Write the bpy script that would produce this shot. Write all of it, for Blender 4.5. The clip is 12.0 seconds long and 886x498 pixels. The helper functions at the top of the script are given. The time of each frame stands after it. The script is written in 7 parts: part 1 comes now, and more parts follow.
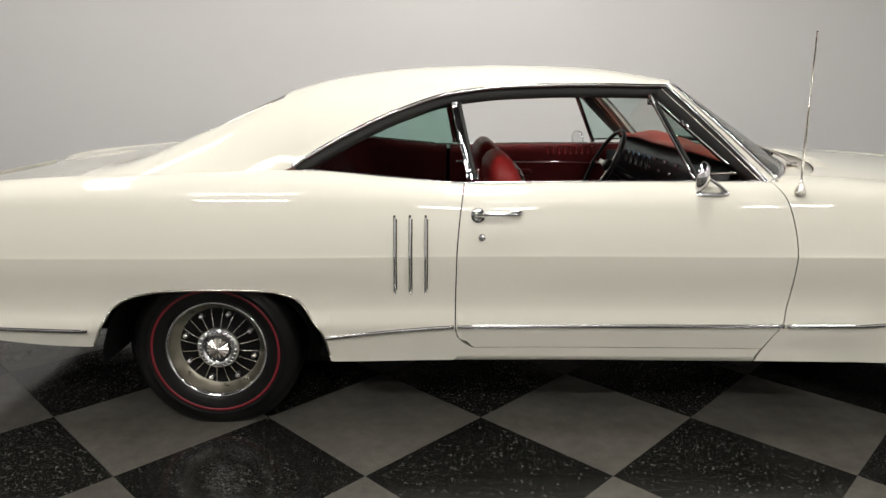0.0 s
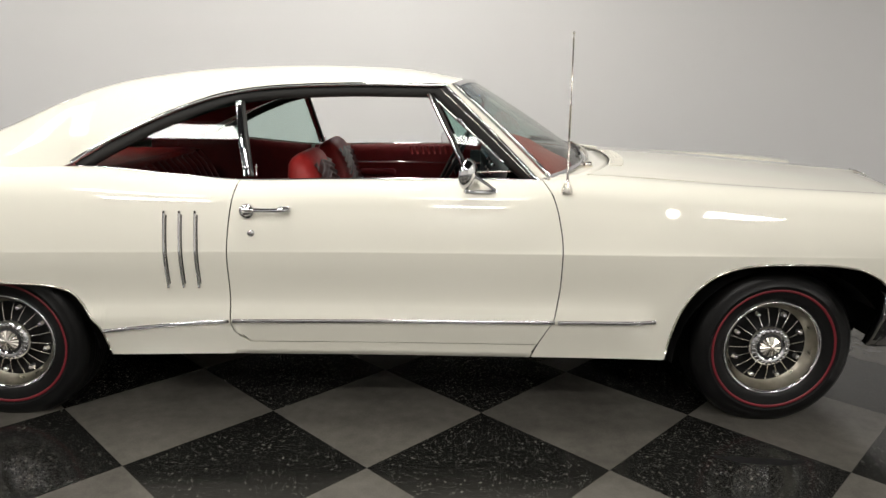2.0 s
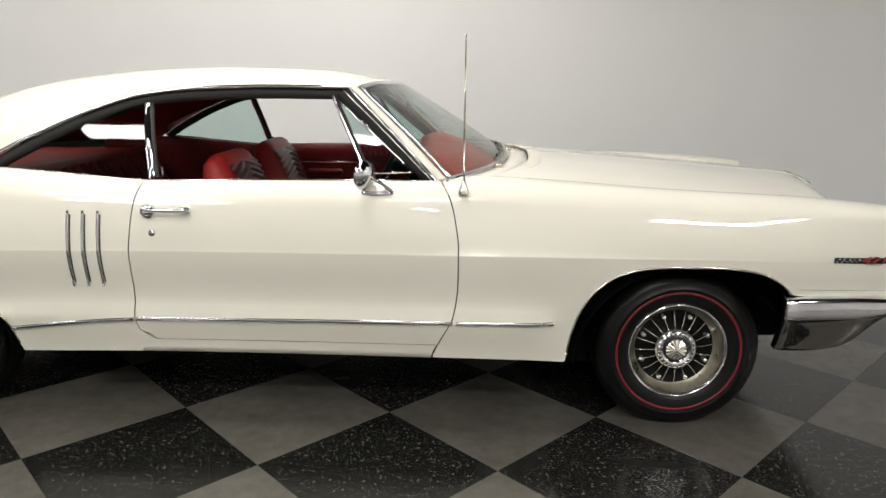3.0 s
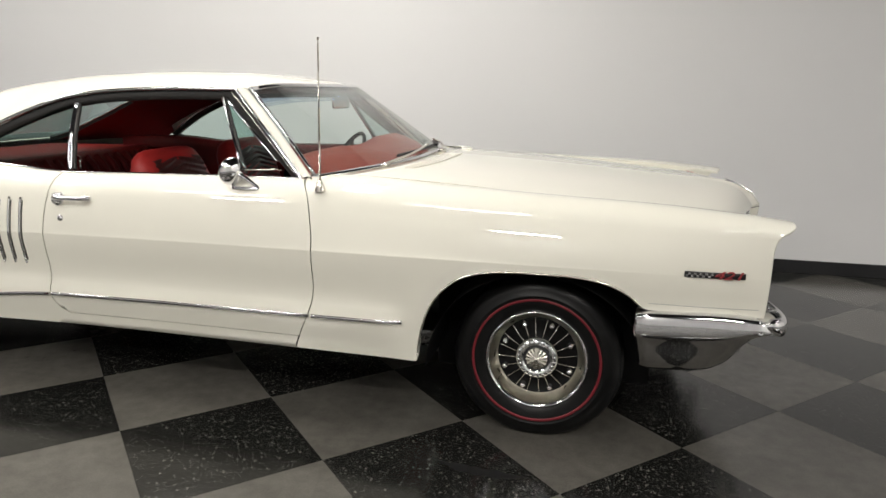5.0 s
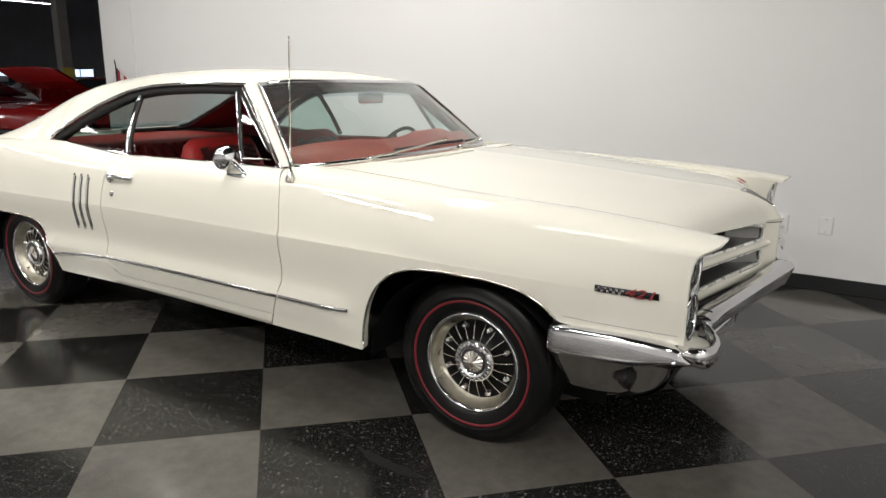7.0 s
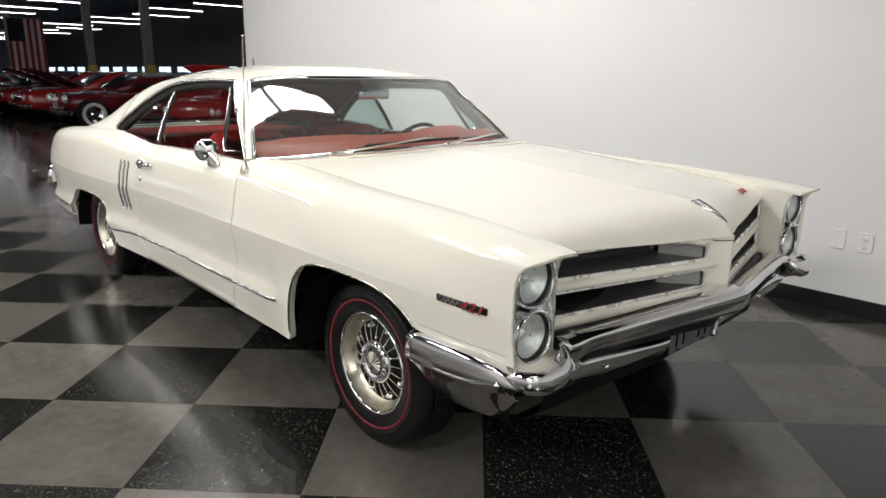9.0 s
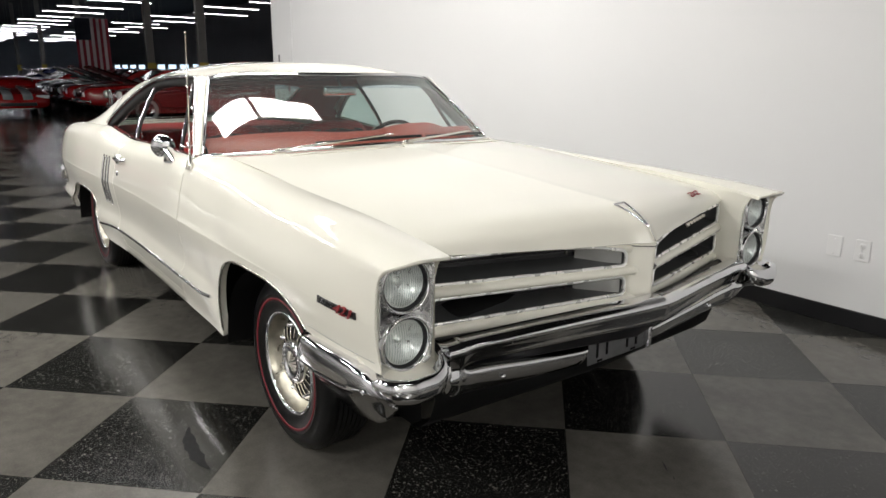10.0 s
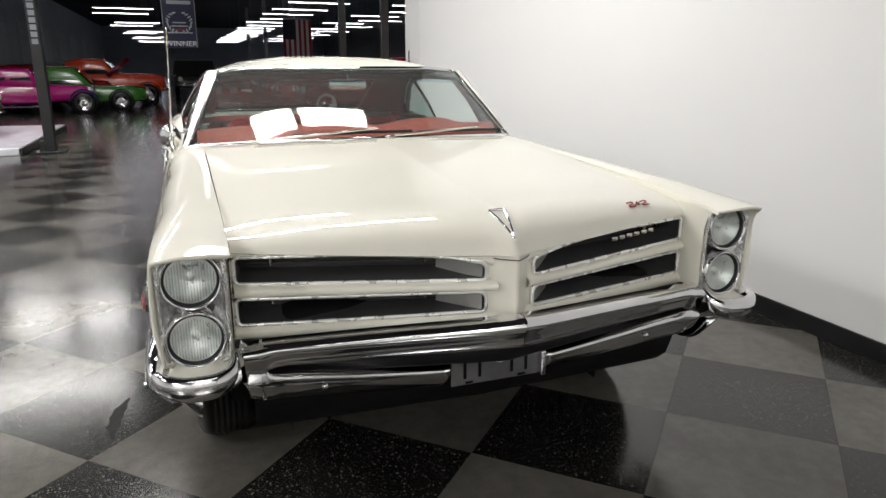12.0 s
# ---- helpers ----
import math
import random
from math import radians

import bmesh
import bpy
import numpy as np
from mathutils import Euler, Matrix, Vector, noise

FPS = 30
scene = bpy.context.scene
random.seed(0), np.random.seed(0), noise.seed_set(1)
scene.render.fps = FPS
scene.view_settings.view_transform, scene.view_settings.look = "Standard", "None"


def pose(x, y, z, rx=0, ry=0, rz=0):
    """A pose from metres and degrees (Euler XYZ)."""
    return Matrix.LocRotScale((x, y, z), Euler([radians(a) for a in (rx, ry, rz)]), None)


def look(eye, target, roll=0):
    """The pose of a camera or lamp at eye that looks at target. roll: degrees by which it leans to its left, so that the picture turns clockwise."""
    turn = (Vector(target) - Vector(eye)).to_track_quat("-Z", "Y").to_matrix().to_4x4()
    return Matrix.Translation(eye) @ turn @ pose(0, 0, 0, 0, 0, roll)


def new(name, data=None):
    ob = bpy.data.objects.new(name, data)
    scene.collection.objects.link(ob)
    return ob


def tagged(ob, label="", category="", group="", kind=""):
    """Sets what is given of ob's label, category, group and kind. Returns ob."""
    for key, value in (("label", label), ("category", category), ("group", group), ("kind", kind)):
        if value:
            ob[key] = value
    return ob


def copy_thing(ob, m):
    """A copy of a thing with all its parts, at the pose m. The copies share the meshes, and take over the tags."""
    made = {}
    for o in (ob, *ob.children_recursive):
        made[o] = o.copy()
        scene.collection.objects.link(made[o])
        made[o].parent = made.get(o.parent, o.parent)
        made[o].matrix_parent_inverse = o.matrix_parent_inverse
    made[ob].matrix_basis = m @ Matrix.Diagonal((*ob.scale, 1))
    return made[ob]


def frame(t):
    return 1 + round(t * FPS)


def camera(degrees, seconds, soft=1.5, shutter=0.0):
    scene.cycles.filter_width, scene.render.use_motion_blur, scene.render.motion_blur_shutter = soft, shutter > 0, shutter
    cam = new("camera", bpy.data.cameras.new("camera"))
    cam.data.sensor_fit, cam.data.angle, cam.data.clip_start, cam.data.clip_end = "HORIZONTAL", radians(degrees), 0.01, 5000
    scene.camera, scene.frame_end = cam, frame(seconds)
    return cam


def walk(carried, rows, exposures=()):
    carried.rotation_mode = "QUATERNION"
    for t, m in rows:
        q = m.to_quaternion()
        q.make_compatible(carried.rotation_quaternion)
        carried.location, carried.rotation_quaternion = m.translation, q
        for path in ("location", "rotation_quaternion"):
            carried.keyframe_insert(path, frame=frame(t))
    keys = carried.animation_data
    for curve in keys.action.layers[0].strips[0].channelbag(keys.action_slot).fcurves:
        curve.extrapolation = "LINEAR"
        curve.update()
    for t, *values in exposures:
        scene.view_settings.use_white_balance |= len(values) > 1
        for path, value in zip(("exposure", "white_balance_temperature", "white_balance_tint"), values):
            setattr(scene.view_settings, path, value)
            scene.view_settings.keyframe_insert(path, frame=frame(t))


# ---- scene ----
cam = camera(65.8, 12.0)
PATH = [
    (0, (0.838, -3.335, 1.324), (0.878, -1.391, 0.853), 0.6),
    (0.5, (1.019, -3.343, 1.324), (1.078, -1.398, 0.863), 0.8),
    (1, (1.223, -3.353, 1.324), (1.285, -1.411, 0.85), 0.8),
    (1.5, (1.477, -3.377, 1.319), (1.527, -1.433, 0.853), 0.8),
    (2, (1.723, -3.396, 1.317), (1.74, -1.45, 0.856), 0.8),
    (2.5, (1.965, -3.404, 1.328), (1.964, -1.454, 0.882), 0.8),
    (3, (2.194, -3.409, 1.335), (2.147, -1.465, 0.87), 0.7),
    (3.5, (2.458, -3.417, 1.345), (2.376, -1.47, 0.892), 0.7),
    (3.7, (2.571, -3.419, 1.355), (2.479, -1.474, 0.897), 0.7),
    (5.3, (3.44, -3.299, 1.328), (2.898, -1.43, 0.87), 0.9),
    (5.5, (3.522, -3.287, 1.343), (2.934, -1.432, 0.879), 1.2),
    (6, (3.751, -3.195, 1.35), (3.008, -1.398, 0.881), 1.1),
    (6.5, (4.002, -3.072, 1.348), (3.127, -1.337, 0.875), 0.9),
    (7, (4.241, -2.936, 1.347), (3.224, -1.281, 0.872), 0.7),
    (7.2, (4.32, -2.875, 1.349), (3.257, -1.25, 0.869), 0.5),
    (8.8, (4.947, -2.304, 1.363), (3.541, -0.969, 0.873), 0.6),
    (9, (5.004, -2.228, 1.362), (3.574, -0.919, 0.869), 0.6),
    (9.5, (5.144, -2.011, 1.365), (3.656, -0.772, 0.866), 0.6),
    (10, (5.279, -1.791, 1.364), (3.741, -0.615, 0.861), 0.5),
    (10.5, (5.4, -1.561, 1.363), (3.792, -0.484, 0.857), 0.6),
    (11, (5.499, -1.32, 1.363), (3.823, -0.356, 0.853), 0.6),
    (11.5, (5.593, -1.063, 1.364), (3.855, -0.219, 0.846), 0.5),
    (12, (5.667, -0.799, 1.357), (3.86, -0.116, 0.839), 0.1),
]
walk(cam, [(t, look(eye, target, roll)) for t, eye, target, roll in PATH], [(0, -0.34, 6620, 10), (0.5, -0.29, 6620, 10), (1, -0.20, 6620, 10), (2, -0.15, 6620, 10), (3.5, -0.10, 6600, 10), (6, -0.05, 6580, 10), (9, 0.11, 6460, 10), (12, 0.22, 6400, 10)])

# ---- world and light ----
world = bpy.data.worlds.new("hall_air")
scene.world = world
world.use_nodes = True
world.node_tree.nodes["Background"].inputs[0].default_value = (0.75, 0.82, 1.0, 1)
world.node_tree.nodes["Background"].inputs[1].default_value = 0.3

CY = 0.07          # the car's centre line
WALL_Y = 2.2       # the white wall beside the car
STRIP_H = 3.85      # height of the fluorescent fixtures


def lamp(name, x, y, z, sx, sy, watts, color=(1, 0.976, 0.932)):
    data = bpy.data.lights.new(name, "AREA")
    data.shape, data.size, data.size_y, data.energy, data.color = "RECTANGLE", sx, sy, watts, color
    ob = new(name, data)
    ob.matrix_world = pose(x, y, z)
    return ob


# ceiling panels out of view, over the bay, the aisle beside it and the bays across: x, y, height, length along x, along
# y, watts
# x 1.35 matches the windscreen reflection; x -2 and 7.4 are added fill
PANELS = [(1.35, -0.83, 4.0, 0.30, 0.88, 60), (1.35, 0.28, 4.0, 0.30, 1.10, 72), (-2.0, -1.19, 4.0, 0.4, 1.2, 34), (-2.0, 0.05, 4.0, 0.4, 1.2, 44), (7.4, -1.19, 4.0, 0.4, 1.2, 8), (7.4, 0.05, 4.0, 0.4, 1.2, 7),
          # x -1.08, 4.86 follow body reflections; others are added, 10.8 lighting the front
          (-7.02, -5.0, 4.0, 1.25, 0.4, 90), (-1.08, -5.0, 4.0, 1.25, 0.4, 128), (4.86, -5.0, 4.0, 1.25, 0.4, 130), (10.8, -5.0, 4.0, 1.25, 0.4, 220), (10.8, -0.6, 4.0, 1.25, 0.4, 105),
          (-0.8, -3.25, 4.0, 1.25, 0.35, 38), (1.98, -3.35, 4.0, 1.25, 0.35, 36),
          # added to brighten the platform and the floor towards the hall
          (-7.6, -3.3, 4.4, 0.5, 2.4, 84), (-11.6, -3.6, 4.4, 0.5, 2.4, 120),
          # added far fill for the car's side
          (1.89, -8.0, 5.0, 1.25, 0.4, 170)]

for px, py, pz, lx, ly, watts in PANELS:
    lamp("unseen_panel_lamp", px, py, pz, lx, ly, watts)


# ---- materials ----
def mat(name, color, rough=0.5, metal=0.0, coat=0.0, vary=0.06, scale=6.0, bump=0.0, bump_scale=60.0, rough_vary=0.1, spec=0.5, emit=0.0):
    m = bpy.data.materials.new(name)
    m.use_nodes = True
    nt = m.node_tree
    b = nt.nodes["Principled BSDF"]
    b.inputs["Roughness"].default_value = rough
    b.inputs["Metallic"].default_value = metal
    b.inputs["Coat Weight"].default_value = coat
    b.inputs["Coat Roughness"].default_value = 0.018
    b.inputs["Specular IOR Level"].default_value = spec
    tc = nt.nodes.new("ShaderNodeTexCoord")
    no = nt.nodes.new("ShaderNodeTexNoise")
    no.inputs["Scale"].default_value, no.inputs["Detail"].default_value = scale, 6
    nt.links.new(tc.outputs["Object"], no.inputs["Vector"])
    ramp = nt.nodes.new("ShaderNodeMapRange")
    ramp.inputs["From Min"].default_value, ramp.inputs["From Max"].default_value = 0.3, 0.7
    ramp.inputs["To Min"].default_value, ramp.inputs["To Max"].default_value = 1 - vary, 1 + vary
    nt.links.new(no.outputs[0], ramp.inputs[0])
    mul = nt.nodes.new("ShaderNodeVectorMath")
    mul.operation = "SCALE"
    mul.inputs[0].default_value = color
    nt.links.new(ramp.outputs[0], mul.inputs["Scale"])
    nt.links.new(mul.outputs[0], b.inputs["Base Color"])
    if rough_vary:
        r2 = nt.nodes.new("ShaderNodeMapRange")
        r2.inputs["From Min"].default_value, r2.inputs["From Max"].default_value = 0.3, 0.7
        r2.inputs["To Min"].default_value, r2.inputs["To Max"].default_value = rough * (1 - rough_vary), min(1, rough * (1 + rough_vary))
        nt.links.new(no.outputs[0], r2.inputs[0])
        nt.links.new(r2.outputs[0], b.inputs["Roughness"])
    if bump:
        n2 = nt.nodes.new("ShaderNodeTexNoise")
        n2.inputs["Scale"].default_value, n2.inputs["Detail"].default_value = bump_scale, 4
        nt.links.new(tc.outputs["Object"], n2.inputs["Vector"])
        bp = nt.nodes.new("ShaderNodeBump")
        bp.inputs["Strength"].default_value, bp.inputs["Distance"].default_value = bump, 0.01
        nt.links.new(n2.outputs[0], bp.inputs["Height"])
        nt.links.new(bp.outputs[0], b.inputs["Normal"])
    if emit:
        b.inputs["Emission Color"].default_value = (*color, 1)
        b.inputs["Emission Strength"].default_value = emit
    return m


def glass(name, color, rough=0.0, dust=0.0):
    """A thin tinted pane: lets light straight through, mirrors at its surface, with a film of dust on it."""
    m = bpy.data.materials.new(name)
    m.use_nodes = True
    nt = m.node_tree
    nt.nodes.remove(nt.nodes["Principled BSDF"])
    out = nt.nodes["Material Output"]
    tr, gl, mx, lw, pw, fr = (nt.nodes.new(k) for k in ("ShaderNodeBsdfTransparent", "ShaderNodeBsdfGlossy", "ShaderNodeMixShader", "ShaderNodeLayerWeight", "ShaderNodeMath", "ShaderNodeMapRange"))
    tr.inputs[0].default_value = (*color, 1)
    gl.inputs["Roughness"].default_value = rough
    lw.inputs["Blend"].default_value = 0.5
    pw.operation = "POWER"
    pw.inputs[1].default_value = 4.5
    fr.inputs["To Min"].default_value, fr.inputs["To Max"].default_value = 0.055, 1.0
    nt.links.new(lw.outputs["Facing"], pw.inputs[0])
    nt.links.new(pw.outputs[0], fr.inputs[0])
    nt.links.new(fr.outputs[0], mx.inputs[0])
    nt.links.new(tr.outputs[0], mx.inputs[1])
    nt.links.new(gl.outputs[0], mx.inputs[2])
    film, haze = nt.nodes.new("ShaderNodeBsdfDiffuse"), nt.nodes.new("ShaderNodeMixShader")
    film.inputs[0].default_value = (0.6, 0.6, 0.58, 1)
    haze.inputs[0].default_value = dust
    nt.links.new(mx.outputs[0], haze.inputs[1])
    nt.links.new(film.outputs[0], haze.inputs[2])
    nt.links.new(haze.outputs[0], out.inputs[0])
    return m


PAINT = mat("cream_paint", (0.765, 0.744, 0.652), 0.55, coat=1.0, vary=0.012, scale=2.0, rough_vary=0.05, spec=0.25)
CHROME = mat("chrome", (0.74, 0.74, 0.755), 0.07, metal=1.0, vary=0.03, scale=9, rough_vary=0.4)
SATIN = mat("brushed_metal", (0.70, 0.67, 0.60), 0.22, metal=1.0, vary=0.03, scale=30, rough_vary=0.1)
RUBBER = mat("black_rubber", (0.004, 0.004, 0.004), 0.35, vary=0.2, scale=14, bump=0.04, bump_scale=120, spec=0.25)
DISH = mat("brushed_wheel_dish", (0.46, 0.435, 0.36), 0.34, metal=1.0, vary=0.16, scale=26, rough_vary=0.25)
DRUM = mat("black_wheel_paint", (0.003, 0.003, 0.003), 0.4, vary=0.2, spec=0.16)
STRIPE = mat("red_sidewall_line", (0.15, 0.006, 0.013), 0.5, vary=0.1)
BEZEL = mat("plated_bezel", (0.82, 0.82, 0.80), 0.24, metal=0.75, vary=0.06, scale=25, rough_vary=0.4)
BLACK = mat("black_enamel", (0.006, 0.006, 0.007), 0.42, vary=0.2)
UNDER = mat("underbody_black", (0.004, 0.004, 0.004), 0.8, vary=0.3, spec=0.15)
SEAL = mat("weatherstrip_black", (0.014, 0.013, 0.012), 0.55, vary=0.15)
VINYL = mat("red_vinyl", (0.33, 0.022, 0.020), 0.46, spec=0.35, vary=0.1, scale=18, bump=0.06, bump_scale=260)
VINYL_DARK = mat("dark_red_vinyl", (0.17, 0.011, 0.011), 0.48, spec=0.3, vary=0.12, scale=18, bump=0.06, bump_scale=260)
DASHTOP = mat("red_dash_pad", (0.44, 0.065, 0.042), 0.5, vary=0.08, scale=14, bump=0.05, bump_scale=240)
HEADLINER = mat("red_headliner", (0.20, 0.012, 0.014), 0.7, vary=0.08, scale=20, bump=0.05, bump_scale=300)
DASHFACE = mat("dark_dash_face", (0.018, 0.016, 0.016), 0.3, vary=0.2)
TINT = glass("tinted_glass", (0.70, 0.80, 0.775), 0.0, 0.055)
REARTINT = glass("dark_rear_glass", (0.44, 0.53, 0.52))
SIDETINT = glass("green_side_glass", (0.62, 0.76, 0.73))
LENS = glass("lamp_glass", (0.92, 0.94, 0.94), 0.02)
REFLECTOR = mat("lamp_reflector", (0.88, 0.88, 0.85), 0.36, metal=0.7, vary=0.12, scale=40, rough_vary=0.3)
RED = mat("badge_red", (0.27, 0.035, 0.038), 0.35, vary=0.05)
GREYPLATE = mat("plate_bracket_metal", (0.19, 0.19, 0.195), 0.35, metal=0.7, vary=0.15, scale=20)
GRILLE_DARK = mat("grille_black", (0.012, 0.012, 0.013), 0.38, vary=0.2)
GRILLE_GREY = mat("grille_grey", (0.09, 0.092, 0.093), 0.34, metal=0.5, vary=0.15)
WALLPAINT = mat("wall_paint", (0.70, 0.695, 0.695), 0.75, vary=0.012, scale=1.2, bump=0.03, bump_scale=180)
BASE = mat("baseboard_black", (0.01, 0.01, 0.011), 0.4, vary=0.15)
PLATE = mat("white_plastic", (0.715, 0.71, 0.705), 0.4, vary=0.02)


# ---- mesh helpers ----
def curve(*keys):
    """A smooth curve through (x, y) keys, without overshoot."""
    xs, ys = np.array([k[0] for k in keys], float), np.array([k[1] for k in keys], float)
    h, d = np.diff(xs), np.diff(ys) / np.diff(xs)
    m = np.zeros(len(xs))
    m[0], m[-1] = d[0], d[-1]
    for i in range(1, len(xs) - 1):
        if d[i - 1] * d[i] > 0:
            w1, w2 = 2 * h[i] + h[i - 1], h[i] + 2 * h[i - 1]
            m[i] = (w1 + w2) / (w1 / d[i - 1] + w2 / d[i])

    def at(x):
        x = min(max(x, xs[0]), xs[-1])
        i = min(max(int(np.searchsorted(xs, x)) - 1, 0), len(h) - 1)
        t = (x - xs[i]) / h[i]
        return float((2 * t**3 - 3 * t * t + 1) * ys[i] + (t**3 - 2 * t * t + t) * h[i] * m[i] + (-2 * t**3 + 3 * t * t) * ys[i + 1] + (t**3 - t * t) * h[i] * m[i + 1])
    return at


def lerp(a, b, t):
    return a + (b - a) * t


def bez(p0, p1, p2, p3, t):
    s = 1 - t
    return tuple(s**3 * a + 3 * s * s * t * b + 3 * s * t * t * c + t**3 * d for a, b, c, d in zip(p0, p1, p2, p3))


def part(name, bm, material, parent=None, label="", smooth=True, recalc=False):
    if recalc:
        bmesh.ops.recalc_face_normals(bm, faces=bm.faces[:])
    me = bpy.data.meshes.new(name)
    bm.to_mesh(me)
    bm.free()
    me.materials.append(material)
    if smooth:
        me.shade_smooth()
    ob = new(name, me)
    if parent is not None:
        ob.parent = parent
    if label:
        tagged(ob, label)
    return ob


def thing(name, label, category, m=None, group="", kind=""):
    ob = new(name)
    if m is not None:
        ob.matrix_world = m
    return tagged(ob, label, category, group, kind)


def grid(bm, rows, flip=False, close_u=False, close_v=False):
    """Quads over rows of points."""
    vs = [[bm.verts.new(p) for p in r] for r in rows]
    n, k = len(vs), len(vs[0])
    for i in range(n if close_u else n - 1):
        for j in range(k if close_v else k - 1):
            q = [vs[i][j], vs[(i + 1) % n][j], vs[(i + 1) % n][(j + 1) % k], vs[i][(j + 1) % k]]
            bm.faces.new(q[::-1] if flip else q)
    return vs


def box(bm, cx, cy, cz, sx, sy, sz, bevel=0.0, segs=2, m=None):
    r = bmesh.ops.create_cube(bm, size=1, matrix=Matrix.Translation((cx, cy, cz)) @ Matrix.Diagonal((sx, sy, sz, 1)))
    vs = r["verts"]
    if bevel:
        es = list({e for v in vs for e in v.link_edges})
        out = bmesh.ops.bevel(bm, geom=es, offset=bevel, segments=segs, affect="EDGES", profile=0.5)
        vs = list({v for f in out["faces"] for v in f.verts} | {v for v in vs if v.is_valid})
    if m is not None:
        bmesh.ops.transform(bm, matrix=m, verts=vs)
    return vs


def sweep(bm, path, section, up=(0, 0, 1), closed=False, caps=True):
    """A section of (side, up) points carried along a path."""
    path = [Vector(p) for p in path]
    n, rows = len(path), []
    for i, p in enumerate(path):
        a = path[i - 1] if i or closed else p
        b = path[(i + 1) % n] if i < n - 1 or closed else p
        t = (b - a).normalized()
        s = t.cross(Vector(up))
        s = s.normalized() if s.length > 1e-6 else Vector((1, 0, 0))
        w = s.cross(t).normalized()
        rows.append([p + s * u + w * v for u, v in section])
    vs = grid(bm, rows, close_u=closed, close_v=True)
    if caps and not closed:
        bm.faces.new(vs[0][::-1])
        bm.faces.new(vs[-1])
    return vs


def ring(r, n=10, rx=None):
    return [(r * math.cos(2 * math.pi * i / n), (rx or r) * math.sin(2 * math.pi * i / n)) for i in range(n)]


def tube(bm, path, r, n=10, closed=False, up=(0, 0, 1)):
    return sweep(bm, path, ring(r, n), up, closed)


def strip(w, h):
    """A flat section with softened corners, for trim."""
    a, b, c = w / 2, h / 2, min(w, h) * 0.25
    return [(-a, -b + c), (-a + c, -b), (a - c, -b), (a, -b + c), (a, b - c), (a - c, b), (-a + c, b), (-a, b - c)]


def lathe(bm, profile, n=48, flip=False):
    """Turns (radius, y) points about the y axis."""
    rows = [[(r * math.cos(2 * math.pi * i / n), y, r * math.sin(2 * math.pi * i / n)) for r, y in profile] for i in range(n)]
    return grid(bm, rows, flip=flip, close_u=True)


def spline(pts, n):
    """n points on a smooth path through pts."""
    pts = [Vector(p) for p in pts]
    d = [0.0]
    for a, b in zip(pts, pts[1:]):
        d.append(d[-1] + (b - a).length)
    cs = [curve(*[(t, p[k]) for t, p in zip(d, pts)]) for k in range(3)]
    return [tuple(c(d[-1] * i / (n - 1)) for c in cs) for i in range(n)]

# ---- the room ----
D = 0.6096 * math.sqrt(0.5)      # half a tile's diagonal
TX, TY = 1.914, -0.783           # a corner of the tile pattern


def slab(name, x0, x1, y0, y1, z0, z1, material, parent=None, bevel=0.0):
    bm = bmesh.new()
    box(bm, (x0 + x1) / 2, (y0 + y1) / 2, (z0 + z1) / 2, x1 - x0, y1 - y0, z1 - z0, bevel)
    return part(name, bm, material, parent, smooth=False)


HALL_DARK = mat("hall_wall_grey", (0.34, 0.345, 0.37), 0.8, vary=0.08, scale=0.6)
HALL_LEFT = mat("hall_wall_panel", (0.42, 0.42, 0.41), 0.7, vary=0.08, scale=0.6)
# end wall out of view, whitened to bounce fill onto the car's front
EAST = mat("end_wall_bounce", (0.76, 0.755, 0.74), 0.7, vary=0.1, scale=0.6)
CEIL = mat("ceiling_black", (0.015, 0.014, 0.017), 0.85, vary=0.2)
SUBFLOOR = mat("floor_joint", (0.02, 0.02, 0.02), 0.7, vary=0.2)
COLUMN = mat("column_grey", (0.22, 0.215, 0.20), 0.7, vary=0.08)
TUBE = mat("lit_tube", (1.0, 0.97, 1.0), 0.5, emit=11.0, vary=0.0, rough_vary=0)
DAYPANE = mat("daylit_pane", (0.62, 0.80, 1.0), 0.4, emit=1.6, vary=0.1, rough_vary=0)
# pink cast of the uplit housings is put into their colour
FIXTURE = mat("fixture_uplit_pink", (0.40, 0.33, 0.41), 0.5, vary=0.03)

X0, X1, Y0, Y1, ZC = -92.0, 12.0, -9.0, 18.5, 6.0
floor = tagged(slab("floor", X0, X1, Y0, Y1, -0.10, -0.004, SUBFLOOR), "checkered floor of grey and black speckled square tiles", "floor", kind="structure")
tagged(slab("ceiling", X0, X1, Y0, Y1, ZC, ZC + 0.2, CEIL), "black painted hall ceiling", "ceiling", kind="structure")
# white wall added out of view, a soft bounce for the car's side
tagged(slab("wall_aisle_bounce", -9.0, X1, Y0 - 0.2, Y0, -0.1, 4.2, WALLPAINT), "unseen white wall added across the aisle to bounce light", "wall", kind="structure")
tagged(slab("wall_south_upper", -9.0, X1, Y0 - 0.2, Y0, 4.2, ZC, HALL_LEFT), "grey upper hall wall above the unseen white wall", "wall", kind="structure")
tagged(slab("wall_south", X0, -9.0, Y0 - 0.2, Y0, -0.1, ZC, HALL_LEFT), "grey panelled hall wall with roll-up doors", "wall", kind="structure")
tagged(slab("wall_north", X0, X1, Y1, Y1 + 0.2, -0.1, ZC, HALL_DARK), "dark grey far hall wall with a row of windows", "wall", kind="structure")
tagged(slab("wall_east", X1, X1 + 0.2, Y0, Y1, -0.1, ZC, EAST), "unseen end wall of the hall, white to bounce light", "wall", kind="structure")
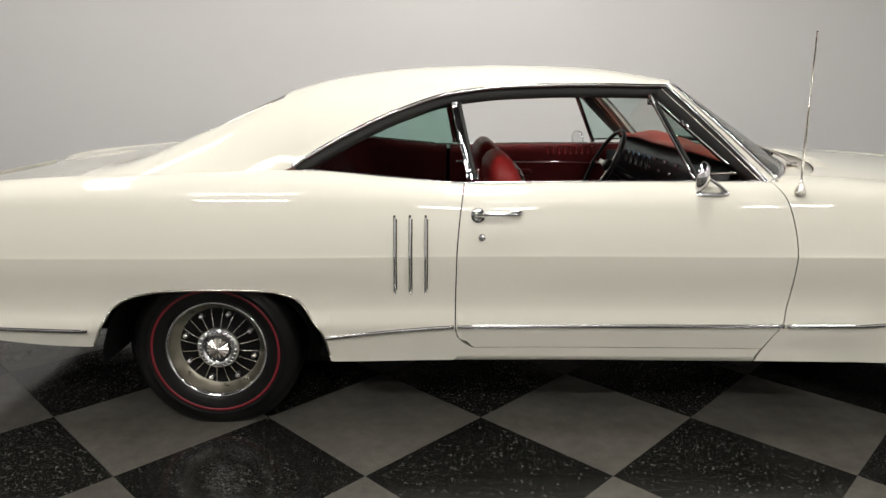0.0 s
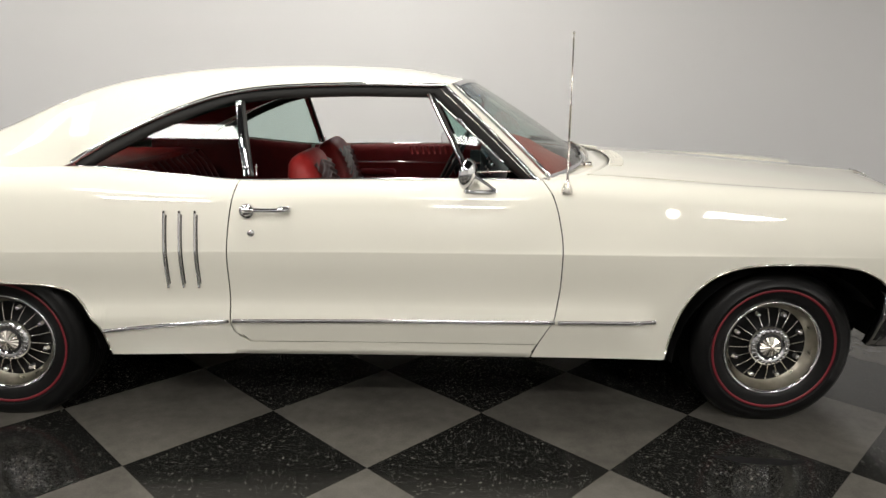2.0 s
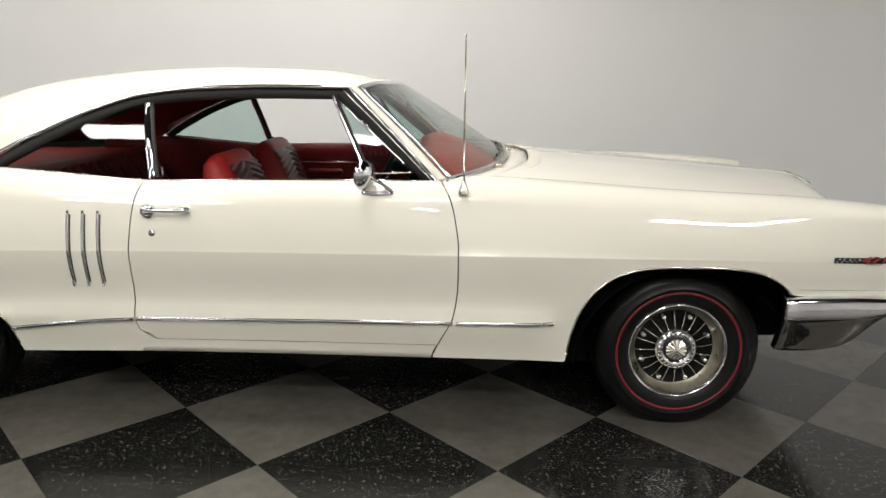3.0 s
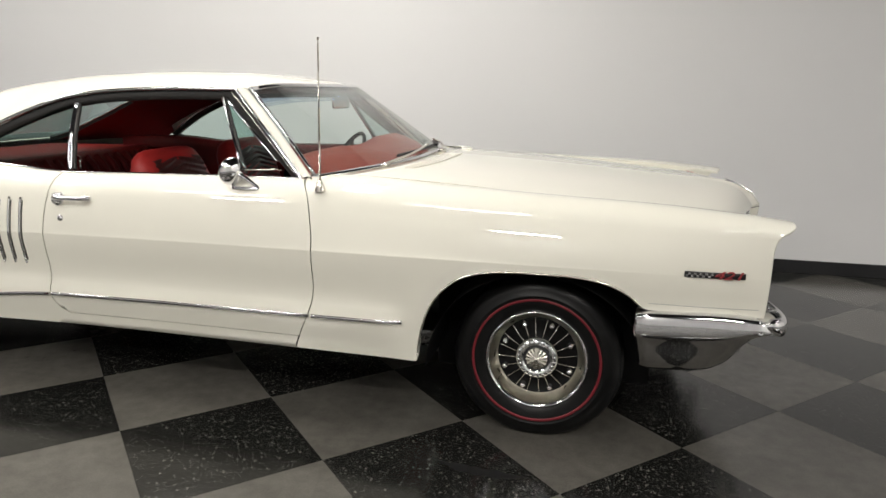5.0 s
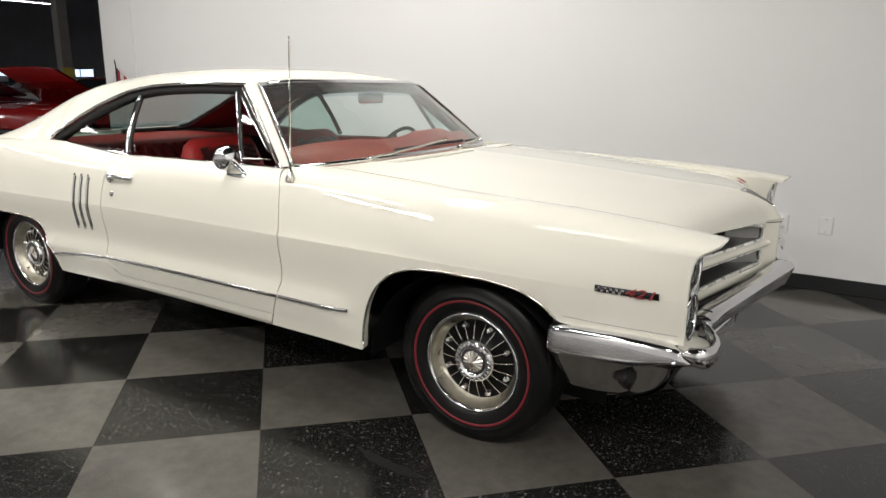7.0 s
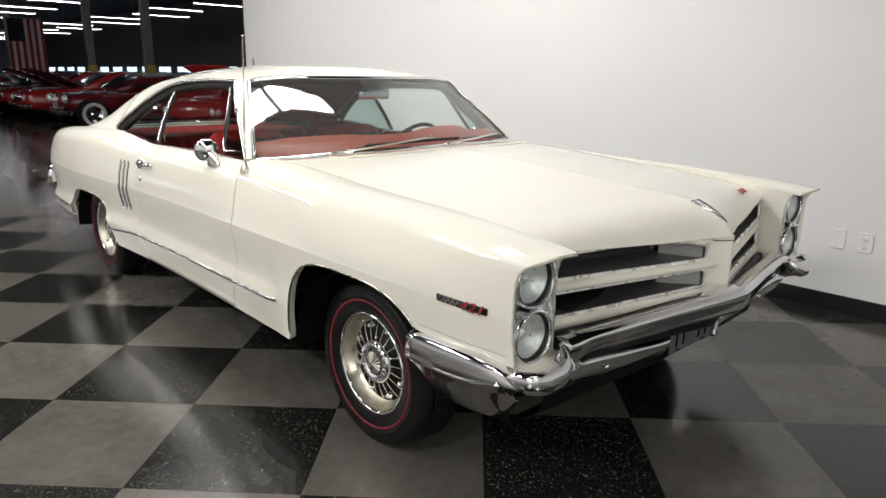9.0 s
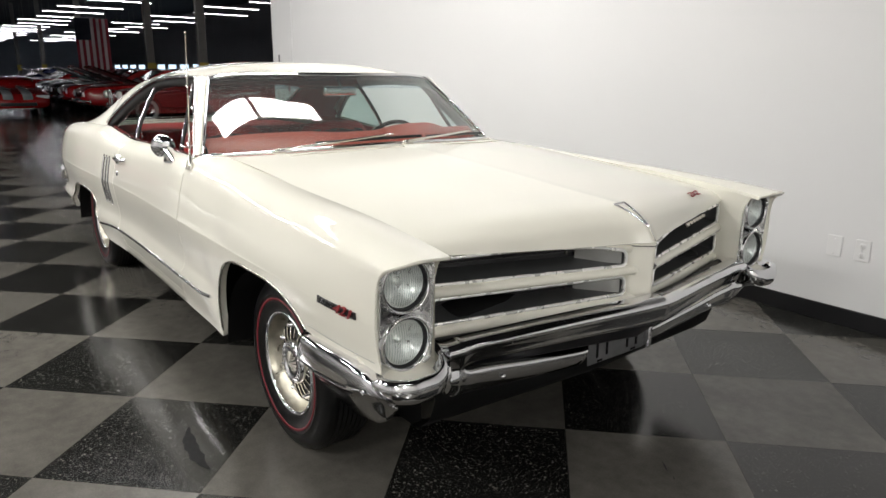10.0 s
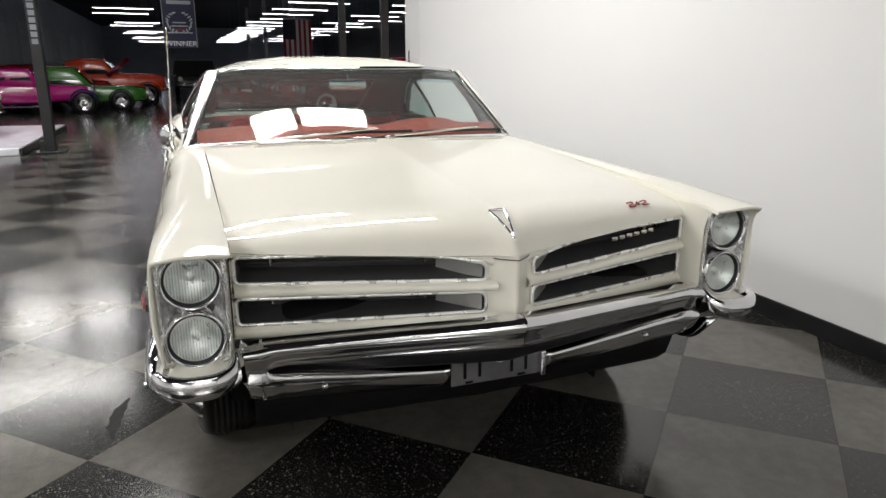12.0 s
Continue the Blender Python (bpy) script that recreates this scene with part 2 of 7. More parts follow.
tagged(slab("wall_west", X0 - 0.2, X0, Y0, Y1, -0.1, ZC, HALL_DARK), "dark grey far end wall of the hall", "wall", kind="structure")

# the white wall of the bay
bay = tagged(slab("wall_bay", -3.75, 11.9, WALL_Y, WALL_Y + 0.16, -0.002, 4.2, WALLPAINT), "plain white painted wall beside the car", "wall", kind="structure")
tagged(slab("baseboard", -3.75, 11.9, WALL_Y - 0.014, WALL_Y - 0.001, 0.0, 0.10, BASE, bevel=0.003), "black rubber baseboard along the white wall", "baseboard", kind="structure")
tagged(slab("trim", -3.165, -3.14, WALL_Y - 0.008, WALL_Y - 0.001, 0.1, 4.2, WALLPAINT), "thin white vertical joint strip on the wall", "trim", kind="structure")


def wall_plate(x, z, outlet):
    ob = thing("wall_outlet" if outlet else "wall_plate", "white duplex wall outlet on the white wall" if outlet else "blank white cover plate on the white wall", "outlet" if outlet else "plate", pose(x, WALL_Y, z))
    bm = bmesh.new()
    box(bm, 0, -0.004, 0, 0.078, 0.008, 0.118, 0.003)
    part("cover", bm, PLATE, ob, smooth=False)
    if outlet:
        for dz in (0.026, -0.026):
            bm = bmesh.new()
            lathe(bm, [(0.0001, -0.011), (0.015, -0.011), (0.0165, -0.0095), (0.0165, -0.008)], 20)
            r = part("socket", bm, PLATE, ob)
            r.location = (0, 0, dz)
            for dx, h in ((-0.006, 0.009), (0.006, 0.007)):
                bm = bmesh.new()
                box(bm, dx, -0.0112, 0.002, 0.0022, 0.001, h)
                part("slot", bm, BASE, r, smooth=False)
            bm = bmesh.new()
            box(bm, 0, -0.0112, -0.008, 0.004, 0.001, 0.004)
            part("slot", bm, BASE, r, smooth=False)
    for dz in ((0,) if outlet else (0.042, -0.042)):
        bm = bmesh.new()
        box(bm, 0, -0.0086, dz, 0.005, 0.0015, 0.005, 0.001)
        part("screw", bm, CHROME, ob)


wall_plate(3.66, 0.44, False)
wall_plate(3.806, 0.44, True)
wall_plate(4.07, 0.447, False)
wall_plate(-3.05, 1.07, True)

# ceiling fixtures of the hall
def strip_light(m):
    ob = thing("strip_light", "long fluorescent strip fixture hung below the black ceiling", "ceiling light", m, "hall strip lights")
    bm = bmesh.new()
    box(bm, 0, 0, 0.042, 0.13, 2.6, 0.05, 0.008)
    part("housing", bm, FIXTURE, ob, smooth=False)
    for s in (-1, 1):
        bm = bmesh.new()
        tube(bm, [(s * 0.042, -1.27, 0.0), (s * 0.042, 1.27, 0.0)], 0.007, 8)
        part("tube", bm, TUBE, ob)
        bm = bmesh.new()
        tube(bm, [(0, s * 1.0, 0.075), (0, s * 1.0, ZC - STRIP_H)], 0.006, 5, up=(1, 0, 0))
        part("hanger", bm, COLUMN, ob)
    return ob


SL = None
# the pair at y -6 is unseen, added to brighten the platform
for row_y, xs in ((-3.0, [-18.5, -22.0, -30.5, -34.0, -42.5, -46.0, -54.5, -58.0, -66.5, -70.0, -78.5, -82.0]), (4.9, [-9.95 - 7.24 * i for i in range(10)] + [-13.8 - 7.24 * i for i in range(10)]), (10.5, [-7.3 - 6.93 * i for i in range(10)]), (9.3, [-10.5 - 6.93 * i for i in range(10)]), (-3.0, [-9.5]), (-6.0, [-8.4, -11.8])):
    for x in xs:
        m = pose(x, row_y + 0.25 * math.sin(x), STRIP_H)
        SL = strip_light(m) if SL is None else SL
        if SL.matrix_world.translation != m.translation:
            copy_thing(SL, m)


PANEL_CASE = mat("panel_case_white", (0.6, 0.6, 0.6), 0.5, vary=0.02)
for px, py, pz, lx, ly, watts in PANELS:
    f = thing("panel_light", "white framed ceiling light panel out of view", "ceiling light", pose(px, py, pz), "bay light panels")
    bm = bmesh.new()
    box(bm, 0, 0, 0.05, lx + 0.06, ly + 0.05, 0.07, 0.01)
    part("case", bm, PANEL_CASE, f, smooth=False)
    for s in (-1, 1):
        hx_, hy_ = (0, s * ly * 0.4) if ly > lx else (s * lx * 0.4, 0)
        bm = bmesh.new()
        tube(bm, [(hx_, hy_, 0.08), (hx_, hy_, ZC - pz)], 0.006, 5, up=(0.6, 0.8, 0))
        part("hanger", bm, COLUMN, f)


def column(x, y):
    ob = thing("column", "square grey steel hall column", "column", pose(x, y, 0), "hall columns")
    bm = bmesh.new()
    box(bm, 0, 0, ZC / 2, 0.24, 0.24, ZC, 0.01)
    part("shaft", bm, COLUMN, ob, smooth=False)
    bm = bmesh.new()
    box(bm, 0, 0, 0.01, 0.4, 0.4, 0.02, 0.004)
    part("base_plate", bm, COLUMN, ob, smooth=False)
    bm = bmesh.new()
    box(bm, 0.125, 0, 1.35, 0.02, 0.3, 0.42, 0.004)
    part("notice_board", bm, mat("notice_yellow", (0.55, 0.42, 0.08), 0.6, vary=0.2), ob, "yellow and orange notice on the column", smooth=False)


for x, y in ((-12.1, 6.57), (-17.0, 5.7), (-21.0, 5.2), (-33.0, 5.2), (-45.0, 5.2), (-57.0, 5.2)):
    column(x, y)

# windows of the far side wall
for i in range(18):
    x = -24.0 - 3.6 * i
    w = tagged(slab("window_%d" % (i + 1), x - 1.2, x + 1.2, Y1 - 0.05, Y1 - 0.002, 0.40, 1.78, COLUMN), "daylit multi-pane hall window", "window", kind="structure")
    for a in (-0.6, 0.6):
        for b in (0.345, 1.035):
            slab("pane", x + a - 0.54, x + a + 0.54, Y1 - 0.06, Y1 - 0.051, 0.40 + b - 0.30, 0.40 + b + 0.30, DAYPANE, w)
# roll-up doors of the south wall
DOORM = mat("rollup_door", (0.45, 0.45, 0.43), 0.55, vary=0.06, scale=2)
for i in range(9):
    x = -14.0 - 7.2 * i
    d = new("door_%d" % (i + 1))
    tagged(d, "closed ribbed grey roll-up door in the hall wall", "door", kind="structure")
    for k in range(14):
        slab("slat", x - 1.9, x + 1.9, Y0 + 0.005, Y0 + 0.045 + 0.012 * (k % 2), 0.02 + k * 0.27, 0.27 + k * 0.27, DOORM, d)

# ---- the car: its curves ----
AX_R, AX_F = 0.012, 3.072
AXLE_Z = {AX_R: 0.305, AX_F: 0.314}
WC = curve((-1.42, 0.82), (-1.3, 0.875), (-1.0, 0.955), (-0.5, 1.000), (0, 1.012), (0.5, 1.002), (0.95, 0.985), (1.4, 0.983), (2.0, 0.992), (2.6, 1.003), (3.2, 1.008), (3.6, 1.006), (3.9, 0.985))
ZCR = curve((-1.42, 0.68), (0, 0.703), (2, 0.715), (3.9, 0.722))
BELT_Y = curve((-1.42, 0.72), (-1.2, 0.80), (-0.45, 0.86), (0, 0.868), (0.336, 0.85), (0.95, 0.848), (2.2, 0.86))
BELT_Z = curve((-1.42, 0.815), (-1.36, 0.858), (-1.28, 0.892), (-0.9, 0.942), (-0.45, 0.977), (-0.2, 0.988), (0.2, 1.0), (0.36, 1.004), (0.714, 0.978), (0.98, 0.960), (1.33, 0.967), (1.79, 0.973), (2.2, 0.976))
FEN_Z = curve((2.1, 0.972), (2.6, 0.966), (3.07, 0.957), (3.5, 0.944), (3.75, 0.925), (3.9, 0.898))
FEN_IN = curve((2.1, 0.99), (2.3, 0.988), (2.6, 0.972), (3.07, 0.947), (3.5, 0.928), (3.75, 0.905), (3.9, 0.878))
LOWER = curve((0, 0), (0.012, 0.0004), (0.05, 0.0032), (0.1, 0.0115), (0.15, 0.020), (0.2, 0.0225), (0.24, 0.0105), (0.262, 0.0), (0.275, 0.004), (0.41, 0.042))
PLAIN = curve((0, 0), (0.05, 0.0022), (0.1, 0.007), (0.2, 0.016), (0.3, 0.024), (0.41, 0.036))   # where the sill fades out ahead of the wheel
UPPER = curve((0, 0), (0.35, 0.0105), (0.7, 0.027), (1, 0.047))
LEAN = curve((-1.42, 0.12), (2.0, 0.11), (2.25, 0.27), (2.7, 0.27), (3.0, 0.22), (3.9, 0.2))
LEDGE = curve((-1.42, 0.006), (2.0, 0.007), (2.25, 0.030), (2.6, 0.030), (2.85, 0.005), (3.25, 0.004), (3.45, 0.0008), (3.9, 0.0008))     # depth over which the side leans out to its crease
HOOD_Y = 0.778


SHOULDER = curve((2.1, 1.0), (3.2, 1.0), (3.6, 0.62), (3.85, 0.2))    # how far the shoulder leans in
SHARP = curve((2.1, 0.05), (3.3, 0.05), (3.85, 0.026))


def zs_at(x):
    return min(lerp(0.905, 0.875, min(1, max(0, (x - 2.1) / 0.4))), FEN_Z(x) - SHARP(x)) if x > 2.1 else min(0.905, BELT_Z(x) - 0.06)


def side_y(x, z):
    zc = ZCR(x)
    if z <= zc:
        k = min(1, max(0, (x - 2.46) / 0.16)) * min(1, max(0, (3.4 - x) / 0.2))
        k = k * k * (3 - 2 * k)
        return WC(x) - lerp(LOWER(zc - z), PLAIN(zc - z), k)
    u = (z - zc) / (zs_at(x) - zc)
    f = min(1, max(0, (x - 2.7) / 0.6))
    return WC(x) - lerp(UPPER(u), 0.047 * u ** 1.8, 0.85 * f * f * (3 - 2 * f)) * SHOULDER(x) - LEAN(x) * LEDGE(x) * (1 - math.exp(-(z - zc) / LEDGE(x)))


ARCH_R = [(-0.415, 0.355), (-0.378, 0.425), (-0.328, 0.507), (-0.231, 0.557), (-0.107, 0.577), (0.077, 0.582), (0.241, 0.576), (0.343, 0.549), (0.402, 0.472), (0.447, 0.399), (0.468, 0.290)]
ARCH_F = [(2.612, 0.291), (2.628, 0.40), (2.660, 0.505), (2.712, 0.588), (2.80, 0.655), (2.90, 0.682), (3.02, 0.690), (3.15, 0.690), (3.29, 0.677), (3.39, 0.636), (3.445, 0.588)]
Z_QUARTER = curve((-1.42, 0.50), (-1.0, 0.40), (-0.43, 0.352), *ARCH_R, (0.48, 0.288), (1.0, 0.289))
Z_FENDER = curve((2.0, 0.292), (2.60, 0.290), *ARCH_F, (3.47, 0.582), (3.95, 0.578))
Z_DOOR = curve((0.938, 0.392), (0.944, 0.376), (0.956, 0.360), (0.975, 0.350), (1.0, 0.347), (2.3, 0.348))
DOOR_R = curve((0.3, 0.0), (0.365, 0.045), (0.385, 0.012), (0.44, -0.001), (0.68, 0.0), (0.85, 0.012), (0.93, 0.024), (1.0, 0.038))     # from x = 0.938
DOOR_F = curve((0.3, -0.095), (0.37, -0.062), (0.49, -0.008), (0.60, 0.004), (0.73, 0.004), (0.85, -0.012), (0.92, -0.032), (1.0, -0.085))  # from x = 2.188
NOSE_F = curve((0.56, -0.006), (0.61, -0.004), (0.80, -0.002), (0.845, 0.004), (0.868, 0.018), (0.885, 0.046), (0.90, 0.07), (0.95, 0.07))  # from x = 3.85


def spread(a, b, n, dense):
    """Columns from a to b, closer together near the places in dense."""
    xs, w = np.linspace(a, b, 4000), np.ones(4000)
    for d in dense:
        w += 7 * np.exp(-((xs - d) / 0.045) ** 2)
    c = np.cumsum(w)
    c = (c - c[0]) / (c[-1] - c[0])
    return [float(np.interp(i / (n - 1), c, xs)) for i in range(n)]


def side_panel(name, xs, zb, shift, inner, parent, sgn, label="", rim=False):
    """A body side panel: from its lower edge zb(x) up over the shoulder to its inner edge; shift(x, z) leans its ends."""
    rows = []
    for x in xs:
        row, z0, zc, zs = [], zb(x), ZCR(x), zs_at(x)
        zs_list = [lerp(z0, zc - 0.012, j / 12) for j in range(13)] + [zc - 0.004] + [zc + d for d in (0, 0.0015, 0.0035, 0.0065, 0.011, 0.018, 0.029)] + [lerp(zc + 0.029, zs, j / 7) for j in range(1, 8)]
        for z in zs_list:
            row.append((x + shift(x, z), sgn * side_y(x, z), z))
        y1 = side_y(x, zs)
        p3 = inner(x)
        zt = max(FEN_Z(x), p3[1]) if x > 2.1 else p3[1]
        for k in range(1, 9):
            if x > 2.1:
                q = bez((y1, zs), (y1 - 0.022 * SHOULDER(x), lerp(zs, zt, 0.66)), (0.885, FEN_Z(x) + 0.006), p3, k / 8)
            else:
                q = bez((y1, zs), (y1 - 0.026, lerp(zs, zt, 0.62)), (p3[0] + 0.034, zt - 0.004), p3, k / 8)
            row.append((x + shift(x, q[1]), sgn * q[0], q[1]))
        rows.append(row)
    bm = bmesh.new()
    grid(bm, rows, flip=sgn > 0)
    if rim:
        # the rounded front rim round the headlamps
        def inward(p, d, dx):
            t = Vector((0, sgn * 0.886 - p[1], 0.727 - p[2])).normalized() * d
            return (p[0] + dx, p[1] + t.y, p[2] + t.z)
        edge = rows[-1]
        grid(bm, [edge, [inward(p, 0.004, 0.003) for p in edge], [inward(p, 0.010, 0.0) for p in edge], [inward(p, 0.014, -0.012) for p in edge], [(3.795,) + inward(p, 0.017, 0)[1:] for p in edge]])
    for edge, dx in ((rows[0], 0.006),) if rim else ((rows[0], 0.006), (rows[-1], -0.006)):
        grid(bm, [edge, [(p[0] + dx * 0.6, p[1] - sgn * 0.010, p[2]) for p in edge], [(p[0] + dx, p[1] - sgn * 0.035, p[2]) for p in edge]])
    low = [r[0] for r in rows]
    grid(bm, [low, [(p[0], p[1] - sgn * 0.012, p[2] + 0.001) for p in low], [(p[0], p[1] - sgn * 0.03, p[2] + 0.006) for p in low]])
    top = [r[-1] for r in rows]
    grid(bm, [top, [(p[0], p[1] - sgn * 0.004, p[2] - (lerp(0.09, 0.012, min(1, max(0, (p[0] - 3.62) / 0.14))) if rim else 0.02)) for p in top]])
    return part(name, bm, PAINT, parent, label)


RYE = curve((-0.47, 0.862), (0, 0.868), (0.336, 0.845), (0.497, 0.802), (0.706, 0.748), (0.922, 0.706), (1.141, 0.692), (1.5, 0.682), (1.8, 0.676))
RZE = curve((-0.47, 0.972), (-0.2, 0.988), (0.2, 0.997), (0.306, 1.003), (0.336, 1.024), (0.497, 1.119), (0.706, 1.218), (0.922, 1.287), (1.141, 1.313), (1.469, 1.324), (1.8, 1.322))
RZC = curve((-0.47, 0.990), (-0.434, 0.994), (-0.053, 1.146), (0.297, 1.305), (0.542, 1.363), (0.834, 1.397), (1.176, 1.410), (1.544, 1.402), (1.72, 1.380), (1.83, 1.360), (1.90, 1.345))


ROOF_E = curve((-0.47, 6.4), (0.0, 6.4), (0.25, 6.2), (0.6, 4.4), (1.1, 3.0), (1.96, 3.0))


def roof(x, s):
    """The roof's surface: x along the car, s from -1 at one edge to 1 at the other."""
    e = ROOF_E(x)
    return (x, s * RYE(x), RZE(x) + (RZC(x) - RZE(x)) * (1 - abs(s) ** e))


HEAD_X = lambda s: 1.890 - 0.120 * abs(s) ** 2.2          # the roof's front edge


def header(s):
    x = HEAD_X(s)
    p = roof(x, s)
    return Vector((x, p[1], min(p[2], 1.346) if abs(s) < 0.8 else p[2]))


def base(s):
    """The foot of the windscreen."""
    return Vector((2.412 - 0.282 * abs(s) ** 2.4, 0.862 * s, 1.016 - 0.036 * abs(s) ** 2))


def screen(s, t):
    p = header(s).lerp(base(s), t)
    n = Vector((0.56, 0, 0.82))
    return p + n * 0.008 * math.sin(math.pi * t) * (1 - 0.4 * s * s)


car = thing("car", "cream white two-door hardtop coupe with red interior and chrome trim", "car", pose(0, CY, 0))


def x_of(front, y):
    y = abs(y)
    return (3.962 - 0.282 * y if y > 0.05 else 3.985 - 0.75 * y) + front


COWL_X = curve((0, 2.525), (0.3, 2.505), (0.5, 2.46), (0.65, 2.40), (0.778, 2.31))
HZC = curve((0, 1.020), (0.2, 1.006), (0.5, 0.977), (0.75, 0.949), (0.88, 0.936), (0.93, 0.919), (0.97, 0.885), (1, 0.828))
HZE = curve((0, 0.990), (0.2, 0.976), (0.5, 0.946), (0.75, 0.920), (0.9, 0.899), (0.96, 0.886), (0.985, 0.872), (1, 0.853))


def hood_z(u, y):
    w = (1 - min(1, abs(y) / HOOD_Y)) ** 1.15
    w2 = 1 - (abs(y) / HOOD_Y) ** 2.4
    k = 0.30 * w + 0.70 * w2
    return lerp(HZE(u), HZC(u), k)


def hood_at(u, y):
    return (lerp(COWL_X(abs(y)), x_of(0.0, y), u), y, hood_z(u, y))


# body panels of each side
GAP = 0.0022
for sgn in (-1, 1):
    quarter = side_panel("quarter_panel", spread(-1.42, 0.938 - GAP, 110, (-0.40, -0.3, 0.37, 0.45)), Z_QUARTER, lambda x, z: DOOR_R(z) * max(0, (x - 0.55) / 0.388) ** 3, lambda x: (BELT_Y(x), BELT_Z(x)), car, sgn)
    door = side_panel("door", spread(0.938 + GAP, 2.188 - GAP, 46, (0.94,)), Z_DOOR, lambda x, z: DOOR_R(z) * max(0, (1.3 - x) / 0.362) ** 3 + DOOR_F(z) * max(0, (x - 1.75) / 0.438) ** 3, lambda x: (BELT_Y(x), BELT_Z(x)), car, sgn)
    fender = side_panel("front_fender", spread(2.188 + GAP, 3.85, 96, (2.62, 2.66, 3.42)), Z_FENDER, lambda x, z: DOOR_F(z) * max(0, (2.6 - x) / 0.412) ** 3 + NOSE_F(z) * max(0, (x - 3.5) / 0.35) ** 3, lambda x: (HOOD_Y + 0.004, FEN_IN(x)), car, sgn, rim=True)
    # rocker under the door
    bm = bmesh.new()
    rows = []
    for i in range(20):
        x = lerp(0.94, 2.12, i / 19)
        xe = lambda z: lerp(0.94, 2.188 + DOOR_F(z) - 0.003, i / 19)
        rows.append([(xe(z), sgn * side_y(x, z), z) for z in (Z_DOOR(x) - 0.003, Z_DOOR(x) - 0.006, 0.335, 0.312, 0.290)] + [(xe(0.290), sgn * 0.86, 0.287)])
    grid(bm, rows, flip=sgn < 0)
    grid(bm, [[(r[0][0], r[0][1], r[0][2]) for r in rows], [(r[0][0], r[0][1] - sgn * 0.05, r[0][2] - 0.002) for r in rows]])
    part("rocker_panel", bm, PAINT, car)
    # dark structure behind the door gaps
    bm = bmesh.new()
    grid(bm, [[(x, sgn * (side_y(x, z) - 0.045), z) for z in (0.32, 0.5, 0.7, 0.88, 0.93)] for x in np.linspace(0.75, 2.45, 14)])
    part("inner_structure", bm, UNDER, car)
    # lower side moulding
    for piece, keys in (("rear", [(-0.98, 0.424), (-0.7, 0.423), (-0.42, 0.420)]), ("quarter", [(0.452, 0.392), (0.6, 0.409), (0.78, 0.426), (0.932, 0.436)]), ("door", [(0.945, 0.437), (1.5, 0.442), (2.174, 0.448)]), ("fender", [(2.186, 0.448), (2.4, 0.4505), (2.56, 0.4525)])):
        bm = bmesh.new()
        k = curve(*keys)
        xs = np.linspace(keys[0][0], keys[-1][0], 22)
        sweep(bm, [(x, sgn * (side_y(x, k(x)) + 0.002), k(x)) for x in xs], strip(0.009, 0.015))
        part("side_moulding", bm, CHROME, {"rear": quarter, "quarter": quarter, "door": door, "fender": fender}[piece], "polished side moulding")
    # wheel opening lips
    for arch, owner in ((ARCH_R, quarter), (ARCH_F, fender)):
        bm = bmesh.new()
        k = curve(*arch)
        xs = spread(arch[0][0] + 0.004, arch[-1][0] - 0.004, 60, (arch[0][0], arch[-1][0]))
        tube(bm, [(x, sgn * (side_y(x, k(x)) - 0.001), k(x) - 0.002) for x in xs], 0.0045, 8)
        part("wheel_lip", bm, SATIN, owner)
    # three upright mouldings behind the door
    for x in (0.711, 0.767, 0.824):
        zz = np.linspace(0.567, 0.857, 22)
        bm = bmesh.new()
        sweep(bm, [(x, sgn * (side_y(x, z) + 0.003), z) for z in zz], strip(0.0085, 0.011), up=(0, -1, 0))
        fin = part("side_vent_moulding", bm, CHROME, quarter, "slim chrome upright moulding")
        bm = bmesh.new()
        sweep(bm, [(x + 0.0075, sgn * (side_y(x, z) + 0.0006), z) for z in zz[1:-1]], strip(0.004, 0.003), up=(0, -1, 0))
        part("recess", bm, BLACK, fin)
    # door handle and lock
    hx, hz = 0.995, 0.858
    hy = lambda x, z: side_y(x, z)
    bm = bmesh.new()
    r = lathe(bm, [(0.0001, -0.002), (0.010, -0.002), (0.015, 0.003), (0.017, 0.006), (0.0255, 0.006), (0.0275, 0.012), (0.0275, 0.03)], 28)
    bmesh.ops.transform(bm, matrix=Matrix.Translation((hx + 0.02, -(hy(hx, hz) + 0.024), hz)), verts=bm.verts)
    path = [(hx + 0.012, -(hy(hx, hz) + 0.022), hz + 0.006), (hx + 0.05, -(hy(hx, hz) + 0.034), hz + 0.009), (hx + 0.12, -(hy(hx, hz) + 0.034), hz + 0.009), (hx + 0.165, -(hy(hx, hz) + 0.024), hz + 0.009), (hx + 0.178, -(hy(hx, hz) + 0.004), hz + 0.009)]
    sweep(bm, spline(path, 22), [(0.006, -0.007), (0.008, 0), (0.006, 0.007), (-0.006, 0.007), (-0.008, 0), (-0.006, -0.007)])
    box(bm, hx + 0.16, -(hy(hx, hz) + 0.005), hz + 0.008, 0.045, 0.016, 0.022, 0.006)
    if sgn > 0:
        bmesh.ops.transform(bm, matrix=Matrix.Diagonal((1, -1, 1, 1)), verts=bm.verts)
    part("door_handle", bm, CHROME, door, "chrome push-button door handle", recalc=True)
    bm = bmesh.new()
    lathe(bm, [(0.0001, -0.006), (0.006, -0.006), (0.007, -0.004), (0.0115, -0.006), (0.013, -0.002), (0.0135, 0.006)], 24)
    bmesh.ops.transform(bm, matrix=Matrix.Translation((1.030, -(side_y(1.03, 0.778) + 0.0005), 0.778)), verts=bm.verts)
    if sgn > 0:
        bmesh.ops.transform(bm, matrix=Matrix.Diagonal((1, -1, 1, 1)), verts=bm.verts)
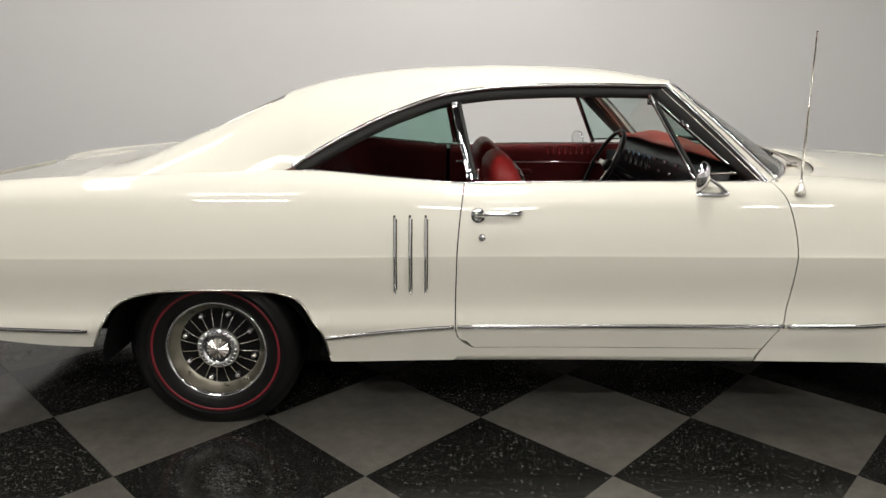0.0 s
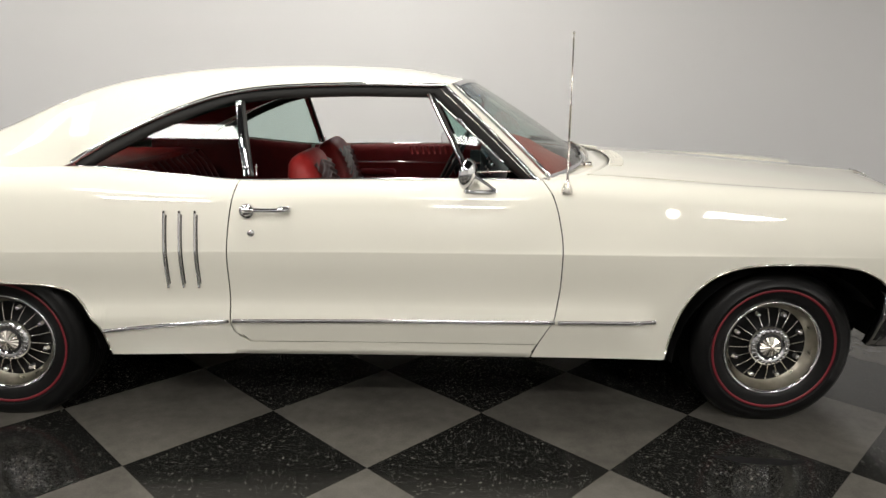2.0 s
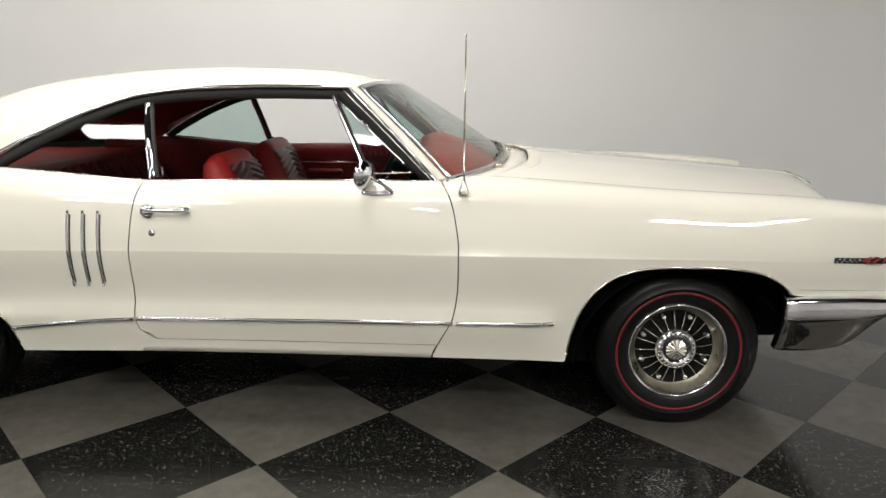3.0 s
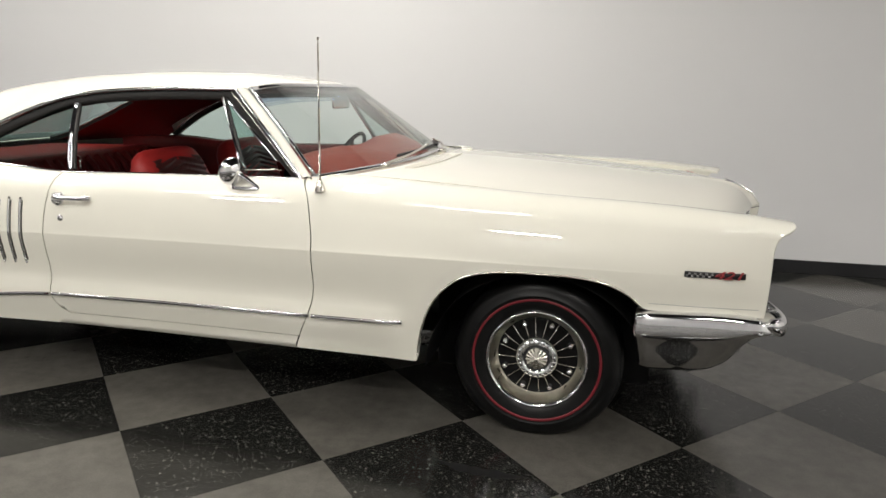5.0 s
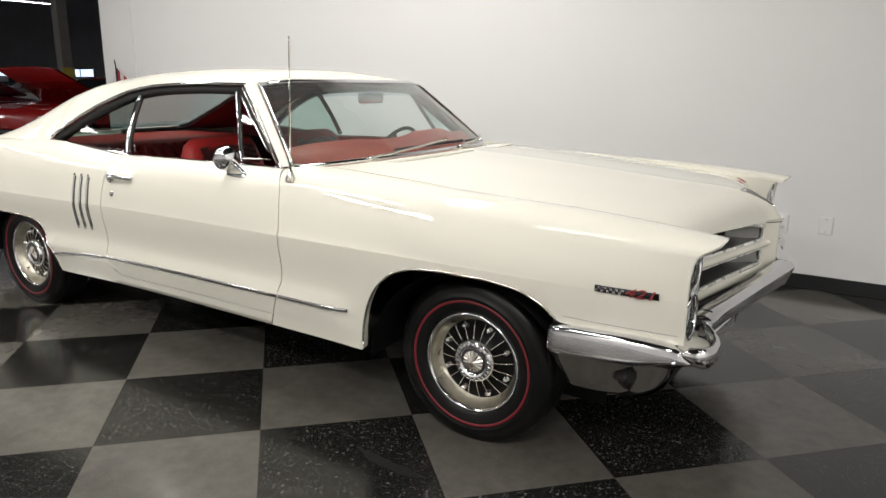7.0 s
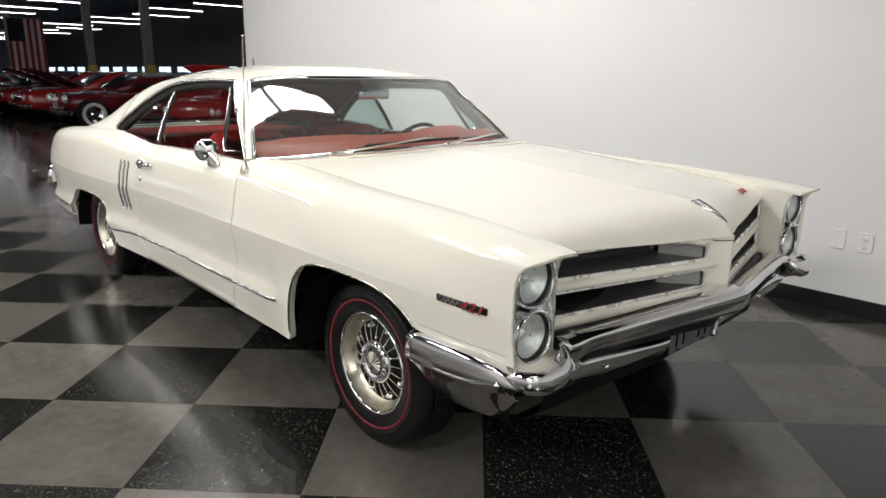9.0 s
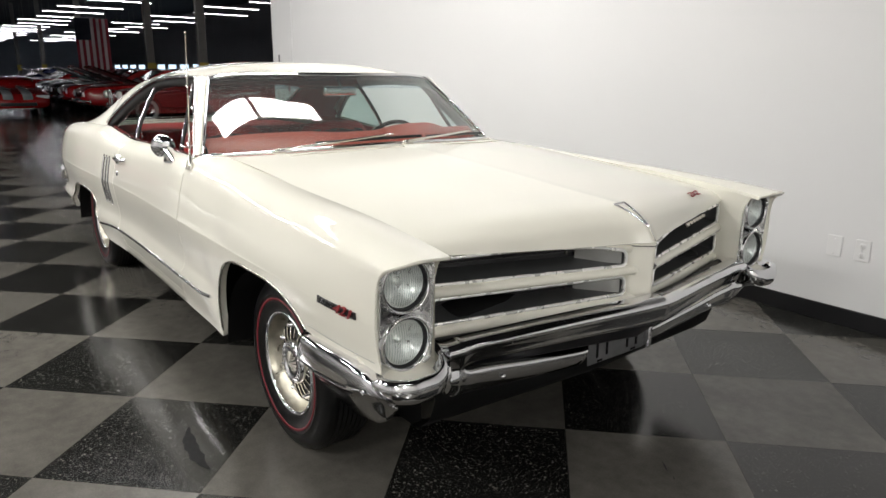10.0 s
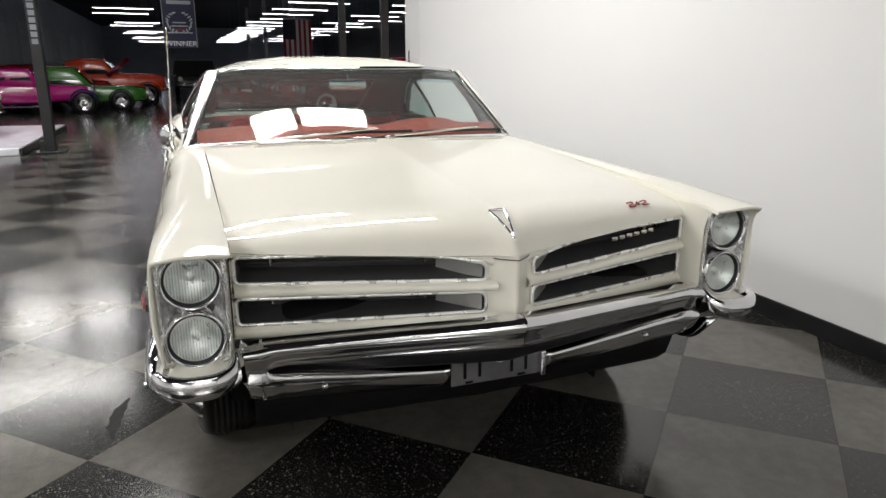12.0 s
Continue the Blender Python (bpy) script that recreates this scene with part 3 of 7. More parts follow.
    part("door_lock", bm, CHROME, door, "round chrome door lock", recalc=True)
    # chrome belt strip on the door and quarter
    bm = bmesh.new()
    xs = np.linspace(0.36, 2.10, 60)
    sweep(bm, [(x, sgn * (BELT_Y(x) + 0.004), BELT_Z(x) + 0.002) for x in xs], strip(0.012, 0.006))
    part("belt_moulding", bm, CHROME, car)

# hood with its folded front lip
bm = bmesh.new()
us = [0, 0.03, 0.07] + [0.07 + 0.75 * i / 22 for i in range(1, 23)] + [0.85, 0.88, 0.905, 0.925, 0.94, 0.955, 0.967, 0.977, 0.986, 0.993, 1.0]
ys = [HOOD_Y * (i / 30) for i in range(-30, 31)]
ys = sorted(set(ys + [0.012, -0.012]))
rows = [[hood_at(u, y) for y in ys] for u in us]
grid(bm, rows)
grid(bm, [rows[-1], [(p[0] - 0.012, p[1], p[2] - 0.006) for p in rows[-1]], [(p[0] - 0.05, p[1], p[2] - 0.006) for p in rows[-1]]])
for c in (0, -1):
    e = [r[c] for r in rows]
    grid(bm, [e, [(p[0], p[1] * 0.997, p[2] - 0.03) for p in e]])
part("hood", bm, PAINT, car, "long cream hood with a centre ridge")

# cowl between hood and windscreen, with its louvres
bm = bmesh.new()
rows = []
for i in range(41):
    s = -1 + i / 20
    b = base(s)
    y = b.y
    f = (COWL_X(min(abs(y), HOOD_Y)) - 0.006, y, hood_z(0, min(abs(y), HOOD_Y)) - 0.003)
    if abs(y) > HOOD_Y:
        f = (lerp(f[0], b.x + 0.02, (abs(y) - HOOD_Y) / (0.862 - HOOD_Y)), y, 0.985)
    rows.append([(b.x - 0.01, y, b.z - 0.012), (b.x + 0.01, y, b.z - 0.010), tuple(lerp(u, v, 0.5) for u, v in zip((b.x, y, b.z - 0.010), f)), f, (f[0], y, f[2] - 0.03)])
grid(bm, rows)
cowl = part("cowl", bm, PAINT, car)
for y0, count in ((-0.56, 36), (0.24, 30)):
    bm = bmesh.new()
    ys2 = np.linspace(y0 - 0.006, y0 + 0.0148 * (count - 1) + 0.006, 30)
    grid(bm, [[(COWL_X(abs(y)) + 0.034 + o, y, hood_z(0.02, y) + 0.0006) for o in (-0.026, 0.026)] for y in ys2], flip=True)
    well = part("louvre_well", bm, GRILLE_DARK, cowl, "dark slots along the rear edge of the hood")
    for i in range(count + 1):
        y = y0 + 0.0148 * (i - 0.5)
        bm = bmesh.new()
        box(bm, COWL_X(abs(y)) + 0.034, y, hood_z(0.02, y) + 0.0012, 0.056, 0.0088, 0.005, 0.001)
        part("louvre", bm, PAINT, well, smooth=False)

# roof, sails, rear window
bm = bmesh.new()
S = [math.sin(math.pi / 2 * i / 20) for i in range(-20, 21)]
rows = []
for i in range(46):
    u = i / 45
    row = []
    for s in S:
        x = lerp(0.255, HEAD_X(s), u)
        p = roof(x, s)
        row.append(p if i < 45 else tuple(header(s)))
    rows.append(row)
grid(bm, rows, flip=True)
grid(bm, [rows[-1], [(p[0] - 0.004, p[1], p[2] - 0.012) for p in rows[-1]]])
roof_ob = part("roof", bm, PAINT, car, "smooth cream hardtop roof")
GS = 0.70
for sgn in (-1, 1):
    bm = bmesh.new()
    rows = [[roof(x, sgn * lerp(GS, 1.0, j / 12)) for j in range(13)] for x in np.linspace(-0.46, 0.262, 26)]
    grid(bm, rows, flip=sgn < 0)
    e = [r[0] for r in rows]
    sail = part("sail_panel", bm, PAINT, car)
    bm = bmesh.new()
    grid(bm, [e, [(p[0], p[1], p[2] - 0.032) for p in e]])
    part("window_gasket", bm, SEAL, sail)
bm = bmesh.new()
grid(bm, [[tuple(Vector(roof(x, s)) - Vector((0, 0, 0.006))) for s in np.linspace(-GS, GS, 25)] for x in np.linspace(-0.45, 0.262, 16)])
rear_glass = part("rear_window", bm, REARTINT, car, "sloping tinted rear window")
bm = bmesh.new()
edge = [roof(x, GS) for x in np.linspace(-0.45, 0.26, 14)] + [roof(0.262, s) for s in np.linspace(GS, -GS, 16)][1:] + [roof(x, -GS) for x in np.linspace(0.26, -0.45, 14)][1:] + [roof(-0.45, s) for s in np.linspace(-GS, GS, 16)][1:-1]
sweep(bm, [(p[0], p[1], p[2] - 0.004) for p in edge], strip(0.018, 0.006), closed=True)
part("window_trim", bm, SATIN, rear_glass)

# deck, tail, rear bumper
bm = bmesh.new()
DZ = curve((-1.40, 0.828), (-1.3, 0.854), (-1.15, 0.884), (-0.87, 0.925), (-0.62, 0.955), (-0.46, 0.974))
rows = []
for x in np.linspace(-1.40, -0.462, 26):
    by, bz = BELT_Y(x), BELT_Z(x)
    rows.append([(x, by * s, lerp(bz, DZ(x) + 0.006, 1 - abs(s) ** 7) - 0.002) for s in np.linspace(-1, 1, 41)])
grid(bm, rows)
deck = part("deck_lid", bm, PAINT, car)
bm = bmesh.new()
grid(bm, [[(-1.42 - 0.02 * math.sin(math.pi * j / 8), 0.80 * s, lerp(0.43, 0.85, j / 8)) for j in range(9)] for s in np.linspace(-1, 1, 21)])
part("tail_panel", bm, PAINT, car)
bm = bmesh.new()
pts = [(-1.30, -0.895, 0.55)] + [(-1.47 + 0.12 * abs(s) ** 4, 0.86 * s, 0.53) for s in np.linspace(-1, 1, 25)] + [(-1.30, 0.895, 0.55)]
sweep(bm, pts, [(-0.02, 0.09), (0.02, 0.07), (0.03, 0.03), (0.02, -0.02), (0.03, -0.06), (0.0, -0.09), (-0.03, -0.09)])
part("rear_bumper", bm, CHROME, car, "curved chrome rear bumper", recalc=True)
for sgn in (-1, 1):
    bm = bmesh.new()
    box(bm, -1.445, sgn * 0.55, 0.69, 0.02, 0.5, 0.07, 0.01)
    part("tail_lamp", bm, RED, car, "narrow red tail lamp")

# windscreen and its frame
bm = bmesh.new()
grid(bm, [[tuple(screen(s * 0.985, t)) for t in np.linspace(0, 1, 17)] for s in np.linspace(-1, 1, 41)])
ws = part("windscreen", bm, TINT, car, "large curved tinted windscreen")
for t0, t1, tone in ((0.0, 0.10, (0.30, 0.40, 0.62)), (0.10, 0.17, (0.52, 0.62, 0.80)), (0.17, 0.22, (0.78, 0.84, 0.92))):
    bm = bmesh.new()
    grid(bm, [[tuple(screen(s * 0.98, t) - Vector((0.004, 0, 0.006))) for t in np.linspace(t0, t1, 4)] for s in np.linspace(-1, 1, 41)])
    part("shade_band", bm, glass("blue_shade", tone), ws, "blue tinted shade band")
bm = bmesh.new()
top = [header(s * 0.97) + Vector((0.008, 0, -0.004)) for s in np.linspace(-1, 1, 31)]
sweep(bm, top, strip(0.024, 0.010), up=(0.56, 0, 0.82))
part("header_moulding", bm, CHROME, ws)
bm = bmesh.new()
low = [base(s * 0.99) + Vector((0.004, 0, 0.0)) for s in np.linspace(-1, 1, 41)]
sweep(bm, low, strip(0.02, 0.012), up=(0.56, 0, 0.82))
part("lower_moulding", bm, CHROME, ws)
for sgn in (-1, 1):
    # windscreen pillar: painted front face between the screen's reveal and the bright drip edge, black seal behind
    ts = np.linspace(0.0, 1.0, 17)
    reveal = [screen(sgn * 0.985, t) for t in ts]
    drip = [Vector((1.752, sgn * 0.717, 1.324)).lerp(Vector((2.108, sgn * 0.866, 0.978)), t) + Vector((0.003, sgn * 0.003, 0.003)) * math.sin(math.pi * t) for t in ts]
    vent_edge = [Vector((1.694, sgn * 0.706, 1.287)).lerp(Vector((2.046, sgn * 0.836, 0.980)), t) for t in ts]
    n = Vector((0.49, sgn * 0.49, 0.72))
    out = Vector((0.05, sgn * 0.92, 0.35)).normalized()
    bm = bmesh.new()
    grid(bm, [[a - n * 0.012, a + n * 0.003, a.lerp(b, 0.2) + n * 0.006, a.lerp(b, 0.5) + n * 0.008, a.lerp(b, 0.8) + n * 0.006, b + n * 0.001, b - n * 0.014] for a, b in zip(reveal, drip)], flip=sgn > 0)
    pillar = part("windscreen_pillar", bm, PAINT, car)
    bm = bmesh.new()
    sweep(bm, [screen(sgn * 0.972, t) + Vector((0.005, sgn * 0.004, 0.006)) for t in np.linspace(0.01, 0.99, 15)], strip(0.013, 0.011), up=tuple(out))
    part("reveal_moulding", bm, CHROME, pillar)
    bm = bmesh.new()
    sweep(bm, [b + out * 0.001 + Vector((-0.004, 0, -0.003)) for b in drip], strip(0.011, 0.010), up=tuple(out))
    part("pillar_moulding", bm, CHROME, pillar)
    bm = bmesh.new()
    grid(bm, [[b - n * 0.004, b - n * 0.010 + out * 0.001, b.lerp(v, 0.4) + out * 0.003, b.lerp(v, 0.75) + out * 0.001, v - out * 0.004, v - out * 0.03] for b, v in zip(drip, vent_edge)], flip=sgn > 0)
    part("pillar_seal", bm, SEAL, pillar)
    bm = bmesh.new()
    sweep(bm, [b.lerp(v, 0.42) + out * 0.004 for b, v in zip(drip, vent_edge)], strip(0.005, 0.005), up=tuple(out))
    part("seal_edge", bm, SATIN, pillar)
    # drip rail and weatherstrip round the side opening
    xs = spread(0.330, 1.775, 60, (0.34,))
    rail = [Vector((x, sgn * (RYE(x) + 0.004), RZE(x))) for x in xs]
    bm = bmesh.new()
    sweep(bm, rail, strip(0.016, 0.013))
    part("drip_rail", bm, CHROME, roof_ob, "thin chrome drip rail")
    bm = bmesh.new()
    def below(x, d):
        h = 1e-3
        t = Vector((2 * h, 0, RZE(x + h) - RZE(x - h))).normalized()
        return Vector((x, sgn * (RYE(x) - 0.006), RZE(x))) + Vector((t.z, 0, -t.x)) * d
    rows = []
    for x in xs:
        rows.append([tuple(below(x, 0.008)), tuple(below(x, 0.03) + Vector((0, sgn * 0.006, 0))), tuple(below(x, 0.048)), tuple(below(x, 0.05) - Vector((0, sgn * 0.03, 0)))])
    grid(bm, rows)
    part("roof_seal", bm, SEAL, roof_ob, "black weatherstrip above the side windows")
    # window post: bright leading edge of the rear side glass
    b0, b1 = Vector((0.992, sgn * 0.846, 0.972)), Vector((0.930, sgn * 0.690, 1.262))
    post = [b0.lerp(b1, t) + Vector((0, sgn * 0.012 * math.sin(math.pi * t), 0)) for t in np.linspace(0, 1, 9)]
    bm = bmesh.new()
    sweep(bm, post, strip(0.026, 0.014), up=(0, sgn, 0.4))
    pst = part("window_post", bm, CHROME, car, "upright chrome window post")
    bm = bmesh.new()
    sweep(bm, [p + Vector((0.019, -sgn * 0.004, 0)) for p in post], strip(0.012, 0.016), up=(0, sgn, 0.4))
    part("rubber_edge", bm, SEAL, pst)
    bm = bmesh.new()
    rows = []
    for x in np.linspace(0.36, 0.985, 26):
        zt = RZE(x) - 0.03
        zb2 = BELT_Z(x) - 0.005
        rows.append([(lerp(x, x - 0.06 * (x / 0.985) ** 6, t), sgn * (0.842 - 0.42 * (zq - 0.96) - 0.20 * (zq - 0.96) ** 2), zq) for t in np.linspace(0, 1, 7) for zq in (lerp(zb2, max(zb2 + 0.001, zt), t),)])
    grid(bm, rows)
    part("rear_side_glass", bm, SIDETINT, car, "green tinted rear side window")
    # vent window
    a, b = Vector((1.838, sgn * 0.846, 0.984)), Vector((1.683, sgn * 0.711, 1.289))
    c, d2 = vent_edge[-2].copy(), vent_edge[0].copy()
    bm = bmesh.new()
    sweep(bm, [a.lerp(b, t) for t in np.linspace(0, 1, 8)], strip(0.014, 0.014), up=(0, sgn, 0.4))
    vent = part("vent_post", bm, CHROME, car, "chrome division bar of the vent window")
    bm = bmesh.new()
    sweep(bm, [a.lerp(b, t) + Vector((0.012, -sgn * 0.002, 0.001)) for t in np.linspace(0, 0.98, 8)], strip(0.010, 0.012), up=(0, sgn, 0.4))
    part("rubber_edge", bm, SEAL, vent)
    bm = bmesh.new()
    sweep(bm, spline([b.lerp(d2, 0.7) + Vector((0, 0, -0.010))] + [v - Vector((0.003, 0, 0.003)) for v in vent_edge[1:-1:3]], 26), strip(0.010, 0.009), up=(0, sgn, 0.4))
    part("vent_frame", bm, CHROME, vent)
    bm = bmesh.new()
    sweep(bm, [a + Vector((0.012, 0, 0.016)), c + Vector((-0.022, 0, 0.004))], strip(0.008, 0.010), up=(0, sgn, 0.2))
    part("vent_sill", bm, SATIN, vent)
    bm = bmesh.new()
    grid(bm, [[tuple(a.lerp(c, t).lerp(b.lerp(d2, t), k) - Vector((0, sgn * (0.004 - 0.006 * math.sin(math.pi * k)), 0))) for k in np.linspace(0.02, 0.99, 7)] for t in np.linspace(0.02, 0.98, 5)])
    part("vent_glass", bm, SIDETINT, vent, "green tinted vent window")
    bm = bmesh.new()
    along = (c - d2).normalized()
    for o in (0.0, 0.022):
        m = d2.lerp(c, 0.34) + along * o + Vector((0, sgn * 0.006, 0))
        tube(bm, [m - along * 0.008, m + along * 0.008], 0.0075, 10, up=(0, sgn, 0))
    part("vent_hinge", bm, CHROME, vent)

# ---- the car: wheels ----
def wheel(x, sgn):
    w = new("wheel")
    w.parent = car
    w.location = (x, sgn * 0.80, AXLE_Z[x])
    w.rotation_euler = (0, radians(17 + 31 * x), 0 if sgn < 0 else math.pi)
    return w


def wheel_parts(w):
    n = 72
    R = 0.330
    # tyre; the axis is y, the outer face towards -y
    prof = [(0.187, -0.072), (0.196, -0.088), (0.204, -0.0935), (0.212, -0.097), (0.232, -0.1035), (0.252, -0.1065), (0.2575, -0.1068), (0.260, -0.1092), (0.2635, -0.1092), (0.266, -0.1065), (0.284, -0.105), (0.304, -0.0965), (0.319, -0.082), (R, -0.06)] + [(R - (0.006 if k % 4 in (1, 2) else 0), -0.06 + 0.12 * k / 24) for k in range(1, 24)] + [(R, 0.06), (0.322, 0.078), (0.295, 0.10), (0.25, 0.105), (0.2, 0.085), (0.19, 0.06)]
    bm = bmesh.new()
    lathe(bm, prof, n)
    tyre = part("tyre", bm, RUBBER, w, "black red-line tyre")
    bm = bmesh.new()
    lathe(bm, [(0.2395, -0.1040), (0.241, -0.1062), (0.2485, -0.1078), (0.250, -0.1055)], n)
    part("red_line", bm, STRIPE, tyre, "thin red sidewall line")
    # rim: bright lip, deep dish, black centre
    bm = bmesh.new()
    lathe(bm, [(0.180, -0.060), (0.185, -0.085), (0.190, -0.0950), (0.195, -0.0945), (0.198, -0.087), (0.194, -0.07)], n)
    rim = part("rim_lip", bm, CHROME, w, "bright wheel trim ring")
    bm = bmesh.new()
    lathe(bm, [(0.184, -0.087), (0.180, -0.076), (0.175, -0.066), (0.169, -0.056), (0.163, -0.046), (0.157, -0.040)], n)
    part("dish", bm, DISH, w, "brushed bright wheel dish")
    bm = bmesh.new()
    lathe(bm, [(0.160, -0.041), (0.154, -0.036), (0.10, -0.034), (0.07, -0.036), (0.0001, -0.036)], n)
    drum = part("drum_face", bm, DRUM, w, "black finned wheel centre")
    fin = None
    for i in range(20):
        a = 2 * math.pi * (i + 0.5) / 20
        if fin is None:
            bm = bmesh.new()
            sweep(bm, [(0.080, -0.058, 0), (0.105, -0.054, 0), (0.130, -0.047, 0), (0.154, -0.038, 0)], strip(0.0024, 0.008), up=(0, -1, 0))
            fin = part("fin", bm, SATIN, drum)
            data = fin.data
        else:
            fin = new("fin", data)
            fin.parent = drum
        fin.rotation_euler = (0, a, 0)
    for i in range(8):
        a = 2 * math.pi * i / 8
        if i == 0:
            bm = bmesh.new()
            lathe(bm, [(0.0001, -0.050), (0.006, -0.050), (0.0092, -0.046), (0.0098, -0.036), (0.0125, -0.033), (0.0135, -0.02)], 12)
            nut = part("lug_nut", bm, CHROME, w, "bright lug nut")
            ndata = nut.data
        else:
            nut = tagged(new("lug_nut", ndata), "bright lug nut")
            nut.parent = w
        nut.location = (0.137 * math.cos(a), -0.010, 0.137 * math.sin(a))
    # hub: ribbed ring and fan-cut cap
    bm = bmesh.new()
    lathe(bm, [(0.084, -0.030), (0.084, -0.062), (0.080, -0.073), (0.070, -0.080), (0.058, -0.081), (0.050, -0.072)], 48)
    hub = part("hub", bm, CHROME, w, "chrome hub ring")
    bump = None
    for i in range(24):
        a = 2 * math.pi * i / 24
        if bump is None:
            bm = bmesh.new()
            box(bm, 0.070, -0.0795, 0, 0.014, 0.004, 0.010, 0.002)
            bump = part("hub_rib", bm, CHROME, hub)
            bd = bump.data
        else:
            bump = new("hub_rib", bd)
            bump.parent = hub
        bump.rotation_euler = (0, a, 0)
    bm = bmesh.new()
    lathe(bm, [(0.051, -0.066), (0.049, -0.075), (0.042, -0.076)], 40)
    part("cap_ring", bm, BLACK, hub)
    bm = bmesh.new()
    m = 32
    rimv = [bm.verts.new((0.042 * math.cos(2 * math.pi * i / m), -0.075 - (0.004 if i % 2 else 0), 0.042 * math.sin(2 * math.pi * i / m))) for i in range(m)]
    cv = bm.verts.new((0, -0.089, 0))
    for i in range(m):
        bm.faces.new((cv, rimv[i], rimv[(i + 1) % m]))
    part("hub_cap", bm, SATIN, hub, "fan-cut bright hub cap", smooth=False)


first = wheel(AX_R, -1)
tagged(first, "black red-line tyre on a bright eight-lug finned wheel")
wheel_parts(first)
for x, sgn in ((AX_F, -1), (AX_R, 1), (AX_F, 1)):
    o = copy_thing(first, pose(x, sgn * 0.80, AXLE_Z[x], 0, 17 + 31 * x, 0 if sgn < 0 else 180))

# wheel houses and underside
for x in (AX_R, AX_F):
    for sgn in (-1, 1):
        bm = bmesh.new()
        r = 0.40 if x == AX_F else 0.385
        rows = [[(x + r * 1.06 * math.cos(a), sgn * y, 0.27 + r * math.sin(a)) for y in (0.96, 0.75, 0.52)] for a in np.linspace(0.62 if x == AX_F else 0.1, math.pi, 25)]
        grid(bm, rows)
        inner = [r2[-1] for r2 in rows]
        vs = [bm.verts.new(p) for p in inner]
        bm.faces.new(vs)
        part("wheel_house", bm, UNDER, car)
for nm, dims in (("frame_backbone", (1.2, 0, 0.30, 4.9, 1.02, 0.12, 0.03)), ("floor_pan", (1.35, 0, 0.305, 1.9, 1.74, 0.10, 0.03)), ("radiator_support", (3.62, 0, 0.50, 0.3, 1.3, 0.34, 0.05)), ("firewall", (2.28, 0, 0.52, 0.04, 1.70, 0.50, 0.01)), ("fuel_tank", (-0.95, 0, 0.42, 0.8, 1.6, 0.2, 0.05))):
    bm = bmesh.new()
    box(bm, *dims)
    part(nm, bm, UNDER, car)
for x in (AX_R, AX_F):
    bm = bmesh.new()
    tube(bm, [(x, -0.72, 0.316), (x, 0.72, 0.316)], 0.045, 10)
    part("axle", bm, UNDER, car)

# added dark sheets that stand in for the shade inside the wheel openings
for x in (AX_R, AX_F):
    for sgn in (-1, 1):
        bm = bmesh.new()
        grid(bm, [[(u, sgn * 0.60, 0.14), (u, sgn * 0.60, 0.60)] for u in np.linspace(x - 0.46, x + 0.44, 6)])
        part("shade_sheet", bm, UNDER, car)

# ---- the car: front end ----
GRILLE_TRIM = mat("bright_grille_trim", (0.86, 0.86, 0.84), 0.28, metal=0.55, vary=0.04, scale=20)
END_GREY = mat("grille_end_grey", (0.30, 0.30, 0.29), 0.3, metal=0.3, vary=0.08)
def gx(y, off=0.0):
    """The grille's plane in plan."""
    return 3.946 - 0.280 * abs(y) + off


def lip_strip(name, yo, yi, zo, zi, depth, material, parent, sgn, peak=0.012):
    """A horizontal bar of the grille surround, from its outer to its inner end; zo, zi: (bottom, top) there."""
    bm = bmesh.new()
    rows = []
    for i in range(18):
        t = i / 17
        y = lerp(yo, yi, t)
        b, c = lerp(zo[0], zi[0], t), lerp(zo[1], zi[1], t)
        x = gx(y)
        m = (b + c) / 2
        rows.append([(x - depth, sgn * y, b), (x - 0.004, sgn * y, b), (x + peak * 0.6, sgn * y, lerp(b, m, 0.4)), (x + peak, sgn * y, m + 0.002), (x + peak * 0.6, sgn * y, lerp(c, m, 0.4)), (x - 0.004, sgn * y, c), (x - depth, sgn * y, c)])
    grid(bm, rows, flip=sgn < 0)
    return part(name, bm, material, parent)


def rounded(y0, y1, zo, zi, r=0.018, n=5):
    """A rounded opening between y0 (outer) and y1 (inner): (y, z) points, zo and zi as (bottom, top)."""
    def corner(c, a0):
        return [(c[0] + r * math.cos(a0 + math.pi / 2 * k / n), c[1] + r * math.sin(a0 + math.pi / 2 * k / n)) for k in range(n + 1)]
    return corner((y0 - r, zo[1] - r), 0) + corner((y1 + r, zi[1] - r), math.pi / 2) + corner((y1 + r, zi[0] + r), math.pi) + corner((y0 - r, zo[0] + r), 1.5 * math.pi)


TOP_UP = curve((0.05, 0.790), (0.076, 0.802), (0.10, 0.808), (0.13, 0.814), (0.206, 0.826), (0.328, 0.834), (0.459, 0.839), (0.60, 0.837), (0.78, 0.836))
BOT_UP = curve((0.05, 0.753), (0.78, 0.758))
TOP_LO = curve((0.05, 0.718), (0.78, 0.713))
BOT_LO = curve((0.05, 0.656), (0.78, 0.633))


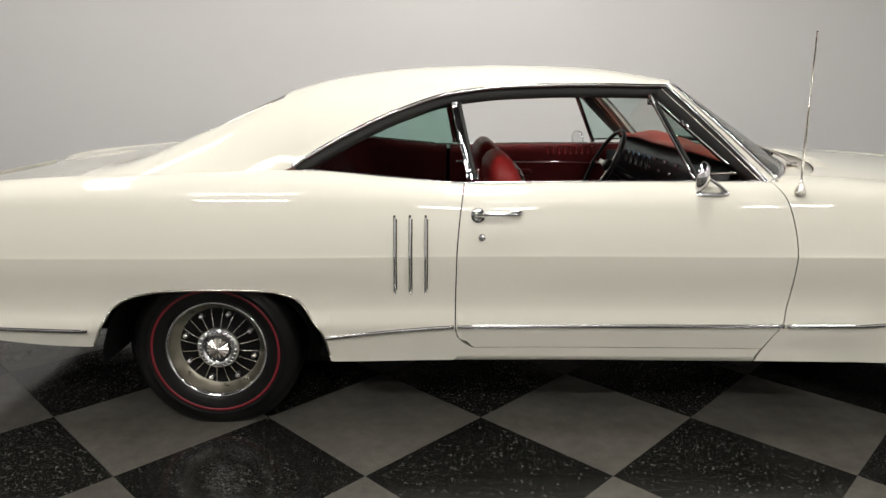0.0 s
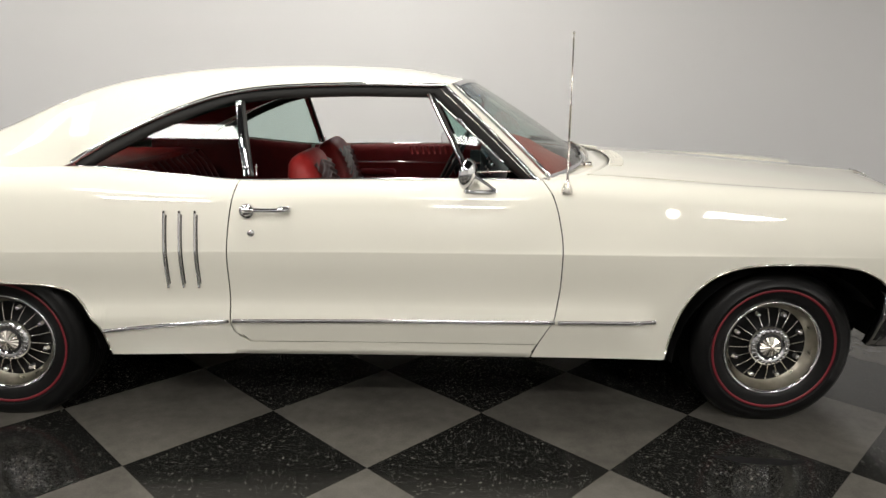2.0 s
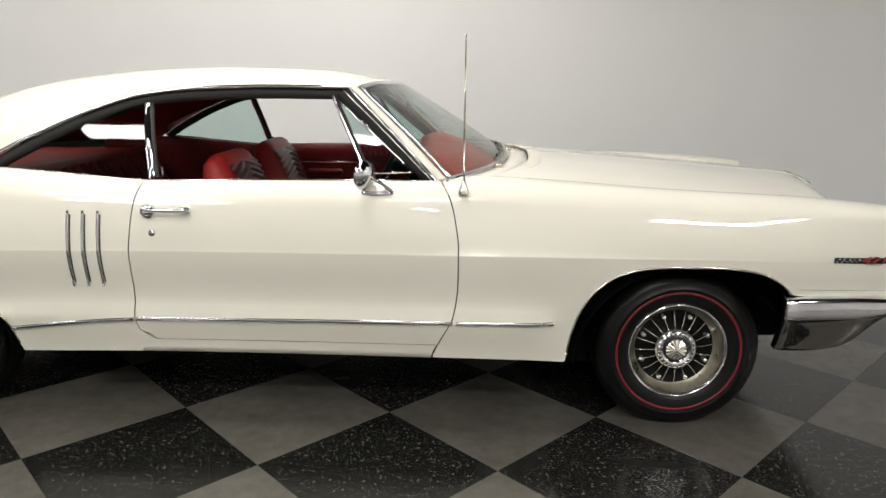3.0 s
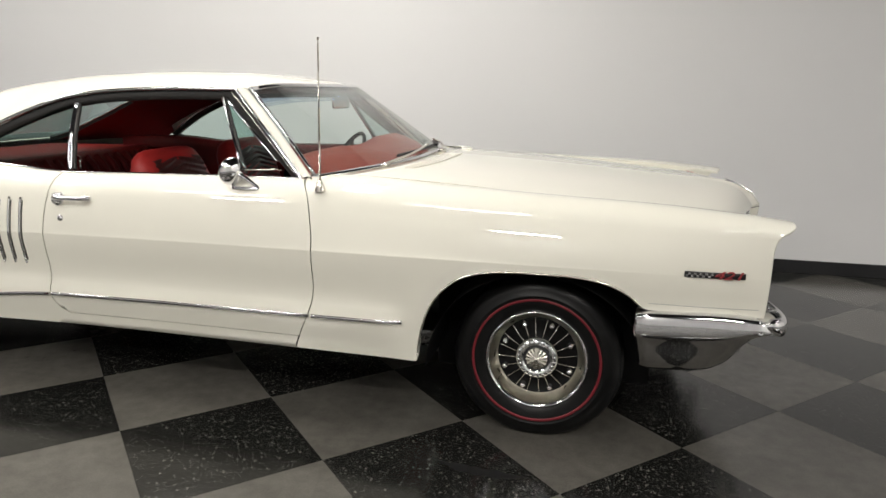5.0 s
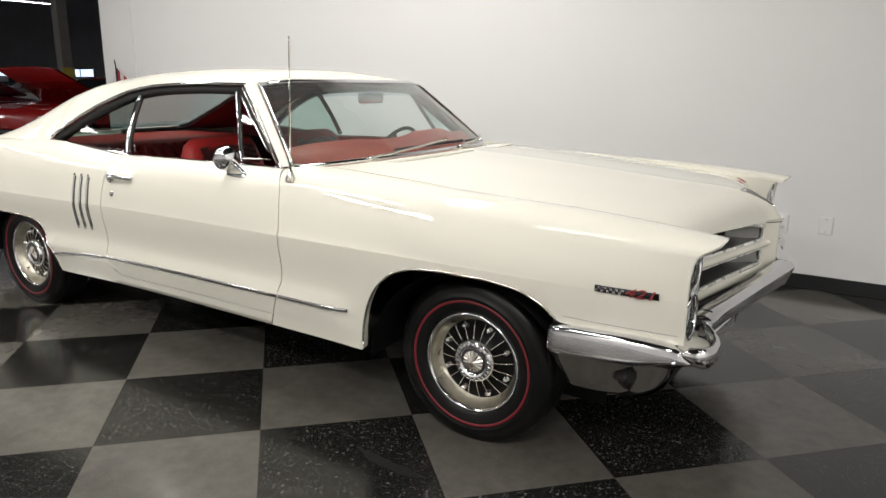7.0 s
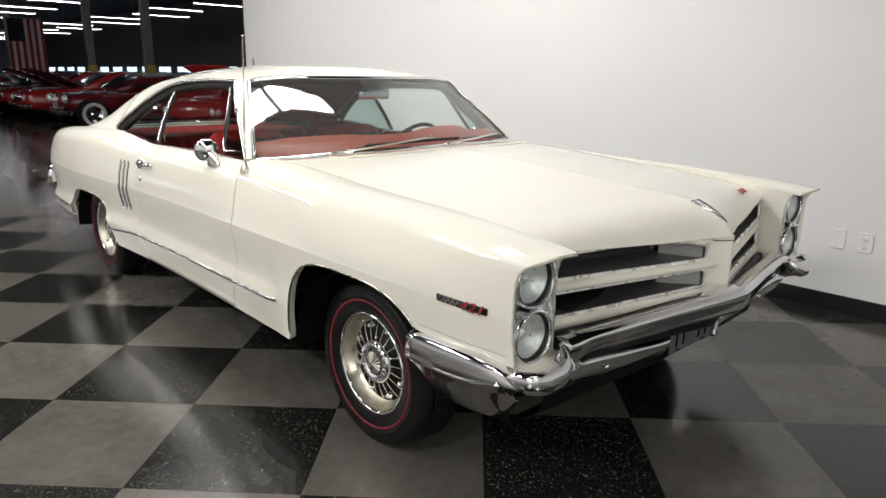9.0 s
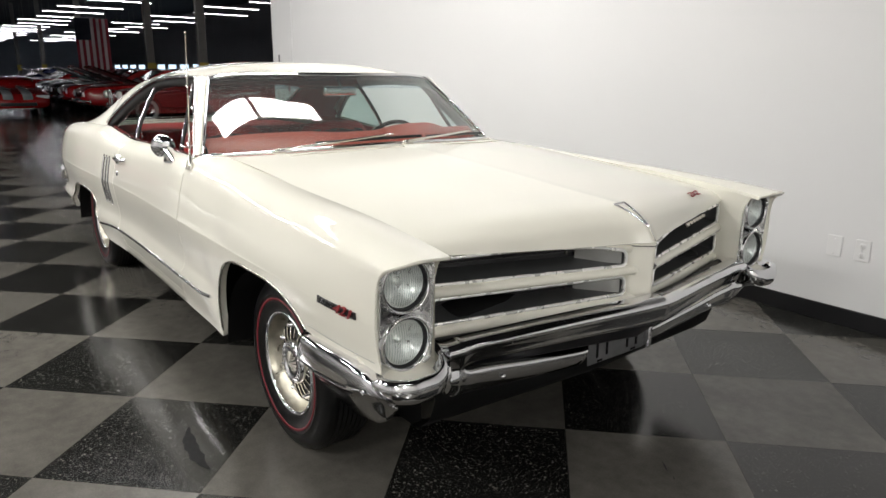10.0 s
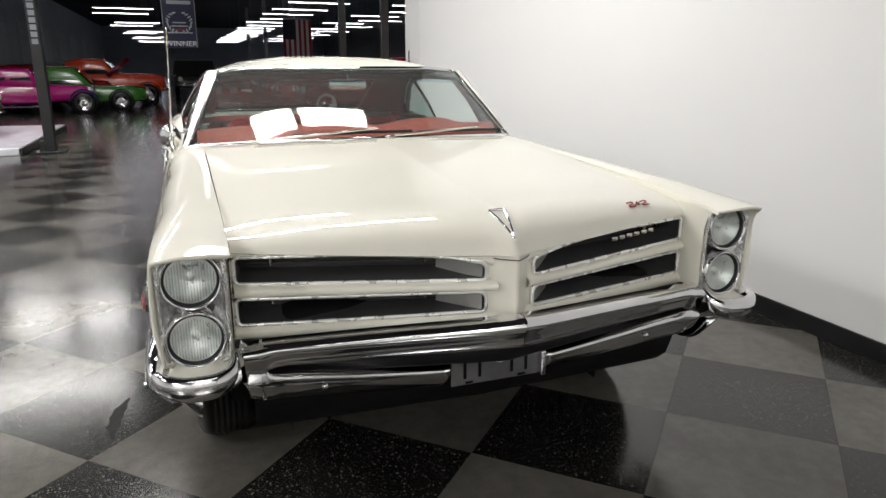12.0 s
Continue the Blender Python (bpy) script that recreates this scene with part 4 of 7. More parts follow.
def opening(zb, zt, y0=0.768, y1=0.076, r=0.016, r2=0.024):
    """The outline of a grille opening, (y, z) points from its outer upper corner round."""
    def corner(c, rr, a0):
        return [(c[0] + rr * math.cos(a0 + math.pi / 2 * k / 5), c[1] + rr * math.sin(a0 + math.pi / 2 * k / 5)) for k in range(6)]
    top = [(y, zt(y)) for y in np.linspace(y0 - r, y1 + r2, 24)][1:-1]
    low = [(y, zb(y)) for y in np.linspace(y1 + r, y0 - r, 24)][1:-1]
    return corner((y0 - r, zt(y0 - r) - r), r, 0) + top + corner((y1 + r2, zt(y1 + r2) - r2), r2, math.pi / 2) + corner((y1 + r, zb(y1 + r) + r), r, math.pi) + low + corner((y0 - r, zb(y0 - r) + r), r, 1.5 * math.pi)


for sgn in (-1, 1):
    surround = lip_strip("grille_surround", 0.772, 0.05, (0.712, 0.758), (0.716, 0.754), 0.05, PAINT, car, sgn, 0.03)
    tagged(surround, "cream divider bar of the split grille")
    lip_strip("lower_bar", 0.778, 0.04, (0.585, 0.634), (0.600, 0.658), 0.04, PAINT, surround, sgn, 0.02)
    bm = bmesh.new()
    rows = []
    for y in np.linspace(0.774, 0.05, 30):
        b, c, x = TOP_UP(y) - 0.001, hood_z(1, y) - 0.003, gx(y)
        rows.append([(x - 0.05, sgn * y, b), (x, sgn * y, b), (x + 0.006, sgn * y, lerp(b, c, 0.5)), (x + 0.004, sgn * y, c), (x - 0.04, sgn * y, c)])
    grid(bm, rows, flip=sgn < 0)
    part("upper_bar", bm, PAINT, surround)
    for zlow, zhigh in ((BOT_UP, TOP_UP), (BOT_LO, TOP_LO)):
        loop = opening(zlow, zhigh)
        bm = bmesh.new()
        sweep(bm, [(gx(y, 0.004), sgn * y, z) for y, z in loop], ring(0.0056, 10), up=(1, 0, 0), closed=True)
        frame_ob = part("grille_frame", bm, GRILLE_TRIM, car, "bright grille opening frame")
        bm = bmesh.new()
        front = [(gx(y), sgn * y, z) for y, z in loop]
        cz = (zlow(0.45) + zhigh(0.45)) / 2
        back = [(gx(y) - 0.10, sgn * (y * 0.96 + 0.012), cz + (z - cz) * 0.72 + 0.008) for y, z in loop]
        grid(bm, [front, back], close_v=True)
        part("grille_tunnel", bm, GRILLE_GREY, frame_ob)
        bm = bmesh.new()
        bm.faces.new([bm.verts.new((p[0] - 0.002, p[1], p[2])) for p in back])
        part("grille_mesh", bm, GRILLE_DARK, frame_ob)
        for k in range(3):
            bm = bmesh.new()
            z = cz + 0.008 + (k - 1) * 0.014
            sweep(bm, [(gx(y) - 0.097, sgn * (y * 0.96 + 0.012), z) for y in np.linspace(0.74, 0.12, 12)], strip(0.006, 0.003))
            part("grille_bar", bm, GRILLE_GREY, frame_ob)
        bm = bmesh.new()
        zb_, zt_ = zlow(0.10) + 0.004, zhigh(0.10) - 0.004
        grid(bm, [[(gx(y) - d, sgn * y, lerp(lerp(zb_, zt_, v), cz + 0.008, q)) for v in (0, 0.5, 1)] for y, d, q in ((0.084, 0.006, 0.0), (0.12, 0.030, 0.06), (0.19, 0.085, 0.22))])
        part("grille_end", bm, END_GREY, frame_ob, "light grey end plate of the grille")
        for yb in (0.66, 0.22):
            bm = bmesh.new()
            box(bm, gx(yb) - 0.088, sgn * yb, cz + 0.008, 0.01, 0.008, 0.042, 0.002)
            part("grille_clip", bm, SATIN, frame_ob)
    # headlamp pod
    bm = bmesh.new()
    def pod(r_in, x_add, k):
        pts = rounded(0.972 - k, 0.790 + k, (0.562 + k, 0.888 - k), (0.562 + k, 0.884 - k), r_in, 6)
        return [(3.822 + x_add - 0.02 * max(0, 0.66 - z) / 0.1, sgn * y, z) for y, z in pts]
    grid(bm, [pod(0.03, -0.06, -0.006), pod(0.03, -0.030, -0.005), pod(0.03, -0.024, -0.002), pod(0.03, -0.05, 0.0)], close_v=True, flip=sgn > 0)
    pod_ob = part("headlamp_pod", bm, PAINT, car, "cream painted headlamp housing")
    bm = bmesh.new()
    rim0 = pod(0.03, -0.05, 0.0)
    cen = [(3.800, sgn * 0.886, 0.727)] * len(rim0)
    grid(bm, [rim0, pod(0.03, 0.016, 0.0), pod(0.03, 0.024, 0.002), pod(0.03, 0.026, 0.006), pod(0.03, 0.020, 0.011), pod(0.03, 0.004, 0.015), pod(0.03, -0.004, 0.020), [tuple(lerp(a, b, 0.25) if i else a - 0.014 for i, (a, b) in enumerate(zip(p, q))) for p, q in zip(pod(0.03, -0.014, 0.024), cen)], [tuple(lerp(a, b, 0.9) if i else a - 0.016 for i, (a, b) in enumerate(zip(p, q))) for p, q in zip(pod(0.03, -0.014, 0.024), cen)]], close_v=True)
    part("headlamp_bezel", bm, BEZEL, pod_ob, "chrome plate round the stacked headlamps")
    for zl in (0.811, 0.646):
        lampx, lampy = 3.826, sgn * 0.883
        hl = new("headlamp")
        hl.parent = car
        hl.location = (lampx, lampy, zl)
        hl.rotation_euler = (0, 0, -math.pi / 2 * -1)
        tagged(hl, "round sealed-beam headlamp in a chrome ring")
        bm = bmesh.new()
        lathe(bm, [(0.070, 0.02), (0.0715, -0.014), (0.0745, -0.021), (0.0785, -0.019), (0.082, -0.006), (0.083, 0.03)], 48)
        part("retaining_ring", bm, CHROME, hl)
        bm = bmesh.new()
        lathe(bm, [(0.0655, 0.0), (0.067, -0.011), (0.0705, -0.013), (0.0715, -0.004)], 48)
        part("rubber_ring", bm, BLACK, hl)
        bm = bmesh.new()
        lathe(bm, [(0.067 * k, -0.006 - 0.014 * (1 - k * k)) for k in (0.001, 0.2, 0.4, 0.6, 0.8, 0.92, 1.0)], 48, flip=True)
        part("lens", bm, LENS, hl, "clear fluted lens")
        bm = bmesh.new()
        lathe(bm, [(0.066 * k, 0.034 - 0.034 * k * k) for k in (0.001, 0.25, 0.5, 0.75, 0.9, 1.0)], 48)
        part("reflector", bm, REFLECTOR, hl)
        bm = bmesh.new()
        lathe(bm, [(0.0001, 0.018), (0.008, 0.019), (0.011, 0.024), (0.012, 0.034)], 20)
        part("bulb_shield", bm, REFLECTOR, hl)
        for i in range(-8, 9):
            bm = bmesh.new()
            x = i * 0.0073
            h = math.sqrt(max(0.0004, 0.063**2 - x * x))
            sweep(bm, [(x, -0.005 - 0.014 * (1 - (x * x + z * z) / 0.067**2), z) for z in np.linspace(-h * 0.9, h * 0.9, 7)], ring(0.0016, 5), up=(0, -1, 0))
            part("flute", bm, LENS, hl)
    # painted shelf between the lamps and the bumper
    bm = bmesh.new()
    grid(bm, [[(3.79 - e, sgn * y, 0.60), (3.846 - e, sgn * y, 0.568), (3.868 - e, sgn * y, 0.562), (3.902 - e, sgn * y, 0.556)] for y in np.linspace(0.748, 0.985, 17) for e in (min(0.05, 0.05 * (abs(y - 0.885) / 0.10) ** 3),)])
    part("lamp_shelf", bm, PAINT, pod_ob)
    # inner wall of the pod towards the grille
    bm = bmesh.new()
    grid(bm, [[(lerp(3.70, 3.835 + 0.04 * max(0, (z - 0.80) / 0.09) ** 2, t), sgn * lerp(0.770, 0.784, t), z) for z in np.linspace(0.575, FEN_IN(3.8) - 0.004, 9)] for t in (0, 0.2, 0.5, 0.8, 1.0)])
    part("pod_wall", bm, PAINT, pod_ob)
    # badge on the fender: checkered bar and displacement figures
    bm = bmesh.new()
    bx0, bx1, bz0 = 3.572, 3.768, 0.727
    bad = [(x, sgn * (side_y(x, bz0) + 0.003), bz0) for x in np.linspace(bx0, bx1, 8)]
    sweep(bm, bad, strip(0.005, 0.021))
    badge = part("fender_badge", bm, BLACK, fender if sgn > 0 else car, "black bar badge with a chrome check and red figures")
    for i in range(10):
        for j in range(2):
            if (i + j) % 2:
                x = bx0 + 0.006 + i * 0.0092
                bm = bmesh.new()
                box(bm, x, sgn * (side_y(x, bz0) + 0.006), bz0 + 0.0045 - j * 0.009, 0.009, 0.003, 0.0085)
                part("check", bm, CHROME, badge, smooth=False)
    txt = bpy.data.curves.new("figures", "FONT")
    txt.body, txt.size, txt.extrude, txt.align_x, txt.align_y, txt.shear = "421", 0.040, 0.003, "CENTER", "CENTER", 0.3
    fig = new("figures", txt)
    fig.data.materials.append(RED)
    fig.parent = badge
    fx = 3.712
    ang = math.degrees(math.atan2(side_y(bx1, bz0) - side_y(bx0, bz0), bx1 - bx0))
    fig.matrix_local = pose(fx, sgn * (side_y(fx, bz0) + 0.0085), bz0 + 0.001, 90, 0, (-ang if sgn < 0 else 180 + ang))
    fig.scale = (1.6, 1, 1)
    bm = bmesh.new()
    sweep(bm, [(x, sgn * (side_y(x, 0.608) + 0.0003), 0.608) for x in np.linspace(3.465, 3.826, 20)], strip(0.0012, 0.0016))
    part("fender_seam", bm, END_GREY, car)

# nose between the grilles
bm = bmesh.new()
rows = []
for z, k in ((0.835, 0.0), (0.825, 0.002), (0.79, 0.004), (0.74, 0.006), (0.69, 0.008), (0.64, 0.012), (0.60, 0.014)):
    rows.append([(x - k * 0.4 + (0.004 if abs(y) < 0.02 else 0), y, z) for y in (-0.078, -0.06, -0.045, -0.02, -0.008, 0, 0.008, 0.02, 0.045, 0.06, 0.078) for x in ((gx(y) if abs(y) > 0.05 else 3.985 - 0.75 * abs(y) - 0.004),)])
grid(bm, rows, flip=True)
nose = part("nose", bm, PAINT, car, "cream prow between the two grilles")
bm = bmesh.new()
sweep(bm, [((gx(y) if abs(y) > 0.05 else 3.985 - 0.75 * abs(y)) + 0.0005, y, 0.818) for y in (-0.078, -0.06, -0.045, -0.02, -0.008, 0, 0.008, 0.02, 0.045, 0.06, 0.078)], strip(0.002, 0.0028))
part("nose_seam", bm, GRILLE_DARK, nose)
bm = bmesh.new()
sweep(bm, [(gx(y, -0.02), y, 0.72) for y in np.linspace(-0.77, 0.77, 25)], [(-0.10, -0.13), (-0.09, -0.13), (-0.09, 0.10), (-0.10, 0.10)])
part("grille_backing", bm, GRILLE_DARK, car)

# arrow emblem on the nose, letters badge on the hood, name bars in the grille
bm = bmesh.new()
def on_hood(u, y, h):
    p = hood_at(u, y)
    return Vector((p[0], p[1], p[2] + h))
tip, ul, ur = on_hood(0.978, 0.0, 0.004), on_hood(0.904, -0.026, 0.005), on_hood(0.904, 0.026, 0.005)
sweep(bm, [ul.lerp(tip, t) + Vector((0, 0, 0.006 * math.sin(math.pi * t))) for t in np.linspace(0, 1, 7)], strip(0.009, 0.008))
sweep(bm, [ur.lerp(tip, t) + Vector((0, 0, 0.006 * math.sin(math.pi * t))) for t in np.linspace(0, 1, 7)], strip(0.009, 0.008))
sweep(bm, [ul, ul.lerp(ur, 0.5) + Vector((0, 0, 0.002)), ur], strip(0.007, 0.008))
emb = part("nose_emblem", bm, CHROME, car, "slim chrome pointed emblem on the nose")
bm = bmesh.new()
vs = [bm.verts.new(p - Vector((0, 0, 0.001))) for p in (ul, tip, ur)]
bm.faces.new(vs)
part("emblem_face", bm, PLATE, emb)
bm = bmesh.new()
p = on_hood(0.955, 0.575, 0.004)
box(bm, p.x, p.y, p.z - 0.001, 0.004, 0.096, 0.003, 0.001)
hb = part("hood_badge", bm, CHROME, car, "small chrome and red badge on the hood edge")
def badge_stroke(dys, us):
    """A raised stroke of the badge, through places across (dys) and along (us) the hood's edge."""
    stroke = bmesh.new()
    sweep(stroke, [on_hood(0.955 + u, 0.575 + d, 0.007) for d, u in zip(dys, us)], strip(0.0055, 0.005))
    part("badge_figure", stroke, RED, hb)


for dy in (-0.034, 0.034):
    badge_stroke((dy - 0.014, dy + 0.004, dy + 0.014, dy + 0.010, dy - 0.010, dy - 0.014, dy + 0.016), (-0.006, -0.009, -0.005, 0.0, 0.003, 0.008, 0.008))
badge_stroke((-0.008, 0.008), (0.0, 0.0))
badge_stroke((0.0, 0.0), (-0.006, 0.006))
for i in range(6):
    bm = bmesh.new()
    y = 0.44 + i * 0.036
    box(bm, gx(y) - 0.012, y, lerp(0.803, 0.807, i / 5), 0.005, 0.022, 0.0155, 0.002)
    part("name_bar", bm, SATIN, surround, "small bright bar of the grille lettering")

# front bumper: plan place, top edge and bottom edge, from the wheel opening round the corner to the middle
BP = [(3.430, 1.010, 0.575, 0.326), (3.46, 1.018, 0.579, 0.324), (3.58, 1.023, 0.585, 0.328), (3.68, 1.022, 0.588, 0.340), (3.75, 1.020, 0.587, 0.372), (3.82, 1.013, 0.582, 0.430), (3.868, 0.990, 0.562, 0.458), (3.900, 0.950, 0.545, 0.468), (3.911, 0.90, 0.540, 0.466), (3.910, 0.84, 0.543, 0.460), (3.904, 0.797, 0.562, 0.455), (3.901, 0.765, 0.598, 0.446), (3.899, 0.725, 0.624, 0.436), (3.935, 0.55, 0.636, 0.416), (3.985, 0.30, 0.646, 0.393), (4.03, 0.10, 0.656, 0.380), (4.052, 0.0, 0.664, 0.378)]
bkeys = [curve(*[(i, b[k]) for i, b in enumerate(BP)]) for k in range(4)]
PROF = [(0.0, -0.05), (0.0, -0.02), (0.025, -0.008), (0.07, -0.001), (0.16, 0.002), (0.26, 0.005), (0.315, 0.005), (0.345, -0.001), (0.42, -0.018), (0.54, -0.042), (0.70, -0.070), (0.86, -0.100), (0.97, -0.122), (1.0, -0.134)]
SLOT_T = curve((0.0, 0.574), (0.10, 0.570), (0.30, 0.566), (0.55, 0.562), (0.80, 0.556))
SLOT_B = curve((0.0, 0.452), (0.17, 0.460), (0.45, 0.492), (0.66, 0.520), (0.80, 0.526))
ROLL_X = curve((0.0, 3.872), (0.17, 3.872), (0.45, 3.872), (0.66, 3.872), (0.705, 3.880), (0.76, 3.885))
CORNER_H = [curve(*[(i, p[k]) for i, p in enumerate(PROF)]) for k in range(2)]


def bumper_rows(sgn, a, b, n, k):
    """Columns of the upper blade and of the lower roll; k is 0 for the corner and 1 for the bar, where a slot opens between the two."""
    upper, lower = [], []
    for i in range(n):
        s = lerp(a, b, i / (n - 1))
        x, y, zt, zb2 = (k(s) for k in bkeys)
        h = 1e-2
        dx, dy = bkeys[0](min(s + h, 16)) - bkeys[0](max(s - h, 0)), bkeys[1](min(s + h, 16)) - bkeys[1](max(s - h, 0))
        l = math.hypot(dx, dy) or 1
        nx, ny = -dy / l, dx / l
        if i == n - 1 and b == 16:
            nx, ny = 1.0, 0.0
        if k and y > 0.725:
            x, zt, zb2, nx, ny = 3.899 - 0.2 * (y - 0.725), 0.624 - 0.12 * (y - 0.725), 0.436 + 0.4 * (y - 0.725), 0.98, 0.2
        e = min(1, max(0, (0.712 - y) / 0.06))
        opened = math.sqrt(1 - (1 - e) ** 2) if s > 11 else 0.0
        st, sb = SLOT_T(y), SLOT_B(y)
        mid = (st + sb) / 2
        st, sb = lerp(mid, st, opened), lerp(mid, sb, opened)
        back = ROLL_X(y) - x if s > 11 else -0.026
        blade = [(zt, -0.06), (zt, -0.030), (lerp(zt, st, 0.03), -0.020), (lerp(zt, st, 0.08), -0.011), (lerp(zt, st, 0.15), -0.004), (lerp(zt, st, 0.22), 0.0), (lerp(zt, st, 0.30), 0.001), (lerp(zt, st, 0.52), -0.004), (lerp(zt, st, 0.92), -0.020), (st, lerp(-0.022, -0.018, opened)), (st + 0.003 * opened, lerp(-0.024, -0.055, opened))]
        roll = [(sb - 0.002 * opened, lerp(-0.024, back - 0.035, opened)), (sb, lerp(-0.025, back - 0.008, opened)), (lerp(sb, zb2, 0.06), lerp(-0.026, back, opened)), (lerp(sb, zb2, 0.20), back), (lerp(sb, zb2, 0.45), back - 0.006), (lerp(sb, zb2, 0.70), back - 0.018), (lerp(sb, zb2, 0.90), back - 0.034), (zb2, back - 0.050), (zb2 + 0.004, back - 0.09)]
        row = []
        for j, (z, o) in enumerate(blade + roll):
            q = 13 * j / 19
            row.append((lerp(lerp(zt, zb2, CORNER_H[0](q)), z, k), lerp(CORNER_H[1](q), o, k)))
        row[10] = lerp(row[11][0], row[10][0], k), lerp(row[11][1], row[10][1], k)
        pts = [(x + nx * o, sgn * (y + ny * o), z) for z, o in row]
        upper.append(pts[:11])
        lower.append(pts[11:])
    return upper, lower


bm = bmesh.new()
ua, la = bumper_rows(-1, 10.9, 16, 60, 1)
ub, lb = bumper_rows(1, 10.9, 16, 60, 1)
grid(bm, ua + ub[::-1][1:])
corner_a, corner_b = ([u + l[1:] for u, l in zip(*bumper_rows(sgn, 0, 10.6, 96, 0))] for sgn in (-1, 1))
grid(bm, corner_a)
grid(bm, corner_b, flip=True)
for e in (ua[0] + la[0], ub[0] + lb[0]):
    grid(bm, [e, [(p[0] - 0.03, p[1] * 1.012, p[2]) for p in e]])
for cols, flip in ((la, False), (lb, True)):
    cols = [c for c in cols if abs(c[0][1]) > 0.17]
    end = [(p[0] - 0.004, math.copysign(0.166, p[1]), p[2]) for p in cols[-1]]
    vs = grid(bm, cols + [end], flip=flip)
    bm.faces.new(vs[-1])
bumper = part("front_bumper", bm, CHROME, car, "pointed chrome front bumper wrapped round the corners")
# rounded lip round the foot of each pair of lamps: plan place, height, half height
LIP = [(3.842, 0.996, 0.560, 0.006), (3.862, 1.000, 0.560, 0.020), (3.892, 0.990, 0.554, 0.030), (3.922, 0.955, 0.546, 0.035), (3.934, 0.90, 0.541, 0.036), (3.933, 0.85, 0.542, 0.035), (3.917, 0.805, 0.552, 0.031), (3.893, 0.782, 0.572, 0.024), (3.866, 0.772, 0.600, 0.010)]
lip_keys = [curve(*[(i, p[k]) for i, p in enumerate(LIP)]) for k in range(4)]
for sgn in (-1, 1):
    bm = bmesh.new()
    rows = []
    for i in range(49):
        s = 8 * i / 48
        x, y, z, h = (k(s) for k in lip_keys)
        dx, dy = (k(min(8, s + 0.05)) - k(max(0, s - 0.05)) for k in lip_keys[:2])
        l = math.hypot(dx, dy)
        fat = 0.018 * min(1, 0.35 + (8 - s) * 0.5)
        rows.append([(x - dy / l * o, sgn * (y + dx / l * o), z + h * math.sin(a)) for a in np.linspace(2.5, -1.9, 14) for o in (fat * math.cos(a) - 0.014,)])
    vs = grid(bm, rows, flip=sgn > 0)
    bm.faces.new(vs[-1])
    part("bumper_lip", bm, CHROME, bumper, recalc=True)
    # turned-in rear end
    bm = bmesh.new()
    e = (corner_a if sgn < 0 else corner_b)[0]
    grid(bm, [e, [(p[0] - 0.007, p[1] - sgn * 0.004, p[2]) for p in e], [(p[0] - 0.010, p[1] - sgn * 0.016, p[2] + 0.002) for p in e], [(p[0] - 0.004, p[1] - sgn * 0.045, p[2] + 0.004) for p in e]], flip=sgn < 0)
    part("bumper_end", bm, CHROME, bumper)
bm = bmesh.new()
sweep(bm, [(4.0 - 0.22 * abs(y) - 0.07, y, 0.545) for y in np.linspace(-0.78, 0.78, 31)], strip(0.03, 0.11))
part("bumper_backing", bm, BLACK, bumper)
for y in (-0.55, 0.55):
    bm = bmesh.new()
    lathe(bm, [(0.0001, -0.006), (0.007, -0.005), (0.010, 0.0)], 14)
    bo = part("bumper_bolt", bm, CHROME, bumper)
    bo.location = (3.872, y, 0.430 + 0.07 * abs(y))
    bo.rotation_euler = (0, 0, math.pi / 2)
for sgn in (-1, 1):
    for x in (3.62, 3.83):
        bm = bmesh.new()
        lathe(bm, [(0.0001, -0.006), (0.006, -0.005), (0.009, 0.0)], 14)
        bo = part("bumper_bolt", bm, CHROME, bumper)
        bo.location = (x, sgn * 1.018, 0.536)
        bo.rotation_euler = (0, 0, 0 if sgn < 0 else math.pi)
# dark valance panel behind the lower roll
bm = bmesh.new()
grid(bm, [[(3.825 - 0.05 * abs(y), y, 0.47), (3.815 - 0.05 * abs(y), y, 0.40), (3.79 - 0.05 * abs(y), y, 0.33), (3.74 - 0.05 * abs(y), y, 0.285), (3.64, y, 0.265)] for y in np.linspace(-0.74, 0.74, 25)])
part("valance", bm, UNDER, car, "black valance panel under the bumper")
# plate bracket between the ends of the lower roll
bm = bmesh.new()
box(bm, 3.868, -0.012, 0.442, 0.005, 0.300, 0.090, 0.003)
bracket = part("plate_bracket", bm, GREYPLATE, car, "empty dark metal number plate bracket", smooth=False)
for dy in (-0.105, -0.055, 0.055, 0.105):
    bm = bmesh.new()
    box(bm, 3.872, -0.012 + dy, 0.446, 0.003, 0.010, 0.055, 0.001)
    part("rib", bm, UNDER, bracket, smooth=False)
for dy in (-0.09, 0.09):
    bm = bmesh.new()
    box(bm, 3.8715, -0.012 + dy, 0.405, 0.002, 0.026, 0.007)
    part("slot", bm, UNDER, bracket, smooth=False)
bm = bmesh.new()
box(bm, 3.880, 0.146, 0.440, 0.03, 0.018, 0.085, 0.005)
part("bracket_arm", bm, CHROME, bracket)
bm = bmesh.new()
tube(bm, [(3.874, 0.0 + 0.012 * math.cos(a), 0.468 + 0.010 * math.sin(a)) for a in np.linspace(0, 2 * math.pi, 17)[:-1]], 0.0025, 6, closed=True, up=(1, 0, 0))
part("clip", bm, CHROME, bracket)
# valance under the bumper
bm = bmesh.new()
grid(bm, [[(3.80 - 0.05 * abs(y), y, 0.50), (3.78 - 0.05 * abs(y), y, 0.40), (3.62 - 0.1 * abs(y), y, 0.33)] for y in np.linspace(-0.8, 0.8, 21)])
part("front_valance", bm, UNDER, car)

